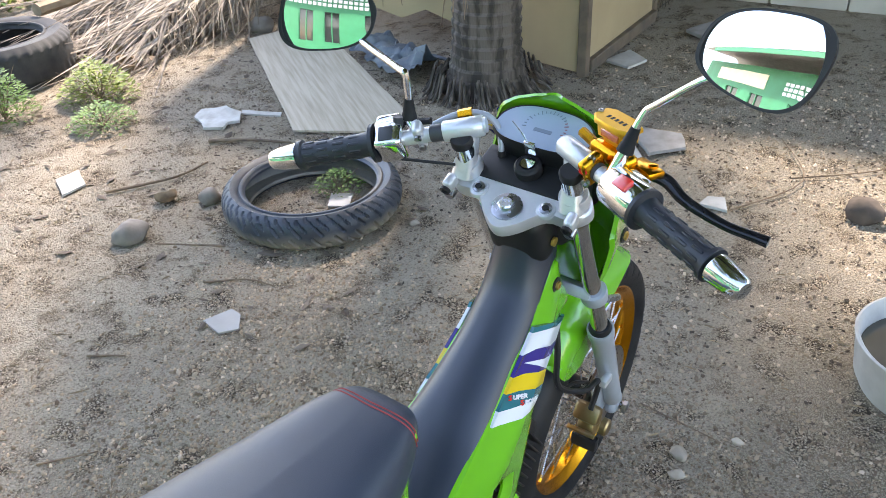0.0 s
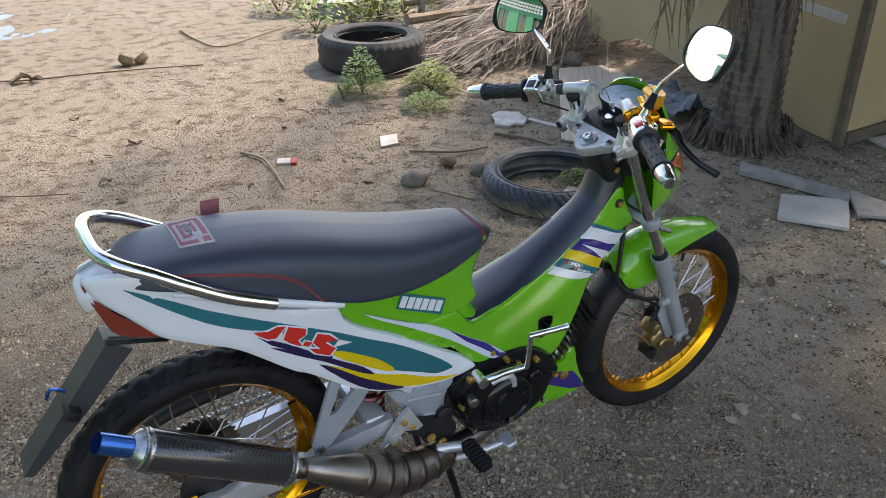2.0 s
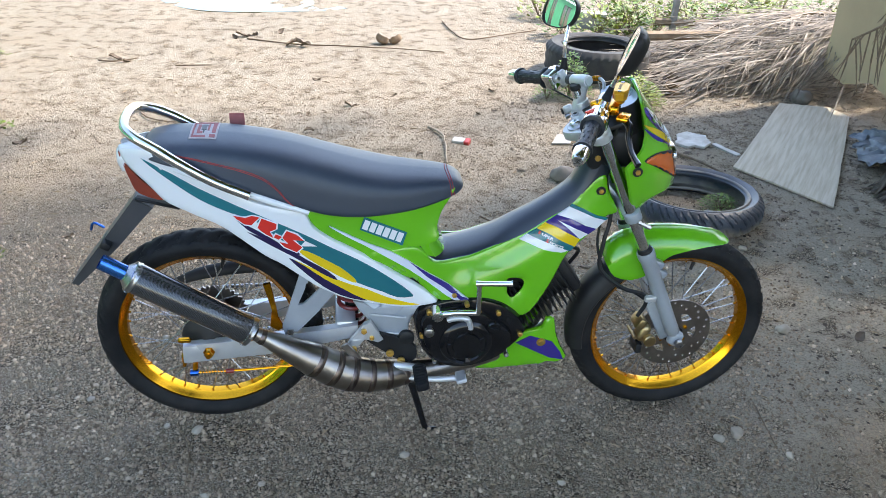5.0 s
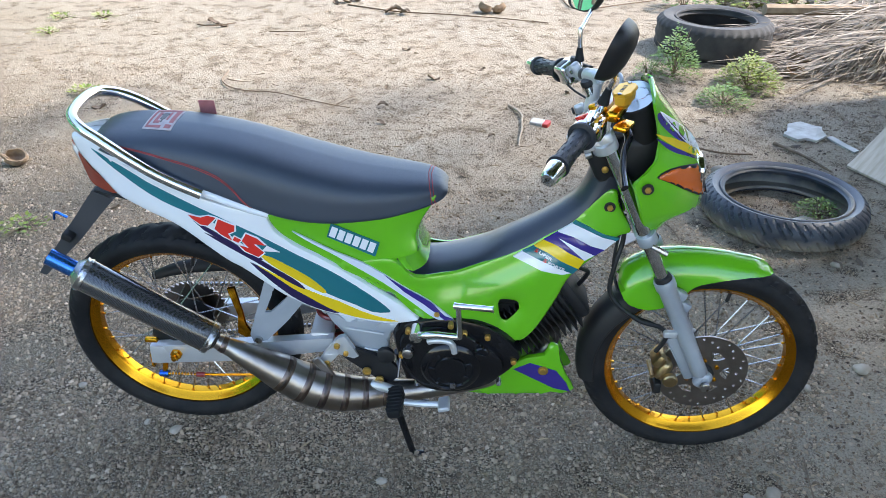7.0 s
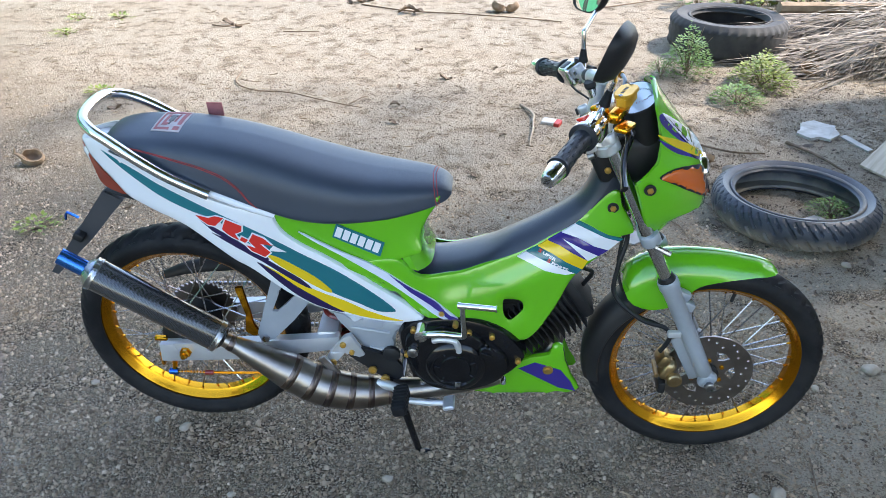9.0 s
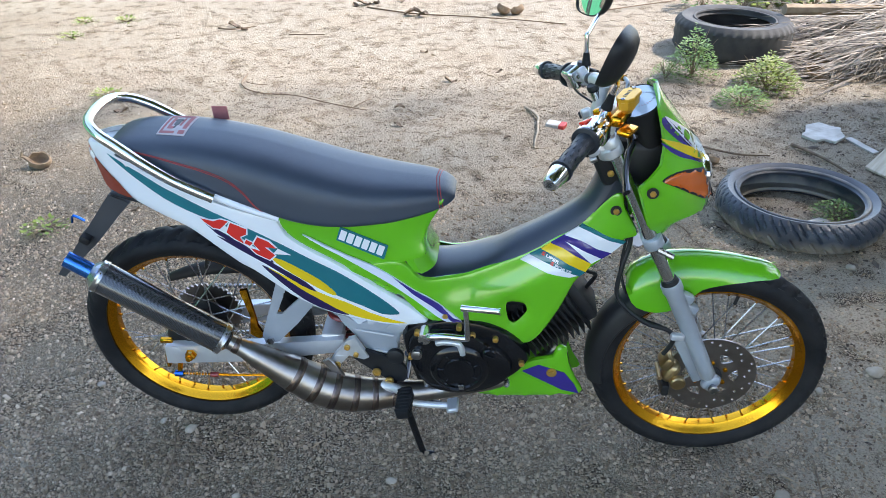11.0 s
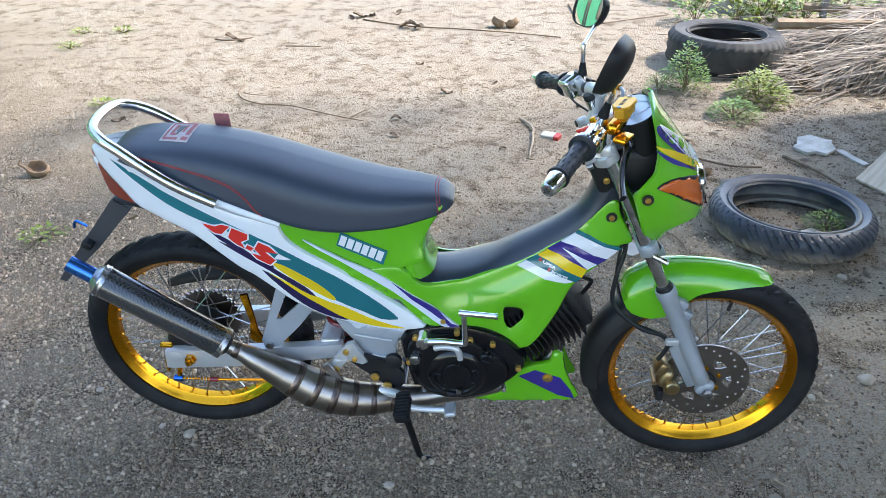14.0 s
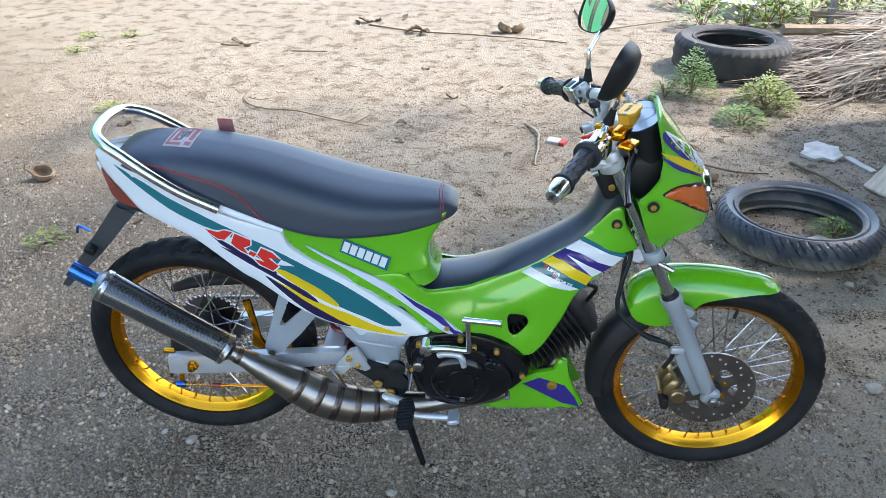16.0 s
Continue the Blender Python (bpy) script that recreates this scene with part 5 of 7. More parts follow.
# exhaust: tailpipe, carbon can, cone, welded belly, header
ax0, ax1 = Vector((-.118, -.158, .552)), Vector((.116, -.148, .391))
dm = (ax1 - ax0).normalized()
ex = tube_part("exhaust", [ax0 - dm * .006, ax0 + dm * .002, ax1 - dm * .002, ax1 + dm * .004, ax1 + dm * .016], [.030, .0345, .0345, .0325, .019], CARBON, bike, "expansion-chamber exhaust with a carbon-fibre muffler", 40)
for p in (ax0, ax1):
    tube_part("muffler_band", [p + dm * t for t in (-.0075, -.006, -.003, -.0015, .0015, .003, .006, .0075)], [.0335, .0356, .0356, .0350, .0350, .0356, .0356, .0335], STEEL, ex, "steel muffler band", 40)
    for k in range(3):
        a = 2 * math.pi * k / 3
        part("rivet", lathe(bmesh.new(), [(.003, 0), (.003, .002)], 8, Matrix.Translation(p) @ dm.to_track_quat("Z", "Y").to_matrix().to_4x4() @ Matrix.Rotation(a, 4, "Z") @ Matrix.Translation((.0355, 0, 0)) @ Matrix.Rotation(radians(90), 4, "Y")), STEEL, ex)
tube_part("end_cap", [ax0 - dm * .020, ax0 - dm * .014, ax0 - dm * .006], [.019, .026, .0325], STEEL, ex, "", 40)
tip = bmesh.new()
tube(tip, [ax0 - dm * .075, ax0 - dm * .015], .0175, 24, False)
tube(tip, [ax0 - dm * .075, ax0 - dm * .02], .0155, 24, False)
part("tail_tip", tip, BLUESTEEL, ex, "blued steel tail tip")
ch = [(.118, -.148, .390, .016), (.146, -.147, .371, .018), (.160, -.146, .362, .020), (.255, -.142, .299, .040), (.30, -.138, .268, .0445), (.34, -.134, .246, .0450), (.385, -.128, .230, .0430), (.43, -.120, .222, .0385), (.47, -.112, .220, .034), (.50, -.105, .219, .030), (.55, -.095, .217, .025), (.64, -.07, .214, .021), (.72, -.045, .215, .019), (.80, -.02, .235, .018), (.86, -.005, .30, .018), (.855, 0, .35, .018)]
cp = spline([(a, b, c) for a, b, c, d in ch], 5)
cr = [lerp_table([(i, r[3]) for i, r in enumerate(ch)], k / 5) for k in range(len(cp))]
tube_part("chamber", cp, cr, PIPE, ex, "heat-tinted steel expansion chamber", 40)
for i in (5, 16, 21, 26, 31, 36, 42):
    k = i
    d = (cp[k + 1] - cp[k - 1]).normalized()
    tube_part("heat_band", [cp[k] + d * t for t in (-.009, -.0075, 0, .0075, .009)], [cr[k] - .0006, cr[k] + .0006, cr[k] + .0007, cr[k] + .0006, cr[k] - .0006], HEATBAND, ex, "brown heat tint round a weld", 40)
    tube_part("weld_seam", [cp[k] - d * .0035, cp[k] - d * .0018, cp[k] + d * .0018, cp[k] + d * .0035], [cr[k] - .0005, cr[k] + .0014, cr[k] + .0014, cr[k] - .0005], WELD, ex, "dark weld seam", 40)
part("chamber_bracket", box(bmesh.new(), (.02, .006, .06), Matrix.Translation((.352, -.125, .30)) @ Matrix.Rotation(radians(-35), 4, "Y"), .002, 1), PIPE, ex)

# engine
eng = panel_part("engine", SIDE_COVER, lambda x, z: .105, GLOSSBLACK, bike, "black painted engine with a round clutch cover", side=-1, depth=-.10, step=.025, round_r=.018, smooth=3)
cover = [(.52, .36), (.535, .395), (.60, .412), (.66, .402), (.70, .375), (.74, .345), (.752, .31), (.735, .272), (.69, .245), (.63, .232), (.57, .246), (.535, .295)]
panel_part("clutch_case", cover, lambda x, z: .121, GLOSSBLACK, eng, side=-1, depth=.09, step=.02, round_r=.014, smooth=3)
cm = axle(.634, -.118, .312, True)
part("clutch_cover", lathe(bmesh.new(), [(.066, 0), (.066, .006), (.058, .013), (.05, .014), (.047, .010), (.036, .010), (.033, .015), (.0, .016)], 48, cm), GLOSSBLACK, eng, "round black clutch cover")
for k in range(7):
    a = 2 * math.pi * k / 7 + .4
    part("cover_rib", box(bmesh.new(), (.016, .004, .004), cm @ Matrix.Rotation(a, 4, "Z") @ Matrix.Translation((.041, 0, .011)), .0012, 1), GLOSSBLACK, eng)
part("oil_plug", lathe(bmesh.new(), [(.017, 0), (.017, .006), (.014, .009), (.0, .009)], 28, axle(.70, -.121, .358, True)), GLOSSBLACK, eng)
part("plug_grip", box(bmesh.new(), (.022, .004, .005), Matrix.Translation((.70, -.132, .358)) @ Matrix.Rotation(radians(20), 4, "Y"), .001, 1), GLOSSBLACK, eng)
for x, z in ((.540, .398), (.632, .418), (.662, .398), (.712, .390), (.772, .325), (.742, .262), (.56, .25), (.525, .33)):
    part("case_bolt", lathe(bmesh.new(), [(.0065, -.012), (.0065, .006), (.0035, .007), (.0035, .004)], 10, axle(x, -.108, z, True)), BOLT if z > .32 else STEEL, eng)
tube_part("clutch_arm", [(.585, -.125, .385), (.60, -.128, .392), (.632, -.128, .388), (.642, -.128, .36)], .0075, CASTAL, eng, "aluminium clutch arm", 10, 3)
part("arm_boss", lathe(bmesh.new(), [(.012, 0), (.012, .014), (.008, .016)], 20, axle(.54, -.118, .352, True)), STEEL, eng)
part("mark_bar", box(bmesh.new(), (.012, .001, .014), Matrix.Translation((.640, -.134, .268)), .0003, 1), STEEL, eng)
# cylinder with cooling fins
cyl_a, cyl_b = Vector((.745, 0, .345)), Vector((.885, 0, .445))
cd = (cyl_b - cyl_a).normalized()
cylm = cd.to_track_quat("Z", "Y").to_matrix().to_4x4()
cyl = tube_part("cylinder", [cyl_a, cyl_b], .052, BLACK, bike, "black finned cylinder and head", 24)
for k in range(11):
    p = cyl_a.lerp(cyl_b, .18 + .82 * k / 10)
    s = .150 + .012 * math.sin(k)
    part("cooling_fin", box(bmesh.new(), (.125, .135, .0035), Matrix.Translation(p) @ cylm @ Matrix.Rotation(radians(90), 4, "Z"), .0012, 1), BLACK, cyl)
part("cylinder_head", box(bmesh.new(), (.10, .11, .035), Matrix.Translation(cyl_b + cd * .012) @ cylm, .012, 2), BLACK, cyl)
tube_part("spark_plug_lead", [cyl_b + cd * .03, cyl_b + cd * .05 + Vector((0, -.01, .03)), (.90, -.03, .53), (.875, -.03, .56)], .005, BLACK, cyl, "", 8, 5)
part("intake", box(bmesh.new(), (.08, .08, .07), Matrix.Translation((.72, 0, .44)), .02, 2), BLACK, bike)
part("shield_backing", box(bmesh.new(), (.06, .09, .075), Matrix.Translation((.755, 0, .445)), .01, 2), BLACK, bike)

# kick starter
ks = tube_part("kick_starter", [(.560, -.125, .402), (.575, -.138, .412), (.605, -.142, .418), (.648, -.148, .420), (.652, -.152, .43), (.648, -.160, .50), (.648, -.162, .512)], [.009, .0085, .0075, .007, .0065, .006, .006], CHROME, bike, "chrome kick-starter lever", 14, 4)
tube_part("kick_pedal", [(.640, -.165, .514), (.645, -.167, .515), (.715, -.185, .524), (.72, -.186, .525)], [.0075, .0065, .0065, .0085], CHROME, ks, "", 16)
part("kick_boss", lathe(bmesh.new(), [(.014, -.02), (.014, .014), (.009, .016)], 20, axle(.558, -.122, .402, True)), CHROME, ks)

# foot controls and stand
fb = panel_part("footrest_plate", [(.385, .37), (.40, .376), (.43, .322), (.418, .315), (.385, .325), (.362, .295), (.345, .28), (.336, .295), (.352, .325)], lambda x, z: .112, CASTAL, bike, "aluminium footrest bracket", side=-1, thick=.012, step=.03, round_r=.003, smooth=1)
panel_part("link_plate", [(.40, .332), (.42, .338), (.50, .306), (.515, .272), (.505, .250), (.48, .248), (.43, .285), (.39, .318)], lambda x, z: .104, BLACK, bike, "black footrest carrier", side=-1, thick=.010, step=.03, smooth=2)
for x, z, r in ((.358, .300, .008), (.383, .352, .007), (.402, .332, .006), (.447, .284, .010), (.475, .260, .010)):
    part("carrier_bolt", lathe(bmesh.new(), [(r, 0), (r, .005), (r * .55, .006), (r * .55, .003)], 14, axle(x, -.112, z, True)), BOLT, bike)
part("pivot_cap", lathe(bmesh.new(), [(.02, 0), (.02, .01), (.015, .013)], 24, axle(.488, -.092, .318, True)), BLACK, bike)
peg = part("foot_peg", box(bmesh.new(), (.030, .085, .024), Matrix.Translation((.517, -.185, .262)) @ Matrix.Rotation(radians(-12), 4, "Y"), .007, 2), RUBBER, bike, "ribbed black rubber foot peg")
for k in range(7):
    part("peg_rib", box(bmesh.new(), (.033, .005, .027), Matrix.Translation((.517, -.217 + .0105 * k, .262)) @ Matrix.Rotation(radians(-12), 4, "Y"), .0015, 1), RUBBER, peg)
tube_part("peg_arm", [(.46, -.118, .248), (.49, -.13, .252), (.51, -.145, .258)], [.012, .011, .010], CASTAL, bike, "", 12)
part("peg_pivot", lathe(bmesh.new(), [(.011, 0), (.011, .012), (.006, .014)], 12, axle(.452, -.122, .238, True)), STEEL, bike)
pedal = tube_part("brake_pedal", [(.44, -.128, .235), (.50, -.135, .222), (.56, -.14, .217), (.615, -.145, .222)], .0075, CASTAL, bike, "aluminium brake pedal", 10, 4, flat=.7)
part("pedal_pad", box(bmesh.new(), (.026, .042, .012), Matrix.Translation((.622, -.150, .228)) @ Matrix.Rotation(radians(-15), 4, "Y"), .003, 1), CASTAL, pedal)
part("foot_peg", box(bmesh.new(), (.030, .085, .024), Matrix.Translation((.517, .185, .262)), .007, 2), RUBBER, bike)
stand = tube_part("centre_stand", [(.495, -.075, .185), (.512, -.085, .14), (.545, -.092, .02), (.552, -.094, .010), (.575, -.094, .008)], [.009, .009, .008, .009, .008], GLOSSBLACK, bike, "black stand resting on the gravel", 10, 3)
tube_part("stand_leg", [(.495, .075, .185), (.512, .085, .14), (.545, .092, .012), (.552, .094, .002), (.575, .094, .0)], [.009, .009, .008, .009, .008], GLOSSBLACK, stand, "", 10, 3)
tube_part("stand_bar", [(.50, -.08, .165), (.50, .08, .165)], .008, GLOSSBLACK, stand, "", 10)
part("stand_foot", box(bmesh.new(), (.028, .02, .006), Matrix.Translation((.572, -.094, .006)), .002, 1), STEEL, stand)

# belly cowl
for s in (-1, 1):
    belly = panel_part("belly_cowl", BELLY, lambda x, z: .055 + .02 * (.92 - x), GREEN, bike, "lime green belly cowl with a purple flash", side=s, thick=.004, step=.02, round_r=.008, smooth=2)
    panel_part("purple_flash", BELLY_PURPLE, lambda x, z: .055 + .02 * (.92 - x), PURPLE, belly, side=s, thick=.002, step=.02, lift=.0012, smooth=1)
    part("cowl_bolt", lathe(bmesh.new(), [(.012, 0), (.012, .003), (.007, .003), (.007, .006), (.003, .007)], 14, axle(.845, s * .057, .258, s < 0)), BOLT, belly)

# ---- the yard ----
rng = random.Random(7)


def ground_z(x, y):
    near = math.exp(-((x - .6) ** 2 + y ** 2) / .9)
    return .006 * near + (1 - .85 * near) * (.010 * noise.noise(Vector((x * 1.1, y * 1.1, 3))) + .005 * noise.noise(Vector((x * 4.5, y * 4.5, 7))) + .0035 * noise.noise(Vector((x * 13, y * 13, 1))))


def ground_material():
    m = bpy.data.materials.new("sandy_gravel")
    m.use_nodes = True
    nd, ln = m.node_tree.nodes, m.node_tree.links.new
    b = nd["Principled BSDF"]
    b.inputs["Roughness"].default_value, b.inputs["Specular IOR Level"].default_value = .95, .2
    tc = nd.new("ShaderNodeTexCoord")

    def tex(scale, detail=6.0, rough=.6):
        n = nd.new("ShaderNodeTexNoise")
        n.inputs["Scale"].default_value, n.inputs["Detail"].default_value, n.inputs["Roughness"].default_value = scale, detail, rough
        ln(tc.outputs["Object"], n.inputs["Vector"])
        return n

    def rng_(src, lo, hi):
        r = nd.new("ShaderNodeMapRange")
        r.inputs[1].default_value, r.inputs[2].default_value = lo, hi
        ln(src, r.inputs[0])
        return r.outputs[0]

    def mixed(fac, a, b2):
        x = nd.new("ShaderNodeMix")
        x.data_type = "RGBA"
        ln(fac, x.inputs[0])
        for slot, v in ((6, a), (7, b2)):
            if isinstance(v, tuple):
                x.inputs[slot].default_value = (*v, 1)
            else:
                ln(v, x.inputs[slot])
        return x.outputs[2]
    warp = nd.new("ShaderNodeVectorMath")
    warp.operation = "MULTIPLY_ADD"
    jit = tex(70, 2)
    ln(jit.outputs["Color"], warp.inputs[0])
    warp.inputs[1].default_value = (.010, .010, .010)
    ln(tc.outputs["Object"], warp.inputs[2])

    def cells(scale, dark, lo, hi):
        """Small stones: a tone for each cell, the gap's shade painted dark along its rim."""
        v = nd.new("ShaderNodeTexVoronoi")
        v.inputs["Scale"].default_value = scale
        ln(warp.outputs[0], v.inputs["Vector"])
        sep = nd.new("ShaderNodeSeparateColor")
        ln(v.outputs["Color"], sep.inputs[0])
        rp = nd.new("ShaderNodeValToRGB")
        el = rp.color_ramp.elements
        el[0].position, el[0].color = 0.0, (.27, .202, .135, 1)
        el[1].position, el[1].color = 1.0, (.62, .54, .43, 1)
        for at_, c in ((.25, (.38, .305, .215, 1)), (.7, (.45, .37, .272, 1)), (.93, (.51, .43, .325, 1))):
            el.new(at_).color = c
        ln(sep.outputs[0], rp.inputs[0])
        return mixed(rng_(v.outputs["Distance"], lo, hi), rp.outputs[0], dark), v
    coarse, vor = cells(205, (.062, .046, .031), .37, .63)
    small, _ = cells(350, (.12, .092, .064), .38, .66)
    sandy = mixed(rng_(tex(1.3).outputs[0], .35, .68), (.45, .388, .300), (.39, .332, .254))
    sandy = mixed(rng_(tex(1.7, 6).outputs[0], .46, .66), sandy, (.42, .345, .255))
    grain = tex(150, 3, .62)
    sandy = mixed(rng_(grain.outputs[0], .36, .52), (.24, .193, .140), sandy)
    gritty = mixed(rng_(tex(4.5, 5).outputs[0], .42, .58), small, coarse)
    # Sandier ahead and beyond; the paler mix also puts brighter light into the soil.
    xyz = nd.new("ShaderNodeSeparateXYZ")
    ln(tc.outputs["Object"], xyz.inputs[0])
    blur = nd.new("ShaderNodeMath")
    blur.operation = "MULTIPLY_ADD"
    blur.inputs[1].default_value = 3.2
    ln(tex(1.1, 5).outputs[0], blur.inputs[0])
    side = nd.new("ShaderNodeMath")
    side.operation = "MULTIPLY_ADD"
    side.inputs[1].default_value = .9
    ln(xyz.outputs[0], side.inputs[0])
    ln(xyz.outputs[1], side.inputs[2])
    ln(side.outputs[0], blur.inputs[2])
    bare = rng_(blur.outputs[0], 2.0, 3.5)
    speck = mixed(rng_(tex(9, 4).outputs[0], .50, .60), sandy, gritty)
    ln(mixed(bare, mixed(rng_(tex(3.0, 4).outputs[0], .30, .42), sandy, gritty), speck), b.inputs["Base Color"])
    bp = nd.new("ShaderNodeBump")
    bp.inputs["Strength"].default_value, bp.inputs["Distance"].default_value = 1.0, .008
    inv = nd.new("ShaderNodeMath")
    inv.operation = "SUBTRACT"
    ln(tex(45, 5, .6).outputs[0], inv.inputs[0])
    ln(vor.outputs["Distance"], inv.inputs[1])
    add = nd.new("ShaderNodeMath")
    ln(grain.outputs[0], add.inputs[0])
    ln(inv.outputs[0], add.inputs[1])
    ln(add.outputs[0], bp.inputs["Height"])
    ln(bp.outputs[0], b.inputs["Normal"])
    return m


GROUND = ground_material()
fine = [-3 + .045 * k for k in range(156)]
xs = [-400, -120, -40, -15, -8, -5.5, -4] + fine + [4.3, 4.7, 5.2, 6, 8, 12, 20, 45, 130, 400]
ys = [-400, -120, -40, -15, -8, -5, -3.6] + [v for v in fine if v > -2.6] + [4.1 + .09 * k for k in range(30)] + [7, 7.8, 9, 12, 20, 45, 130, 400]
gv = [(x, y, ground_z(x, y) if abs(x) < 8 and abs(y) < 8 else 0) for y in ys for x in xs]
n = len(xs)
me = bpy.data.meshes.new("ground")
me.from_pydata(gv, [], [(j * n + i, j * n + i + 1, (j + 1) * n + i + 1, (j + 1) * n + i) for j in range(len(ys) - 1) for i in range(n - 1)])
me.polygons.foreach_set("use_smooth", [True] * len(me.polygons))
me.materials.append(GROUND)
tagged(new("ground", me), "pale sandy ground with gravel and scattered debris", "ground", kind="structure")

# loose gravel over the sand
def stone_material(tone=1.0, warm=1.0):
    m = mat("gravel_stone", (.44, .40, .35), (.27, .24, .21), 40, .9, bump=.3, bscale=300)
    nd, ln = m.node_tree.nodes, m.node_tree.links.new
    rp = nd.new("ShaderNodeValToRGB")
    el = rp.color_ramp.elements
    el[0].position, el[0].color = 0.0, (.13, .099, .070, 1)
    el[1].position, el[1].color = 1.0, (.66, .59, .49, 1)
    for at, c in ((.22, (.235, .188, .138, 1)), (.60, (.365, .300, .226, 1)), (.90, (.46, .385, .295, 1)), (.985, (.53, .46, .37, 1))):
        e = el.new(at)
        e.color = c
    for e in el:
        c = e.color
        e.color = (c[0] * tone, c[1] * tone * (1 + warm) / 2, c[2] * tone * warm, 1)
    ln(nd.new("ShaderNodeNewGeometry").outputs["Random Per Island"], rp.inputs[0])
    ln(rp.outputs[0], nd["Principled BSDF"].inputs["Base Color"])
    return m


STONE = stone_material()


def gravel(name, count, x0, x1, y0, y1, s0, s1, seed, material=None, power=3.0):
    """Many low irregular stones, each with a flattened crown, half sunk in the sand."""
    r = np.random.RandomState(seed)
    ang = np.arange(4) * np.pi / 2
    ring = np.stack([np.cos(ang), np.sin(ang), np.full(4, -.35)], 1)
    crown = np.stack([.60 * np.cos(ang + .6), .60 * np.sin(ang + .6), np.full(4, .55)], 1)
    shape = np.concatenate([ring, crown])
    tri = [(k, (k + 1) % 4, 4 + k) for k in range(4)] + [((k + 1) % 4, 4 + (k + 1) % 4, 4 + k) for k in range(4)] + [(4, 5, 6), (4, 6, 7)]
    tri = np.array(tri)
    P = np.stack([r.uniform(x0, x1, count), r.uniform(y0, y1, count)], 1)
    dense = np.array([noise.noise(Vector((p[0] * 1.9, p[1] * 1.9, seed))) + .5 * noise.noise(Vector((p[0] * 6, p[1] * 6, seed + 4))) for p in P])
    rim = np.minimum(np.minimum(P[:, 0] - x0, x1 - P[:, 0]), np.minimum(P[:, 1] - y0, y1 - P[:, 1]))
    P = P[(dense > r.uniform(-1.1, .25, count)) & (rim > r.uniform(0, .7, count))]
    count = len(P)
    S = s0 + (s1 - s0) * r.rand(count) ** power
    V = shape[None] * S[:, None, None] * r.uniform(.45, 1.35, (count, 8, 3))
    V[..., 0] *= r.uniform(.75, 1.35, count)[:, None]
    V[..., 2] += V[..., 0] * r.uniform(-.3, .3, count)[:, None]
    a = r.uniform(0, 6.28, count)
    X = V[..., 0] * np.cos(a)[:, None] - V[..., 1] * np.sin(a)[:, None]
    Y = V[..., 0] * np.sin(a)[:, None] + V[..., 1] * np.cos(a)[:, None]
    Z = np.array([ground_z(p[0], p[1]) for p in P])
    V = np.stack([X + P[:, :1], Y + P[:, 1:], V[..., 2] * r.uniform(.8, 1.3, count)[:, None] + (Z + S * .15)[:, None]], -1).reshape(-1, 3)
    F = (tri[None] + 8 * np.arange(count)[:, None, None]).reshape(-1, 3)
    g = bpy.data.meshes.new(name)
    g.vertices.add(len(V))
    g.vertices.foreach_set("co", V.ravel())
    g.loops.add(F.size)
    g.loops.foreach_set("vertex_index", F.ravel())
    g.polygons.add(len(F))
    g.polygons.foreach_set("loop_start", np.arange(0, F.size, 3))
    g.update()
    g.validate()
    g.materials.append(material or STONE)
    return tagged(new(name, g), "loose pale and grey gravel on sand", "gravel", kind="stuff")


# Tone differs by patch: lit and shaded ground put into the stones' colour.
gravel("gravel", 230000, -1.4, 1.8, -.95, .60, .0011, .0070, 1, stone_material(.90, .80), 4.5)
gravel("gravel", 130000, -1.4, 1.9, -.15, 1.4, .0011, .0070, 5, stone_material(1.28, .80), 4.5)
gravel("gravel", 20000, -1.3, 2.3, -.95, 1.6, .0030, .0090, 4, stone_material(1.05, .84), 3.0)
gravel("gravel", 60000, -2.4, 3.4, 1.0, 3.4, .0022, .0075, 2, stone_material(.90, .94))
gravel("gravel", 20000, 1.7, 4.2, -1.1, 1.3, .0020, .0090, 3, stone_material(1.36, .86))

# straw, chips and dark leaf bits strewn over the soil
def litter(name, count, x0, x1, y0, y1, size, material, label, seed, flat):
    r = random.Random(seed)
    bm = bmesh.new()
    for _ in range(count):
        x, y = r.uniform(x0, x1), r.uniform(y0, y1)
        z = ground_z(x, y) + .003
        a, ln2 = r.uniform(0, 6.283), size * r.uniform(.4, 1.5)
        d = Vector((math.cos(a), math.sin(a), r.uniform(-.05, .15))) * ln2
        w = Vector((-math.sin(a), math.cos(a), r.uniform(-.3, .3))) * ln2 * flat * r.uniform(.5, 1.3)
        p = Vector((x, y, z))
        v = [bm.verts.new(q) for q in (p - w * .4, p + d * .5 - w, p + d, p + d * .5 + w, p + Vector((0, 0, .004)) + d * .5)]
        for t in ((0, 1, 4), (1, 2, 4), (2, 3, 4), (3, 0, 4)):
            bm.faces.new([v[k] for k in t])
    return tagged(finish(bm, name, material, smooth=False), label, "litter", kind="stuff")


STRAW = mat("dry_straw", (.36, .27, .17), (.24, .17, .10), 20, .9, island=.4)
CRUMB = mat("dark_leaf_crumb", (.075, .055, .04), (.12, .09, .065), 20, .95, island=.5)
litter("dry_straw", 2600, -2.2, 4.2, -1.0, 4.2, .035, STRAW, "dry straw and twig bits strewn on sand", 5, .05)
litter("leaf_crumbs", 3200, 1.6, 4.6, -.9, 1.9, .014, CRUMB, "dark leaf crumbs on damp soil", 6, .35)
litter("leaf_crumbs", 500, -1.2, 1.6, -1.0, 2.4, .010, CRUMB, "dark leaf crumbs on gravel", 8, .35)
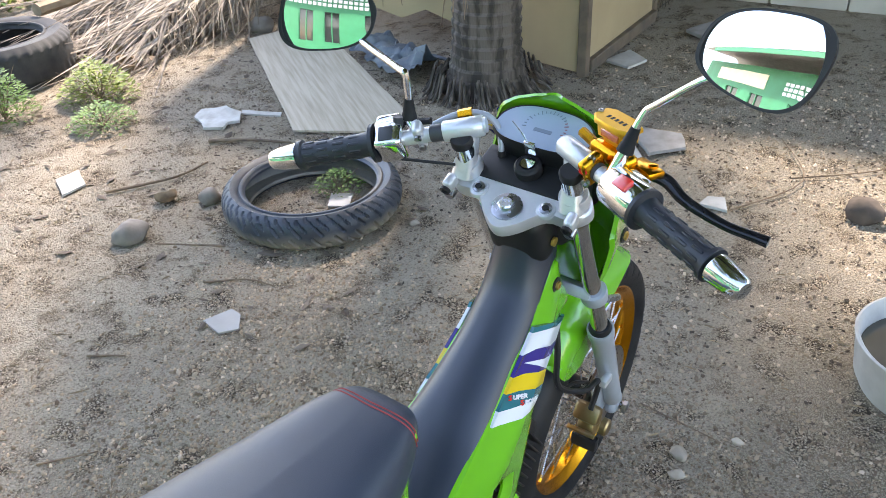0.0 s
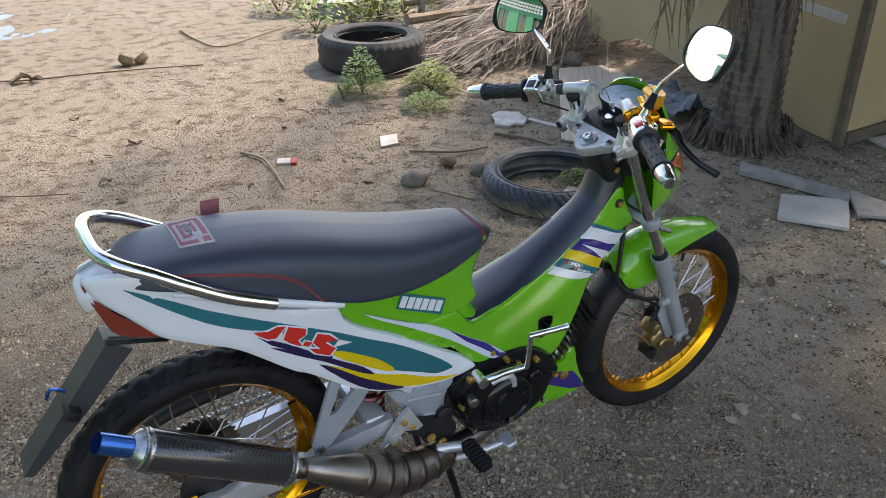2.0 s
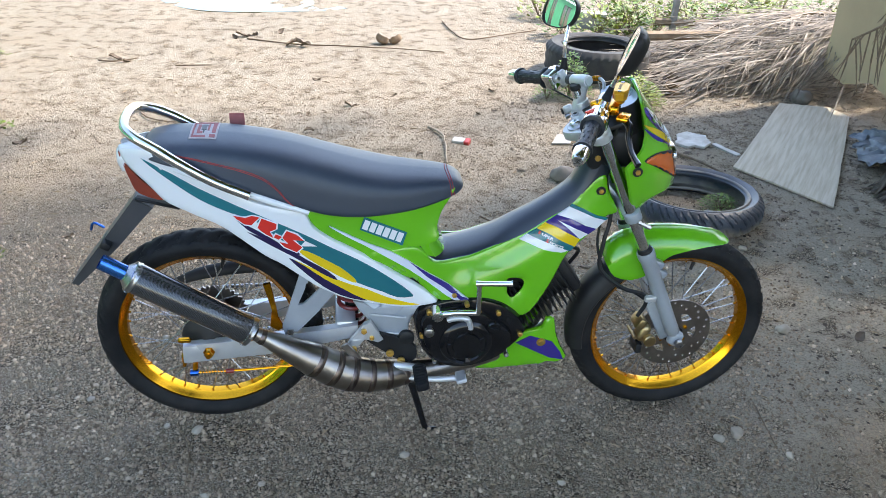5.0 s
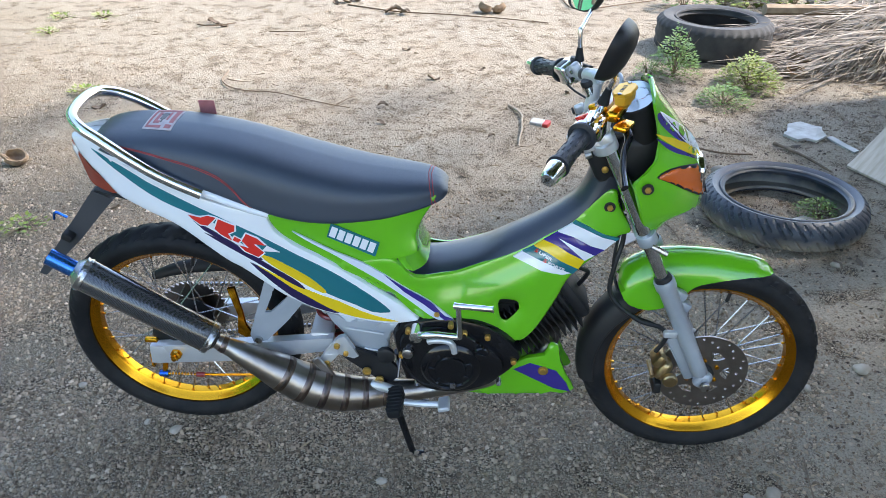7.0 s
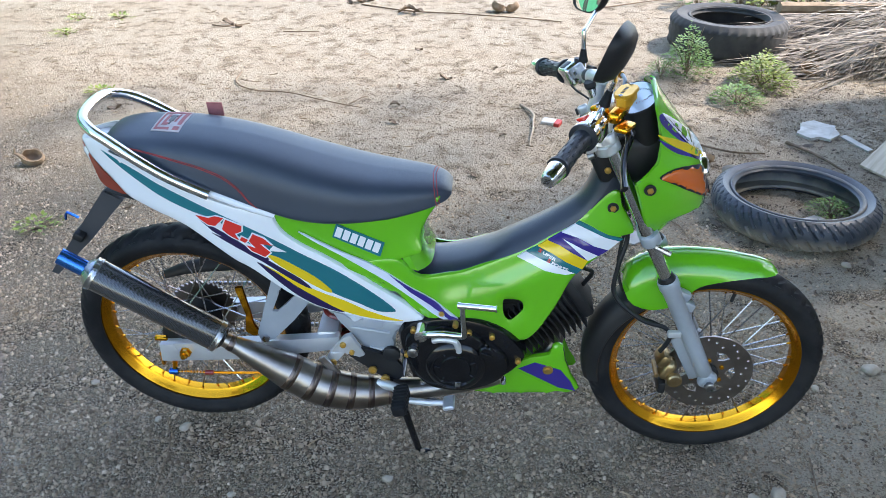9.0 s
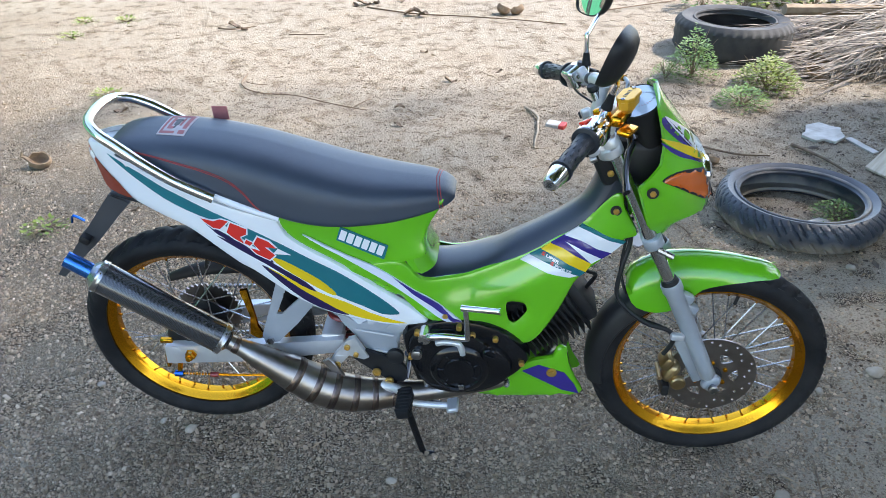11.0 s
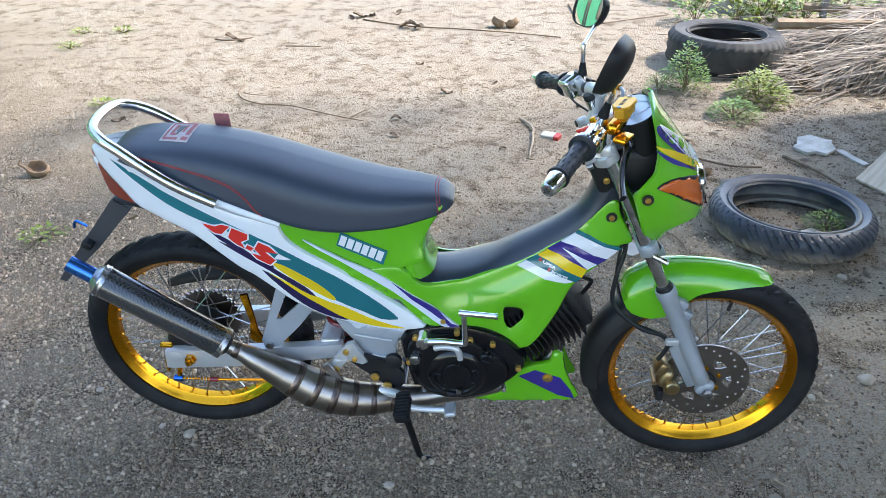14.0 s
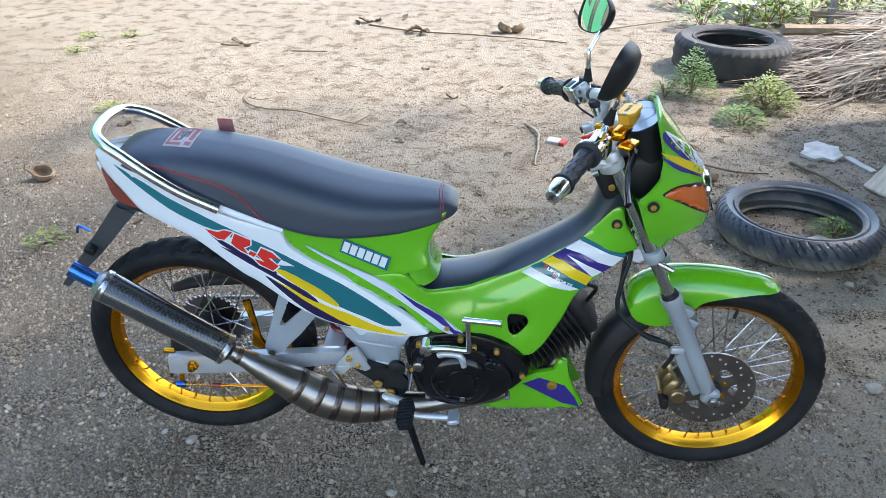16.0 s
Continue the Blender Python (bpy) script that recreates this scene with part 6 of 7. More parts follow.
litter("bark_chips", 500, 1.2, 3.6, .8, 3.0, .045, mat("bark_chip", (.20, .15, .11), (.13, .10, .075), 20, .9, island=.4), "brown bark chips on sand", 9, .22)

# stones that can be told apart
ROCK = mat("grey_rock", (.27, .235, .20), (.19, .165, .14), 18, .9, bump=.5, bscale=120, obj_random=.25)
PALE = mat("pale_pebble", (.42, .36, .29), (.32, .27, .21), 30, .7, bump=.2, bscale=200, obj_random=.2)


def stone(name, x, y, size, material, label, seed, flat=.6, cat="stone", group=""):
    bm = bmesh.new()
    bmesh.ops.create_icosphere(bm, subdivisions=3, radius=1)
    for v in bm.verts:
        k = 1 + .28 * noise.noise(v.co * 1.3 + Vector((seed, 0, 0))) + .08 * noise.noise(v.co * 4 + Vector((0, seed, 0)))
        v.co = Vector((v.co.x * size[0] * k, v.co.y * size[1] * k, v.co.z * size[2] * k))
    ob = finish(bm, name, material)
    ob.matrix_world = pose(x, y, ground_z(x, y) + size[2] * .62, 0, 0, seed * 57 % 360)
    return tagged(ob, label, cat, group)


stone("rock", 1.387, 1.655, (.060, .048, .042), ROCK, "rounded grey-brown rock half sunk in sand", 3)
stone("rock", 1.44, 1.68, (.026, .022, .018), ROCK, "small dark rock beside a larger one", 5)
stone("rock", 1.70, 1.62, (.038, .032, .034), ROCK, "brown rock beside the worn tyre", 9)
stone("rock", 3.24, 2.87, (.07, .06, .05), ROCK, "grey rock beyond the plywood sheet", 12)
stone("rock", 2.65, -.32, (.060, .05, .045), mat("dark_rock", (.12, .09, .07), (.07, .055, .045), 20, .95, bump=.5, bscale=100), "dark rock with dry roots", 14)
for i, (x, y, s) in enumerate(((1.387, -.184, .022), (1.33, -.20, .018), (.482, -.20, .014), (-.048, -.056, .016), (-.13, -.03, .010), (1.25, .02, .010), (.30, -.42, .010), (1.60, .22, .012), (.86, -.33, .010), (-.35, .10, .012), (1.02, .62, .014), (.0, -.30, .011), (.13, -.27, .010), (1.49, -.28, .013), (1.92, 0.9, .017), (1.78, 0.31, .026), (-.2, .4, .012), (.72, .66, .012))):
    stone("pebble", x, y, (s, s * .75, s * .55), PALE, "smooth pale pebble lying on gravel", i + 20, group="pebbles")


# tyres lying on the ground
def yard_tyre(x, y, R, r_in, half_h, label, material, tread, tilt=(0, 0), wall=.5):
    bm = bmesh.new()
    seg, prof = 160, []
    for r, h in ((r_in, -.62), (r_in + .012, -.80), (r_in + (R - r_in) * .3, -.97), (R - (R - r_in) * .3, -.98), (R - .012, -.78), (R, -.6), (R, -.3), (R, 0), (R, .3), (R, .6), (R - .012, .78), (R - (R - r_in) * .3, .98), (r_in + (R - r_in) * .3, .97), (r_in + .012, .80), (r_in, .62), (r_in + .008, .55), (R - .022, .5), (R - .018, 0), (R - .022, -.5), (r_in + .008, -.55)):
        prof.append((r, h * half_h))
    rings = []
    for k in range(seg):
        a = 2 * math.pi * k / seg
        ring = []
        for i, (r, h) in enumerate(prof):
            rr = r
            if 4 <= i <= 10:
                if tread == "blocks":
                    rr -= .007 if (k % 4 == 0 and abs(h) > half_h * .35) else 0
                    rr -= .008 if i in (6, 8) else 0
                else:
                    ph = (k / seg * 26 + (h / half_h) * .8 * (1 if (k // 6) % 2 else 1)) % 1
                    rr -= .007 if ph < .18 else 0
                    rr += .006 * (1 - (h / half_h) ** 2)
            ring.append(bm.verts.new((rr * math.cos(a), rr * math.sin(a), h)))
        rings.append(ring)
    m = len(prof)
    for k in range(seg):
        a, b = rings[k], rings[(k + 1) % seg]
        for i in range(m):
            bm.faces.new((a[i], b[i], b[(i + 1) % m], a[(i + 1) % m]))
    ob = finish(bm, "tyre", material)
    for k in (-1, 1):
        part("bead", lathe(bmesh.new(), [(r_in + .004, k * half_h * .84), (r_in + .010, k * half_h * .93), (r_in + .018, k * half_h * .93), (r_in + .022, k * half_h * .86)], 96, None, True), material, ob)
    ob.matrix_world = pose(x, y, half_h + ground_z(x, y) - .004, tilt[0], tilt[1], 0)
    return tagged(ob, label, "tyre")


def dusty_rubber():
    """Blue-grey rubber with sand caked on its lower half."""
    m = mat("dusty_worn_rubber", (.024, .032, .046), (.050, .061, .080), 7, .45, bump=.3, bscale=220)
    nd, ln = m.node_tree.nodes, m.node_tree.links.new
    b = nd["Principled BSDF"]
    old = b.inputs["Base Color"].links[0].from_socket
    tc = nd.new("ShaderNodeTexCoord")
    xyz = nd.new("ShaderNodeSeparateXYZ")
    ln(tc.outputs["Object"], xyz.inputs[0])
    nz = nd.new("ShaderNodeTexNoise")
    nz.inputs["Scale"].default_value, nz.inputs["Detail"].default_value = 9, 8
    ln(tc.outputs["Object"], nz.inputs["Vector"])
    ma = nd.new("ShaderNodeMath")
    ma.operation = "MULTIPLY_ADD"
    ma.inputs[1].default_value = .10
    ln(nz.outputs[0], ma.inputs[0])
    ln(xyz.outputs[2], ma.inputs[2])
    mr = nd.new("ShaderNodeMapRange")
    mr.inputs[1].default_value, mr.inputs[2].default_value = .052, .010
    mr.inputs[3].default_value, mr.inputs[4].default_value = 0, .85
    ln(ma.outputs[0], mr.inputs[0])
    mx = nd.new("ShaderNodeMix")
    mx.data_type = "RGBA"
    mx.inputs[7].default_value = (.30, .26, .20, 1)
    ln(mr.outputs[0], mx.inputs[0])
    ln(old, mx.inputs[6])
    ln(mx.outputs[2], b.inputs["Base Color"])
    return m


def moto_tyre(x, y, R, r_in, half_h, label):
    """A round-shouldered tyre with slanting curved sipes and a raised bead."""
    bm = bmesh.new()
    seg = 432
    prof = [(r_in, -.45, 0), (r_in - .003, -.60, 0), (r_in + .006, -.72, 0), (r_in + .016, -.78, 0), (r_in + .019, -.74, 0), (r_in + .030, -.86, 0)]
    for k in range(23):
        u = -1 + 2 * k / 22
        prof.append((R - .034 * abs(u) ** 2.6, u * (1 - .06 * abs(u) ** 6), 1))
    prof += [(r_in + .030, .86, 0), (r_in + .019, .74, 0), (r_in + .016, .78, 0), (r_in + .006, .72, 0), (r_in - .003, .60, 0), (r_in, .45, 0), (R - .03, .5, 0), (R - .022, 0, 0), (R - .03, -.5, 0)]
    rings = []
    for k in range(seg):
        a = 2 * math.pi * k / seg
        ring = []
        for r, h, tread in prof:
            if tread and .06 < abs(h) < .93:
                ph = (k / seg * 27 + .85 * math.copysign(abs(h) ** 1.35, h) + (.5 if h < 0 else 0)) % 1
                if ph < .12 or (.47 < ph < .58 and .30 < abs(h) < .84):
                    r -= .007
            ring.append(bm.verts.new((r * math.cos(a), r * math.sin(a), h * half_h)))
        rings.append(ring)
    m = len(prof)
    for k in range(seg):
        a, b = rings[k], rings[(k + 1) % seg]
        for i in range(m):
            bm.faces.new((a[i], b[i], b[(i + 1) % m], a[(i + 1) % m]))
    ob = finish(bm, "tyre", dusty_rubber(), angle=28)
    for k in (-1, 1):
        part("bead", lathe(bmesh.new(), [(r_in + .004, k * half_h * .76), (r_in + .010, k * half_h * .84), (r_in + .016, k * half_h * .84), (r_in + .019, k * half_h * .76)], 96, None, True), OLDRUBBER, ob)
    ob.matrix_world = pose(x, y, half_h + ground_z(x, y) - .004, 0, 0, 0)
    return tagged(ob, label, "tyre")


moto_tyre(1.845, 1.265, .302, .222, .062, "worn blue-grey motorcycle tyre, dusty below, lying on sand")
yard_tyre(2.115, 3.55, .350, .225, .105, "old black car tyre lying on its side", mat("car_tyre", (.03, .031, .034), (.06, .058, .055), 9, .8, bump=.4, bscale=150), "blocks")

# wood
PLY = mat("weathered_plywood", (.56, .49, .38), (.40, .33, .235), 5, .85, bump=.6, bscale=22, lo=.36, hi=.72, detail=9, stretch=(53.6, 1.4, .09, 1))
GREYWOOD = mat("grey_weathered_wood", (.30, .29, .28), (.20, .19, .18), 14, .9, bump=.6, bscale=90)
DRYWOOD = mat("dry_wood", (.36, .27, .18), (.24, .17, .11), 14, .85, bump=.5, bscale=120)
TWIG = mat("dry_twig", (.24, .17, .11), (.14, .10, .07), 30, .9, bump=.4, bscale=200)
PALEPAINT = mat("pale_paint_flake", (.56, .55, .52), (.40, .38, .34), 12, .7, bump=.3, bscale=90)
STEELSHEET = mat("rusty_sheet", (.30, .29, .28), (.30, .17, .09), 9, .6, .3, bump=.3, bscale=90, lo=.5, hi=.75)
CONCRETE = mat("pale_concrete", (.50, .48, .45), (.38, .36, .33), 6, .9, bump=.5, bscale=70)


def slab(name, corners, thick, material, label, cat, wavy=0.0):
    """A flat piece from its corners (x, y, z), counter-clockwise from above, with slightly uneven edges."""
    bm = bmesh.new()
    C = [Vector(c) for c in corners]
    ring = []
    for a, b in zip(C, C[1:] + C[:1]):
        for k in range(5):
            p = a.lerp(b, k / 5)
            ring.append(p + Vector((noise.noise(p * 9), noise.noise(p * 9 + Vector((5, 0, 0))), 0)) * wavy)
    top = [bm.verts.new(p + Vector((0, 0, thick))) for p in ring]
    bot = [bm.verts.new(p) for p in ring]
    bm.faces.new(top)
    bm.faces.new(bot[::-1])
    for k in range(len(ring)):
        bm.faces.new((bot[k], bot[(k + 1) % len(ring)], top[(k + 1) % len(ring)], top[k]))
    return tagged(finish(bm, name, material, smooth=False), label, cat)


slab("plywood_sheet", [(2.28, 1.76, .006), (2.52, 1.26, .006), (3.36, 2.52, .012), (3.34, 2.70, .012), (3.06, 2.79, .012)], .009, PLY, "weathered plywood sheet lying on the ground", "plywood", .006)
slab("wood_board", [(2.78, 1.06, .010), (2.69, .99, .008), (2.83, .53, .012), (2.90, .58, .014)], .02, GREYWOOD, "grey weathered board lying on soil", "board", .004)
slab("wood_board", [(2.91, .60, .028), (2.74, .43, .012), (2.86, .33, .008), (2.96, .39, .010)], .012, GREYWOOD, "short grey split board", "board", .01)
slab("stone_slab", [(2.45, .58, .006), (2.61, .37, .006), (2.85, .55, .006), (2.65, .73, .006)], .014, CONCRETE, "flat grey stone slab on soil", "slab", .006)
slab("tile_shard", [(2.48, .15, .004), (2.48, .06, .004), (2.56, .09, .004), (2.54, .14, .004)], .01, PALEPAINT, "pale broken tile on soil", "tile", .004)
slab("paint_flake", [(3.61, .99, .004), (3.57, .86, .004), (3.69, .82, .008), (3.78, .94, .008)], .012, PALEPAINT, "white broken board piece near the crate", "board", .01)
slab("rubble_board", [(4.05, .60, .01), (4.25, .52, .01), (4.40, .70, .02), (4.15, .80, .02)], .015, GREYWOOD, "grey board piece by the wall", "board", .01)
slab("paint_flake", [(2.17, 2.22, .010), (2.15, 2.15, .004), (2.12, 2.11, .004), (2.16, 2.05, .004), (2.21, 2.06, .006), (2.25, 2.03, .004), (2.30, 2.08, .012), (2.30, 2.13, .020), (2.32, 2.18, .016), (2.27, 2.21, .018), (2.24, 2.26, .012)], .012, mat("chipped_plaster", (.62, .60, .56), (.44, .41, .36), 18, .8, bump=.8, bscale=60), "white broken plaster piece on sand", "shard", .016)
slab("paint_flake", [(2.31, 2.09, .004), (2.37, 1.92, .004), (2.40, 1.94, .004), (2.34, 2.11, .004)], .008, PALEPAINT, "narrow white sliver on sand", "shard", .006)
slab("paint_flake", [(1.51, 2.25, .004), (1.45, 2.12, .004), (1.55, 2.12, .004), (1.61, 2.24, .006)], .008, PALEPAINT, "pale flake on sunlit sand", "shard", .01)
slab("tile_shard", [(1.19, 1.10, .004), (1.17, 1.02, .004), (1.215, .985, .004), (1.265, 1.03, .004), (1.27, 1.07, .004)], .006, CONCRETE, "small grey tile shard on sand", "tile", .003)
slab("tile_shard", [(1.86, 1.22, .008), (1.90, 1.16, .004), (1.98, 1.20, .006), (1.94, 1.27, .006)], .006, PALEPAINT, "pale shard inside the worn tyre", "tile", .004)
def crumpled_sheet(corners, height, material, label, seed):
    """A crumpled cloth: a fine grid between four corners, folded by noise."""
    bm = bmesh.new()
    a, b, c, d = (Vector(p) for p in corners)
    grid = []
    for i in range(37):
        row = []
        for j in range(37):
            u, v = i / 36, j / 36
            p = a.lerp(b, u).lerp(d.lerp(c, u), v)
            n3 = Vector((p.x * 7, p.y * 7, seed))
            p += Vector((noise.noise(n3 * 1.5), noise.noise(n3 * 1.5 + Vector((7, 0, 0))), 0)) * .05
            p.z += height * (.35 + abs(noise.noise(n3)) + .45 * abs(noise.noise(n3 * 2.7))) * math.sin(math.pi * min(max(u, .06), .94)) ** .5
            row.append(bm.verts.new(p))
        grid.append(row)
    for r0, r1 in zip(grid, grid[1:]):
        for j in range(36):
            bm.faces.new((r0[j], r0[j + 1], r1[j + 1], r1[j]))
    ext = bmesh.ops.extrude_face_region(bm, geom=bm.faces[:])
    bmesh.ops.translate(bm, vec=(0, 0, -.002), verts=[v for v in ext["geom"] if isinstance(v, bmesh.types.BMVert)])
    return tagged(finish(bm, "tarpaulin", material, angle=25), label, "tarpaulin")


crumpled_sheet([(2.92, 1.66, .01), (3.26, 1.66, .01), (3.36, 2.12, .02), (3.12, 2.16, .01)], .10, mat("faded_blue_tarp", (.075, .10, .135), (.16, .19, .21), 14, .55, bump=.5, bscale=40), "crumpled faded blue-grey tarpaulin by the crate", 3)
# cigarette packet
pk = new("cigarette_packet")
tagged(pk, "crumpled white and red cigarette packet on sand", "packet")
pk.matrix_world = pose(.980, 2.150, .012, 6, 0, -22)
part("packet_body", box(bmesh.new(), (.062, .052, .022), Matrix.Translation((-.012, 0, 0)), .003, 1), PALEPAINT, pk)
part("packet_lid", box(bmesh.new(), (.028, .053, .023), Matrix.Translation((.034, 0, 0)), .003, 1), mat("packet_red", (.5, .05, .04), None, 20, .5), pk, "red packet lid")


def stick(name, pts, r, material, label, cat="stick", taper=.5):
    P = spline([(x, y, z + ground_z(x, y)) for x, y, z in pts], 5)
    P = [p + Vector((noise.noise(p * 14), noise.noise(p * 14 + Vector((9, 0, 0))), 0)) * r * .7 for p in P]
    k = len(P)
    ob = finish(tube(bmesh.new(), P, [r * (1 - taper * i / k) for i in range(k)], 7), name, material)
    return tagged(ob, label, cat)


stick("stick", [(.84, 2.38, .006), (.89, 2.26, .014), (.895, 2.12, .012), (.87, 1.88, .006)], .0075, mat("bleached_stick", (.40, .34, .26), (.28, .22, .16), 30, .9, bump=.4, bscale=200), "pale bent stick lying on sand")
for pts, r in (([(-.70, 2.82, .008), (-.68, 2.62, .010), (-.55, 2.48, .014), (-.35, 2.46, .012), (-.16, 2.35, .014), (.05, 2.28, .008)], .0045),
               ([(-.66, 2.66, .010), (-.60, 2.58, .03), (-.52, 2.60, .02)], .003), ([(-.02, 2.32, .012), (.04, 2.38, .03), (.06, 2.44, .012)], .003),
               ([(1.55, 2.0, .01), (1.75, 1.88, .012), (1.90, 1.85, .01)], .006),
               ([(2.04, 1.99, .01), (2.12, 1.84, .015), (2.19, 1.69, .01)], .008),
               ([(-.27, 4.42, .008), (.09, 4.24, .010), (.45, 4.20, .010), (.80, 4.12, .010), (1.14, 4.05, .008)], .006),
               ([(1.27, 5.10, .01), (1.30, 4.75, .012), (1.38, 4.45, .012), (1.70, 4.62, .012), (2.0, 4.82, .01)], .007),
               ([(-.66, 3.64, .008), (-.43, 3.65, .008)], .005), ([(-1.16, 3.75, .01), (-1.05, 3.70, .014), (-.92, 3.80, .01)], .006),
               ([(2.81, -.06, .01), (3.0, -.3, .012), (3.2, -.4, .01)], .003),
               ([(2.5, .05, .01), (2.8, -.1, .014), (3.1, .05, .012)], .003), ([(1.47, 1.3, .04), (1.40, 1.55, .01)], .004),
               ([(.93, 1.26, .004), (.98, 1.17, .006)], .004), ([(1.33, 1.24, .005), (1.40, 1.14, .008), (1.42, 1.05, .005)], .0035), ([(.62, 1.02, .004), (.72, .93, .006)], .003),
               ([(-.85, .25, .004), (-.72, .12, .005)], .003), ([(-.11, -.02, .004), (-.06, -.14, .012), (-.05, -.28, .004)], .0022), ([(1.50, -.05, .003), (1.47, -.25, .004)], .0025)):
    stick("stick", pts, r, TWIG, "dry brown stick lying on sand")
stick("wood_pole", [(2.42, 3.62, .235), (3.1, 3.75, .22), (4.1, 4.1, .20)], .035, DRYWOOD, "long dry pole resting on the old tyre", "pole", .2)
stick("wood_pole", [(2.9, 4.6, .14), (3.6, 4.4, .16), (4.4, 4.5, .18)], .03, DRYWOOD, "bare wooden pole behind the palm litter", "pole", .2)
post = slab("wood_post", [(3.02, 4.52, 0), (3.06, 4.52, 0), (3.06, 4.56, 0), (3.02, 4.56, 0)], .9, GREYWOOD, "grey wooden post standing in weeds", "post")
slab("concrete_block", [(2.35, 5.00, 0), (2.62, 4.92, 0), (2.66, 5.06, 0), (2.40, 5.14, 0)], .12, CONCRETE, "grey concrete block in the weeds", "block", .004)

# coconut husks
HUSK = mat("coconut_husk", (.30, .21, .13), (.18, .12, .075), 30, .9, bump=.7, bscale=150)


def husk(x, y, s, rz, label):
    bm = bmesh.new()
    lathe(bm, [(.001, 0), (.5, .06), (.9, .32), (1.0, .62), (.92, .95), (.80, .93), (.86, .62), (.75, .36), (.42, .14), (.001, .10)], 22)
    for v in bm.verts:
        k = 1 + .16 * noise.noise(v.co * 2.2 + Vector((x, y, 0)))
        v.co = Vector((v.co.x * s * k, v.co.y * s * .8 * k, v.co.z * s * k))
    ob = finish(bm, "coconut_husk", HUSK)
    ob.matrix_world = pose(x, y, ground_z(x, y) + s * .12, 28, 10, rz)
    return tagged(ob, label, "coconut husk")


split = husk(-1.245, 1.52, .048, 20, "split brown coconut husk with a torn strip")
tube_part("torn_strip", [Vector((-.030, -.012, .030)), Vector((-.052, -.004, .046)), Vector((-.068, .006, .044)), Vector((-.066, .016, .066))], [.011, .007, .008, .002], HUSK, split, "", 8)
husk(.70, 4.30, .060, 100, "open coconut husk on sunlit sand")
husk(.83, 4.31, .055, 220, "half coconut husk standing on edge")
husk(2.53, 3.25, .08, 60, "broken brown husk beside the tyre")
husk(2.45, 3.05, .06, 0, "small round husk against the tyre")
husk(1.62, 1.75, .04, 140, "dark shell fragment on sand")


DRYSCRAP = mat("dry_brown_leaf", (.20, .145, .10), (.10, .075, .055), 25, .9, bump=.4, bscale=150, obj_random=.3)


def dry_leaf(x, y, size, rz, seed, label="curled dry brown leaf on sand"):
    """A curled leaf blade with a midrib fold."""
    r = random.Random(seed)
    bm = bmesh.new()
    rows = []
    for k in range(9):
        t = k / 8
        w = size * .30 * math.sin(math.pi * min(t * 1.05 + .04, 1)) ** .8
        h = size * (.10 + .16 * math.sin(t * 3.4 + seed))
        rows.append([bm.verts.new((size * (t - .5), w * u + size * .05 * math.sin(5 * t + seed), max(.003, h + size * .22 * abs(u) ** 1.5 * r.uniform(.4, 1.1)))) for u in (-1, -.5, 0, .5, 1)])
    for a, b in zip(rows, rows[1:]):
        for j in range(4):
            bm.faces.new((a[j], a[j + 1], b[j + 1], b[j]))
    ext = bmesh.ops.extrude_face_region(bm, geom=bm.faces[:])
    bmesh.ops.translate(bm, vec=(0, 0, -.0015), verts=[v for v in ext["geom"] if isinstance(v, bmesh.types.BMVert)])
    ob = finish(bm, "dry_leaf", DRYSCRAP)
    ob.matrix_world = pose(x, y, ground_z(x, y) - .001, 0, 0, rz)
    return tagged(ob, label, "dry leaf", "dry leaves")


for i, (x, y, size, rz) in enumerate(((.21, 2.34, .07, 10), (.23, 2.09, .065, -20), (.44, 2.80, .09, 5), (.24, 3.35, .07, -15), (.70, 3.0, .06, 20), (.20, 2.62, .05, 80), (.75, 1.98, .05, 30), (.63, 1.53, .05, -40), (-.30, 4.50, .14, 15), (-.22, 4.56, .12, 70), (-.36, 4.46, .10, 120), (-.03, 4.62, .10, 60), (.08, 4.22, .16, 5), (.16, 4.20, .12, 150), (-1.05, 3.78, .13, 0), (-.98, 3.74, .09, 60), (-1.17, 2.19, .09, 20), (-.68, 1.14, .06, 10), (1.66, .35, .05, 40), (2.62, 3.02, .10, 30), (1.15, 2.62, .06, 100), (1.32, 3.1, .07, 15), (-.42, .36, .05, 70), (2.02, .25, .07, 30), (2.2, .62, .06, 120), (1.42, .78, .05, 60))):
    dry_leaf(x, y, size * .75, rz, i)

# weeds
LEAF = mat("weed_leaf", (.085, .17, .026), (.14, .23, .038), 20, .6, island=.4)
YLEAF = mat("yellow_weed_leaf", (.23, .26, .036), (.14, .21, .03), 20, .6, island=.4)


def leaf_cloud(bm, c, spread, height, count, size, r):
    for _ in range(count):
        a, q = r.uniform(0, 6.283), r.random() ** .6
        h = r.random()
        p = Vector(c) + Vector((math.cos(a) * q * spread * (1 - .35 * h), math.sin(a) * q * spread * (1 - .35 * h), h * height * (1.1 - .6 * q)))
        d = Vector((math.cos(a), math.sin(a), r.uniform(-.3, .8))).normalized()
        s = size * r.uniform(.6, 1.3)
        w = d.cross(Vector((r.uniform(-.3, .3), r.uniform(-.3, .3), 1))).normalized() * s * .33
        v = [bm.verts.new(q2) for q2 in (p, p + d * s * .45 + w, p + d * s, p + d * s * .45 - w)]
        bm.faces.new(v)


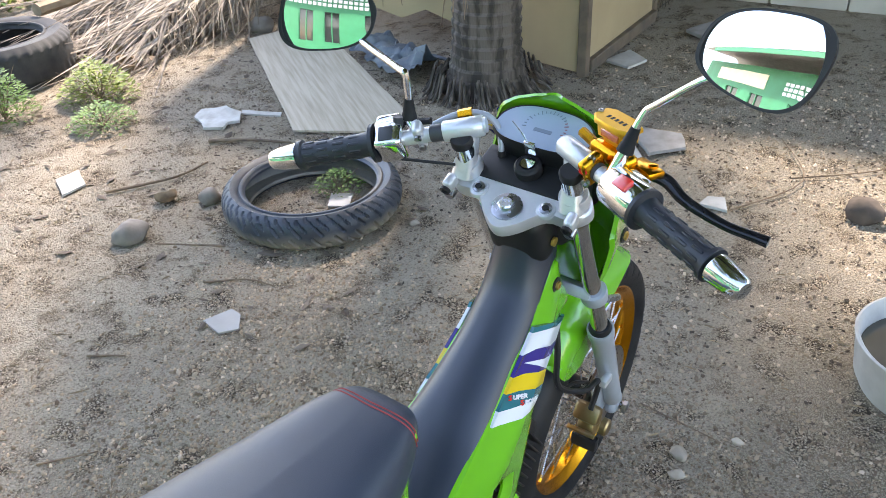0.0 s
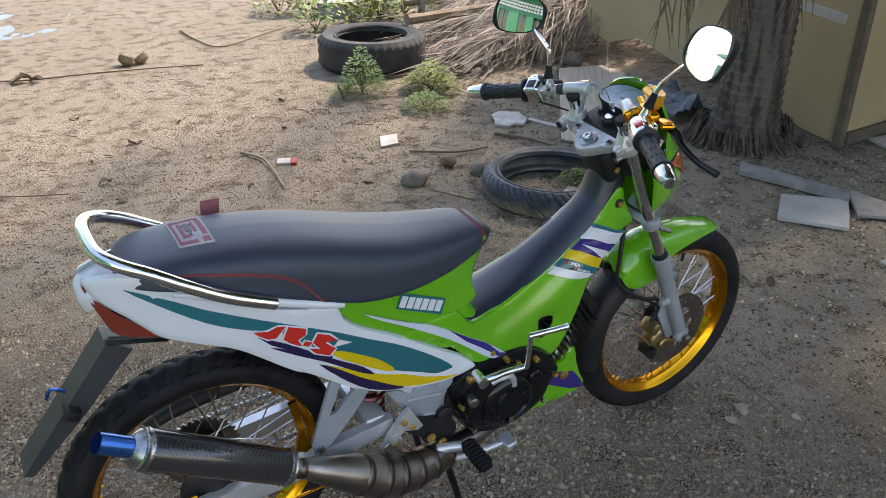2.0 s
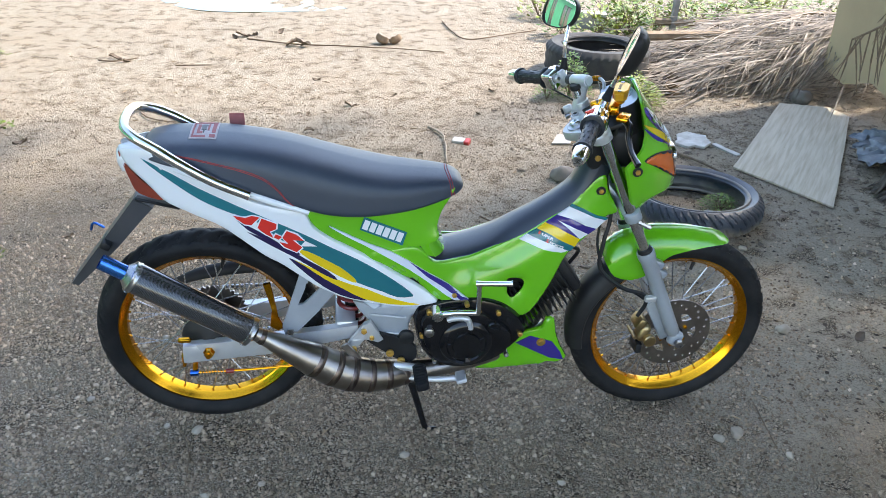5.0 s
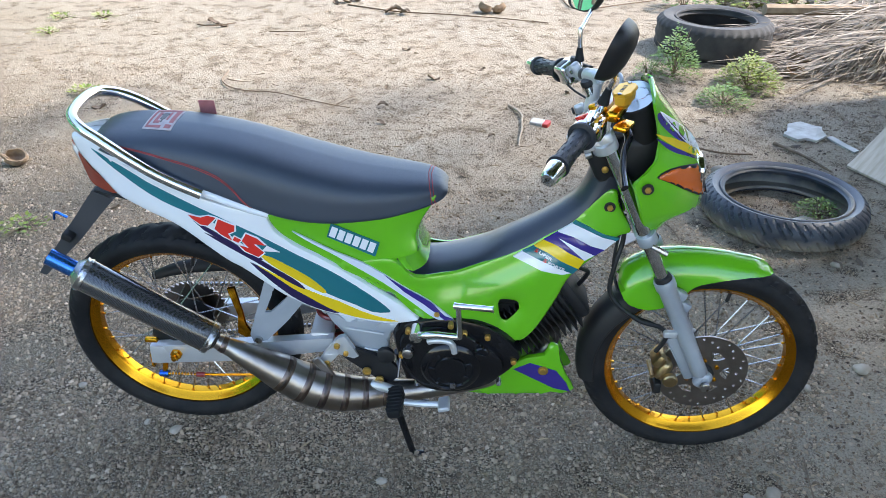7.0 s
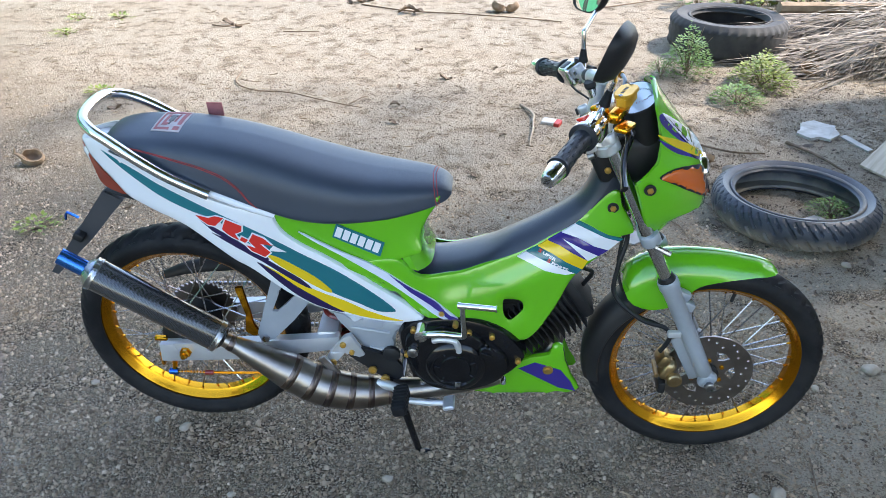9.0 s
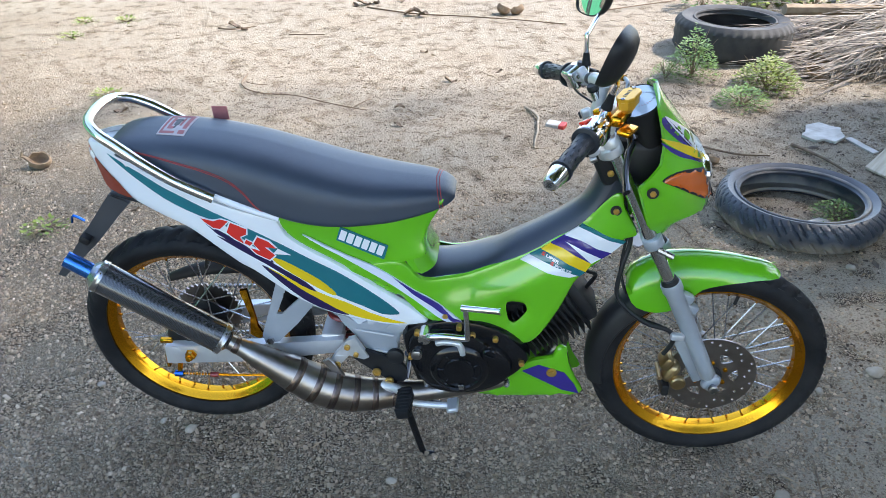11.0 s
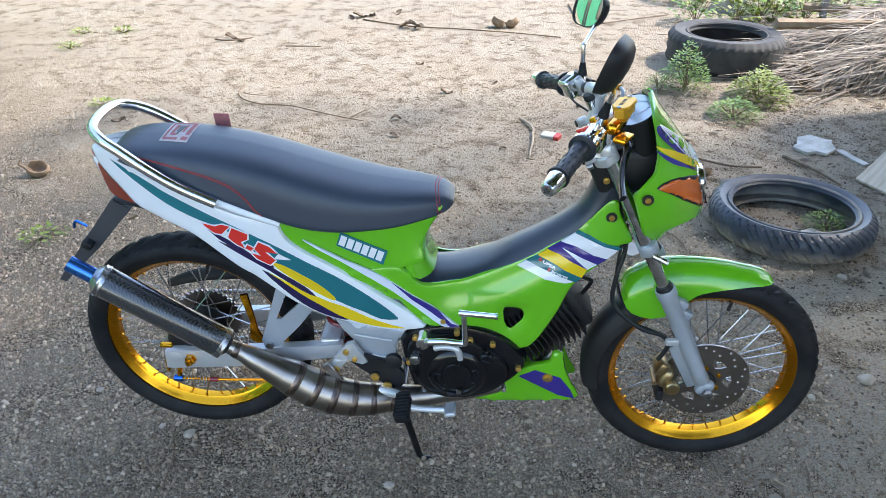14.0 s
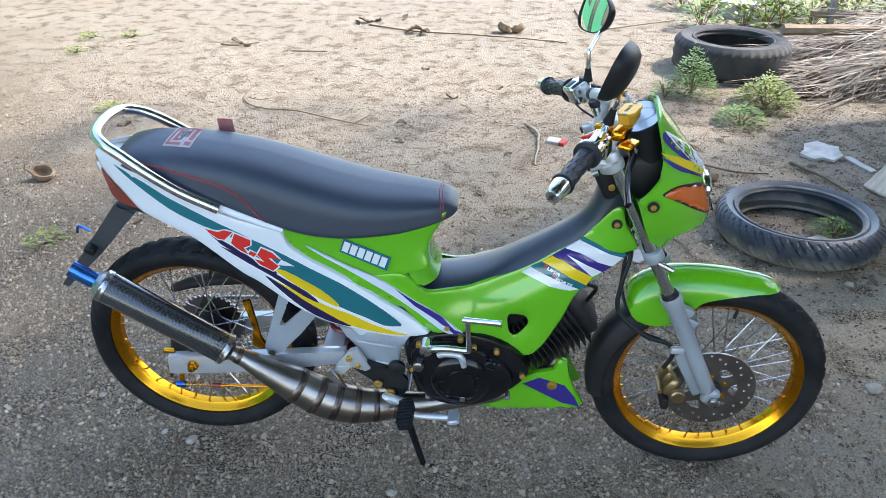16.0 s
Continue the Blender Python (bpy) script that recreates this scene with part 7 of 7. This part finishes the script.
def weed(x, y, spread, height, count, size, material, label, seed):
    r = random.Random(seed)
    root = new("weed")
    root.location = (x, y, ground_z(x, y))
    bm = bmesh.new()
    for _ in range(9):
        a, q = r.uniform(0, 6.28), r.uniform(.3, .9) * spread
        tube(bm, [(0, 0, 0), (math.cos(a) * q * .5, math.sin(a) * q * .5, height * .5), (math.cos(a) * q, math.sin(a) * q, height * r.uniform(.6, 1))], [.003, .002, .001], 5)
    part("stem", bm, TWIG, root)["kind"] = "stuff"
    bm = bmesh.new()
    leaf_cloud(bm, (0, 0, .01), spread, height, count, size, r)
    o = finish(bm, "foliage", material, root, smooth=False)
    o["kind"] = "stuff"
    return tagged(root, label, "weed")


weed(1.78, 3.00, .15, .27, 1200, .020, LEAF, "green leafy weed growing against the old tyre", 1)
weed(2.15, 2.84, .19, .18, 1300, .022, YLEAF, "bright yellow-green weed on sand", 2)
weed(1.95, 2.55, .16, .10, 700, .018, LEAF, "low green weed beside a taller one", 3)
weed(1.99, 1.28, .10, .07, 520, .011, LEAF, "small green weed inside the worn tyre", 4)
weed(1.62, 2.92, .09, .12, 320, .015, LEAF, "small green weed sprig on sand", 5)
for i in range(26):
    x, y = 2.2 + .22 * (i % 13) + rng.uniform(-.1, .1), 4.75 + .5 * (i // 13) + rng.uniform(-.2, .2)
    weed(x, y, .22, .30, 160, .05, YLEAF if i % 3 else LEAF, "yellow-green undergrowth at the yard's edge", 30 + i)
for i, (x, y) in enumerate(((-2.01, 3.44), (-2.09, 3.81), (-1.84, 3.89), (-1.33, 2.39), (-.94, .95), (-1.35, 1.0), (-1.5, .7))):
    weed(x, y, .09, .025, 60, .022, YLEAF, "sparse patch of yellowing grass on sand", 80 + i)

# palm litter: heaps of dead fronds
DRYLEAF = mat("dead_palm_leaf", (.36, .31, .25), (.15, .12, .095), 12, .85, bump=.3, bscale=120, island=.55)
RACHIS = mat("palm_rachis", (.40, .32, .23), (.26, .20, .14), 15, .8, bump=.3, bscale=100)


def strip(bm, a, d, length, width, sag, r, seg=4):
    """One leaflet: a narrow folded blade that droops."""
    side = d.cross(Vector((0, 0, 1)))
    side = (side.normalized() if side.length > 1e-4 else Vector((1, 0, 0))) * width
    prev = None
    for k in range(seg + 1):
        t = k / seg
        p = a + d * length * t + Vector((0, 0, -sag * length * t * t))
        w = side * (1 - t ** 1.6) * (1 if k else .6)
        cur = (bm.verts.new(p - w), bm.verts.new(p + w + Vector((0, 0, width * .5))))
        if prev:
            bm.faces.new((prev[0], prev[1], cur[1], cur[0]))
        prev = cur


def frond(root_pos, tip_pos, rise, leaf_len, pairs, seed, material, label, floor=None, droop=.3, name="palm_frond", r0=.016):
    r = random.Random(seed)
    a, b = Vector(root_pos), Vector(tip_pos)
    mid = a.lerp(b, .5) + Vector((r.uniform(-.08, .08), r.uniform(-.08, .08), rise))
    spine = spline([a, mid, b], 12)
    bm = tube(bmesh.new(), spine, [r0 * (1 - .8 * i / len(spine)) + .002 for i in range(len(spine))], 6)
    root = finish(bm, name, RACHIS)
    bm = bmesh.new()
    for k in range(pairs):
        t = .12 + .86 * k / pairs
        i = min(int(t * (len(spine) - 1)), len(spine) - 2)
        p, d = spine[i].lerp(spine[i + 1], t * (len(spine) - 1) - i), (spine[i + 1] - spine[i]).normalized()
        out = d.cross(Vector((0, 0, 1))).normalized()
        for s in (-1, 1):
            if r.random() < .12:
                continue
            w = (out * s * r.uniform(.1 if floor is not None else .5, 1.0) + d * r.uniform(.4, 1.0) + Vector((0, 0, r.uniform(-.35, .15)))).normalized()
            strip(bm, p, w, leaf_len * r.uniform(.6, 1.1) * (1 - .45 * t), (.04 if floor is None else .0052) * r.uniform(.6, 1.2), droop * r.uniform(.4, 1.3), r)
    if floor is not None:
        for v in bm.verts:
            v.co.z = max(v.co.z, floor + .004 + .012 * r.random())
    o = finish(bm, "leaf_blade", material, root, smooth=False)
    o["kind"] = "stuff"
    return tagged(root, label, "palm frond", "dead palm fronds" if floor is not None else "palm fronds")


heap = [((4.3, 3.3, .30), (2.55, 3.45, .05), .16), ((4.4, 3.0, .30), (2.62, 3.25, .05), .20), ((4.2, 3.7, .34), (2.75, 3.25, .04), .22), ((4.5, 3.8, .25), (2.65, 3.85, .10), .16), ((3.9, 4.2, .3), (2.7, 3.35, .06), .14),
        ((4.5, 2.9, .28), (2.90, 3.10, .06), .18), ((4.6, 3.4, .42), (3.0, 3.65, .16), .12), ((4.1, 3.1, .42), (3.02, 3.3, .20), .10), ((3.6, 4.1, .24), (2.72, 3.62, .08), .1), ((3.5, 3.35, .18), (2.55, 3.2, .03), .08), ((4.4, 3.2, .5), (3.2, 3.5, .3), .06)]
for i, (a, b, h) in enumerate(heap):
    frond(a, b, h, .62, 120, 100 + i, DRYLEAF, "dead grey palm frond in a heap", floor=.0, droop=.35)

r = random.Random(77)
bm = bmesh.new()
for k in range(900):
    a = Vector((r.uniform(2.55, 4.4), r.uniform(3.0, 4.1), 0))
    a.z = .02 + .42 * r.random() * max(0, 1 - ((a.x - 3.6) / 1.1) ** 2) * max(0, 1 - ((a.y - 3.4) / .8) ** 2)
    d = Vector((-1 + r.uniform(-.3, .5), r.uniform(-.7, .5), r.uniform(-.2, .12))).normalized()
    strip(bm, a, d, r.uniform(.3, .8), .0045 * r.uniform(.6, 1.6), r.uniform(.0, .25), r)
for v in bm.verts:
    v.co.z = max(v.co.z, .006 + .01 * r.random())
tagged(finish(bm, "palm_litter", DRYLEAF, smooth=False), "loose dead palm blades heaped on sand", "palm litter", kind="stuff")

# coconut palm: trunk, crown and hanging dead leaves
BARK = mat("palm_bark", (.135, .112, .092), (.045, .037, .030), 9, .92, bump=1.0, bscale=60, lo=.42, hi=.58, detail=9, stretch=(0, .35, .35, 2.5))
palm = new("coconut_palm")
palm.location = (3.09, 1.33, 0)
tagged(palm, "coconut palm with ringed grey-brown trunk and dead hanging fronds", "palm tree")
sec = []
for k in range(300):
    z = 3.6 * k / 299
    r = .135 + .075 * math.exp(-z / .10) + .012 * math.exp(-((z - .5) / .5) ** 2) - .008 * z
    r += .012 * ((z * 21 + .5 * noise.noise(Vector((0, 0, z * 3)))) % 1.0)
    sec.append([Vector((.05 * z + r * math.cos(a) * (1 + .05 * noise.noise(Vector((math.cos(a) * 2, math.sin(a) * 2, z * 2)))), .02 * z + r * math.sin(a) * (1 + .05 * noise.noise(Vector((math.cos(a) * 2, math.sin(a) * 2, z * 2 + 5)))), z - .02)) for a in (2 * math.pi * q / 40 for q in range(40))])
part("trunk", loft(bmesh.new(), sec), BARK, palm, "ringed grey-brown palm trunk")
bm = bmesh.new()
for k in range(150):
    a = rng.uniform(0, 6.283)
    r = rng.uniform(.19, .235)
    tube(bm, [(r * math.cos(a), r * math.sin(a), rng.uniform(.04, .12)), ((r + .03) * math.cos(a + .05), (r + .03) * math.sin(a + .05), .03), ((r + rng.uniform(.04, .09)) * math.cos(a + .1), (r + .06) * math.sin(a + .1), .0)], [.006, .006, .004], 5)
part("root_fringe", bm, BARK, palm)["kind"] = "stuff"
top = Vector((3.27, 1.40, 3.55))
GREENFROND = mat("palm_leaf", (.07, .13, .03), (.11, .16, .04), 12, .55, bump=.2, bscale=100, island=.3)


def crown_frond(ang, reach, lift, end, seed, material, label, pairs=96):
    """One leaf of the crown, as a part of the palm."""
    d = Vector((math.cos(radians(ang)), math.sin(radians(ang)), 0))
    o = frond(top, top + d * reach + Vector((0, 0, end)), lift, .9, pairs, seed, material, label, droop=.5, name="crown_frond", r0=.022)
    o.parent = palm
    o.matrix_parent_inverse = Matrix.Translation(palm.location).inverted()
    for key in ("category", "group"):
        if key in o:
            del o[key]
    return o


# Crown is out of view; fronds thinned by direction to shape the yard's shade.
for i in range(84):
    ang = i * 137.5
    high = 1 - (i % 4) / 3
    north = math.sin(radians(ang))
    if north > .25:
        if i % 8 == 0 or (i % 2 == 0 and 32 < ang % 360 < 74):
            crown_frond(ang, rng.uniform(2.4, 3.4), .55 + .75 * high, -.8 + 1.5 * high, 200 + i, GREENFROND, "green palm frond", 36)
    elif north > -.12 or (math.cos(radians(ang)) > .25 and north > -.45):
        if i % 5 == 0:
            crown_frond(ang, rng.uniform(2.4, 3.6), .55 + .75 * high, -.8 + 1.5 * high, 200 + i, GREENFROND, "green palm frond", 44)
    else:
        crown_frond(ang, rng.uniform(3.6, 4.4) - .5 * north, .55 + .75 * high, -.8 + 1.5 * high, 200 + i, GREENFROND, "green palm frond", 96)
# dead stalks that hang beside the trunk
for i, (pts, count, blade) in enumerate((([(3.04, 1.30, 1.62), (2.80, 1.24, 1.08), (2.60, 1.30, .84), (2.49, 1.40, .72)], 16, .27), ([(3.0, 1.28, 1.45), (2.82, 1.22, .92), (2.68, 1.20, .72)], 34, .30), ([(3.02, 1.40, 1.5), (2.78, 1.45, 1.05), (2.66, 1.42, .90)], 18, .25), ([(3.05, 1.1, 1.45), (2.95, 1.0, 1.05), (2.90, 1.02, .85)], 16, .25))):
    r = random.Random(300 + i)
    line = spline(pts, 8)
    bm = tube(bmesh.new(), line, [.010 - .006 * k / len(line) for k in range(len(line))], 6)
    for k in range(count):
        p = line[int(len(line) * (.55 + .44 * k / count))]
        d = Vector((r.uniform(-.35, .25), r.uniform(-.35, .35), -1)).normalized()
        q = p + d * blade * r.uniform(.6, 1.1)
        tube(bm, [p, p.lerp(q, .5) + Vector((r.uniform(-.01, .01), r.uniform(-.01, .01), 0)), q], [.0028, .0035, .0012], 4)
    o = part("hanging_frond", bm, TWIG, palm, "dead dark hanging frond")
    o.matrix_parent_inverse = Matrix.Translation(palm.location).inverted()

# plywood crate and cage
CRATE = mat("yellowed_plywood", (.45, .345, .20), (.36, .275, .16), 2.2, .7, bump=.25, bscale=40, lo=.3, hi=.7)
CRATE_EDGE = mat("dark_timber", (.16, .12, .085), (.10, .08, .06), 12, .8, bump=.4, bscale=80)
crate = new("plywood_crate")
crate.location = (3.40, 1.02, 0)
tagged(crate, "large yellowed plywood crate standing on soil", "crate")
bm = bmesh.new()
front = [(.70, .16), (.62, .12), (.50, .16), (.42, .10), (.30, .06), (.20, .03), (0, .012), (0, 1.7), (1.95, 1.7), (1.95, .20), (1.7, .16), (1.45, .24), (1.2, .18), (1.0, .14), (.85, .2)]
v0 = [bm.verts.new((0, y, z)) for y, z in front]
v1 = [bm.verts.new((.016, y, z)) for y, z in front]
bm.faces.new(v0)
bm.faces.new(v1[::-1])
for k in range(len(front)):
    bm.faces.new((v0[k], v0[(k + 1) % len(front)], v1[(k + 1) % len(front)], v1[k]))
finish(bm, "front_panel", CRATE, crate, "yellowed plywood front with a ragged lower edge", smooth=False)
part("side_panel", box(bmesh.new(), (.86, .016, 1.68), Matrix.Translation((.46, .008, .85)) @ Matrix.Rotation(radians(2), 4, "Z"), .002, 1), CRATE, crate)
part("corner_post", box(bmesh.new(), (.045, .045, 1.72), Matrix.Translation((.0, -.012, .86)), .004, 1), CRATE_EDGE, crate)
part("corner_post", box(bmesh.new(), (.04, .04, 1.72), Matrix.Translation((.90, .03, .86)), .004, 1), CRATE_EDGE, crate)
part("top_panel", box(bmesh.new(), (.95, 1.98, .02), Matrix.Translation((.45, .97, 1.72)), .003, 1), CRATE, crate)
part("back_panel", box(bmesh.new(), (.016, 1.95, 1.68), Matrix.Translation((.90, .98, .85)), .002, 1), CRATE_EDGE, crate)
part("tape_strip", box(bmesh.new(), (.003, .40, .05), Matrix.Translation((-.003, .28, .62)) @ Matrix.Rotation(radians(6), 4, "X")), PALEPAINT, crate)
part("bottom_rail", box(bmesh.new(), (.86, .03, .06), Matrix.Translation((.46, -.012, .04)) @ Matrix.Rotation(radians(2), 4, "Z"), .004, 1), CRATE_EDGE, crate)
cage = new("wire_cage")
cage.location = (4.33, 1.05, 0)
tagged(cage, "dark wire-mesh cage beside the crate", "cage")
bm = bmesh.new()
for k in range(24):
    tube(bm, [(.0 + .05 * k, 0, .02), (.05 * k, 0, 1.3)], .003, 4, False)
for k in range(24):
    tube(bm, [(0, 0, .04 + .055 * k), (1.15, 0, .04 + .055 * k)], .003, 4, False)
part("mesh", bm, CRATE_EDGE, cage)["kind"] = "stuff"
part("back_board", box(bmesh.new(), (1.2, .03, 1.35), Matrix.Translation((.58, .5, .68)), .004, 1), CRATE_EDGE, cage)
for x in (0, 1.18):
    part("post", box(bmesh.new(), (.04, .04, 1.4), Matrix.Translation((x, 0, .70)), .004, 1), CRATE_EDGE, cage)

# block wall behind
WALLM = mat("rendered_wall", (.55, .52, .46), (.44, .41, .36), 3, .9, bump=.3, bscale=60)
wall = new("wall_east")
tagged(wall, "pale rendered concrete block wall", "wall", kind="structure")
wall.matrix_world = pose(5.35, -6.0, 0, 0, 0, 4)
part("wall_body", box(bmesh.new(), (.16, 9.0, 2.4), Matrix.Translation((.10, 4.0, 1.2)), .004, 1), WALLM, wall)
bm = box(bmesh.new(), (.40, .39, .19), None, .006, 1)
bm.faces.ensure_lookup_table()
blk = bpy.data.meshes.new("concrete_block")
for v in bm.verts:
    v.co.x *= .045 / .40
bm.to_mesh(blk)
bm.free()
blk.materials.append(mat("concrete_block_face", (.56, .53, .47), (.46, .43, .38), 4, .9, bump=.3, bscale=60, obj_random=.10))
for row in range(5):
    for k in range(14):
        b = new("concrete_block", blk)
        b.parent = wall
        b.location = (.005, 3.6 + .40 * k + (.2 if row % 2 else 0), .10 + .20 * row)

# basin of water
BASIN = mat("cement_basin", (.50, .49, .46), (.40, .38, .35), 10, .85, bump=.3, bscale=80)
basin = new("round_basin")
basin.location = (1.90, -.62, 0)
tagged(basin, "round grey cement basin half full of muddy water", "basin")
part("bowl", lathe(bmesh.new(), [(.001, .0), (.17, .0), (.185, .03), (.200, .13), (.203, .135), (.197, .137), (.190, .13), (.178, .04), (.001, .03)], 64), BASIN, basin)
part("muddy_water", lathe(bmesh.new(), [(.001, .08), (.183, .08), (.183, .085), (.001, .085)], 48), mat("muddy_water", (.07, .06, .05), (.09, .08, .06), 6, .12, bump=.05), basin, "still brown water")

# house behind the rear wheel, seen in the mirrors
HGREEN = mat("green_house_paint", (.018, .19, .085), (.015, .16, .07), 2, .55, bump=.2, bscale=50)
ROOF = mat("pale_roof_sheet", (.75, .76, .76), (.62, .63, .63), 3, .45, .2, bump=.1)
DARK = mat("dark_window_glass", (.02, .025, .025), (.03, .035, .035), 3, .08)
house = new("house")
house.matrix_world = pose(-5.2, 4.2, 0, 0, 0, -90)
tagged(house, "green painted house with white breeze blocks and pale sheet roof", "house")


def wall_with_openings(name, length, height, thick, openings, material, parent, m):
    bm = bmesh.new()
    xs2 = sorted({-length / 2, length / 2, *[o[0] for o in openings], *[o[1] for o in openings]})
    zs2 = sorted({0, height, *[o[2] for o in openings], *[o[3] for o in openings]})
    for a, b in zip(xs2, xs2[1:]):
        for c, d in zip(zs2, zs2[1:]):
            cx, cz = (a + b) / 2, (c + d) / 2
            if not any(o[0] < cx < o[1] and o[2] < cz < o[3] for o in openings):
                box(bm, (b - a, thick, d - c), m @ Matrix.Translation((cx, 0, cz)))
    bmesh.ops.remove_doubles(bm, verts=bm.verts, dist=.0005)
    return finish(bm, name, material, parent, smooth=False)


openings = [(-6.6, -5.4, .9, 2.1), (-4.4, -3.2, .9, 2.1), (-2.2, -1.2, .05, 2.1), (.2, 1.3, .9, 2.1), (2.2, 2.95, .9, 2.1), (3.4, 4.15, .9, 2.1), (5.2, 6.3, .9, 2.1)]
wall_with_openings("house_wall", 16, 3.3, .15, openings, HGREEN, house, Matrix())
wall_with_openings("house_wall", 5, 3.3, .15, [], HGREEN, house, Matrix.Translation((-8, -2.5, 0)) @ Matrix.Rotation(radians(90), 4, "Z"))
wall_with_openings("house_wall", 5, 3.3, .15, [], HGREEN, house, Matrix.Translation((8, -2.5, 0)) @ Matrix.Rotation(radians(90), 4, "Z"))
wall_with_openings("house_wall", 16, 3.3, .15, [], HGREEN, house, Matrix.Translation((0, -5, 0)))
for a, b, c, d in openings:
    w = part("window" if c > .5 else "door", box(bmesh.new(), (b - a, .02, d - c), Matrix.Translation(((a + b) / 2, -.02, (c + d) / 2))), DARK, house)
    for x in (a + .02, (a + b) / 2, b - .02):
        part("window_frame", box(bmesh.new(), (.05, .06, d - c), Matrix.Translation((x, .02, (c + d) / 2)), .004, 1), HGREEN, w)
part("wall_panel", box(bmesh.new(), (4.6, .03, .62), Matrix.Translation((-3.6, .092, 2.68)), .005, 1), mat("cream_paint", (.72, .68, .48), (.66, .62, .42), 2, .6), house, "cream painted panel")
for i in range(32):
    for j in range(3):
        b = part("breeze_block", box(bmesh.new(), (.17, .04, .13), Matrix.Translation((-.1 + .235 * i, .09, 2.38 + .19 * j)), .006, 1), WHITE, house) if i == 0 and j == 0 else None
        if b:
            first_block = b
        else:
            o = new("breeze_block", first_block.data)
            o.parent = house
            o.location = (.235 * i, 0, .19 * j)
bm = bmesh.new()
zz = []
for k in range(241):
    x = -8.7 + 17.4 * k / 240
    h = .018 * math.sin(k * math.pi / 2.0)
    zz.append([bm.verts.new((x, y, z + h)) for y, z in ((1.15, 3.66), (-2.5, 4.6), (-6.0, 3.66))])
for a, b in zip(zz, zz[1:]):
    for j in range(2):
        bm.faces.new((a[j], b[j], b[j + 1], a[j + 1]))
ext = bmesh.ops.extrude_face_region(bm, geom=bm.faces[:])
bmesh.ops.translate(bm, vec=(0, 0, -.006), verts=[v for v in ext["geom"] if isinstance(v, bmesh.types.BMVert)])
finish(bm, "roof", ROOF, house, "pale corrugated sheet roof")
part("eave_board", box(bmesh.new(), (12.4, .03, .2), Matrix.Translation((0, 1.12, 3.55)), .004, 1), HGREEN, house)

# shallow puddle at the yard's far edge
bm = bmesh.new()
ring = []
for k in range(64):
    a = 2 * math.pi * k / 64
    w = 1 + .16 * noise.noise(Vector((math.cos(a) * 1.5, math.sin(a) * 1.5, 4)))
    ring.append((-.27 + .90 * w * math.cos(a), 6.02 + .66 * w * math.sin(a)))
loft(bm, [[Vector((x, y, -.02)) for x, y in ring], [Vector((x, y, .002)) for x, y in ring]])
tagged(finish(bm, "puddle", mat("pond_water", (.055, .055, .025), (.075, .075, .035), 3, .05, bump=.02, bscale=8)), "shallow greenish puddle on sand", "puddle", kind="structure")
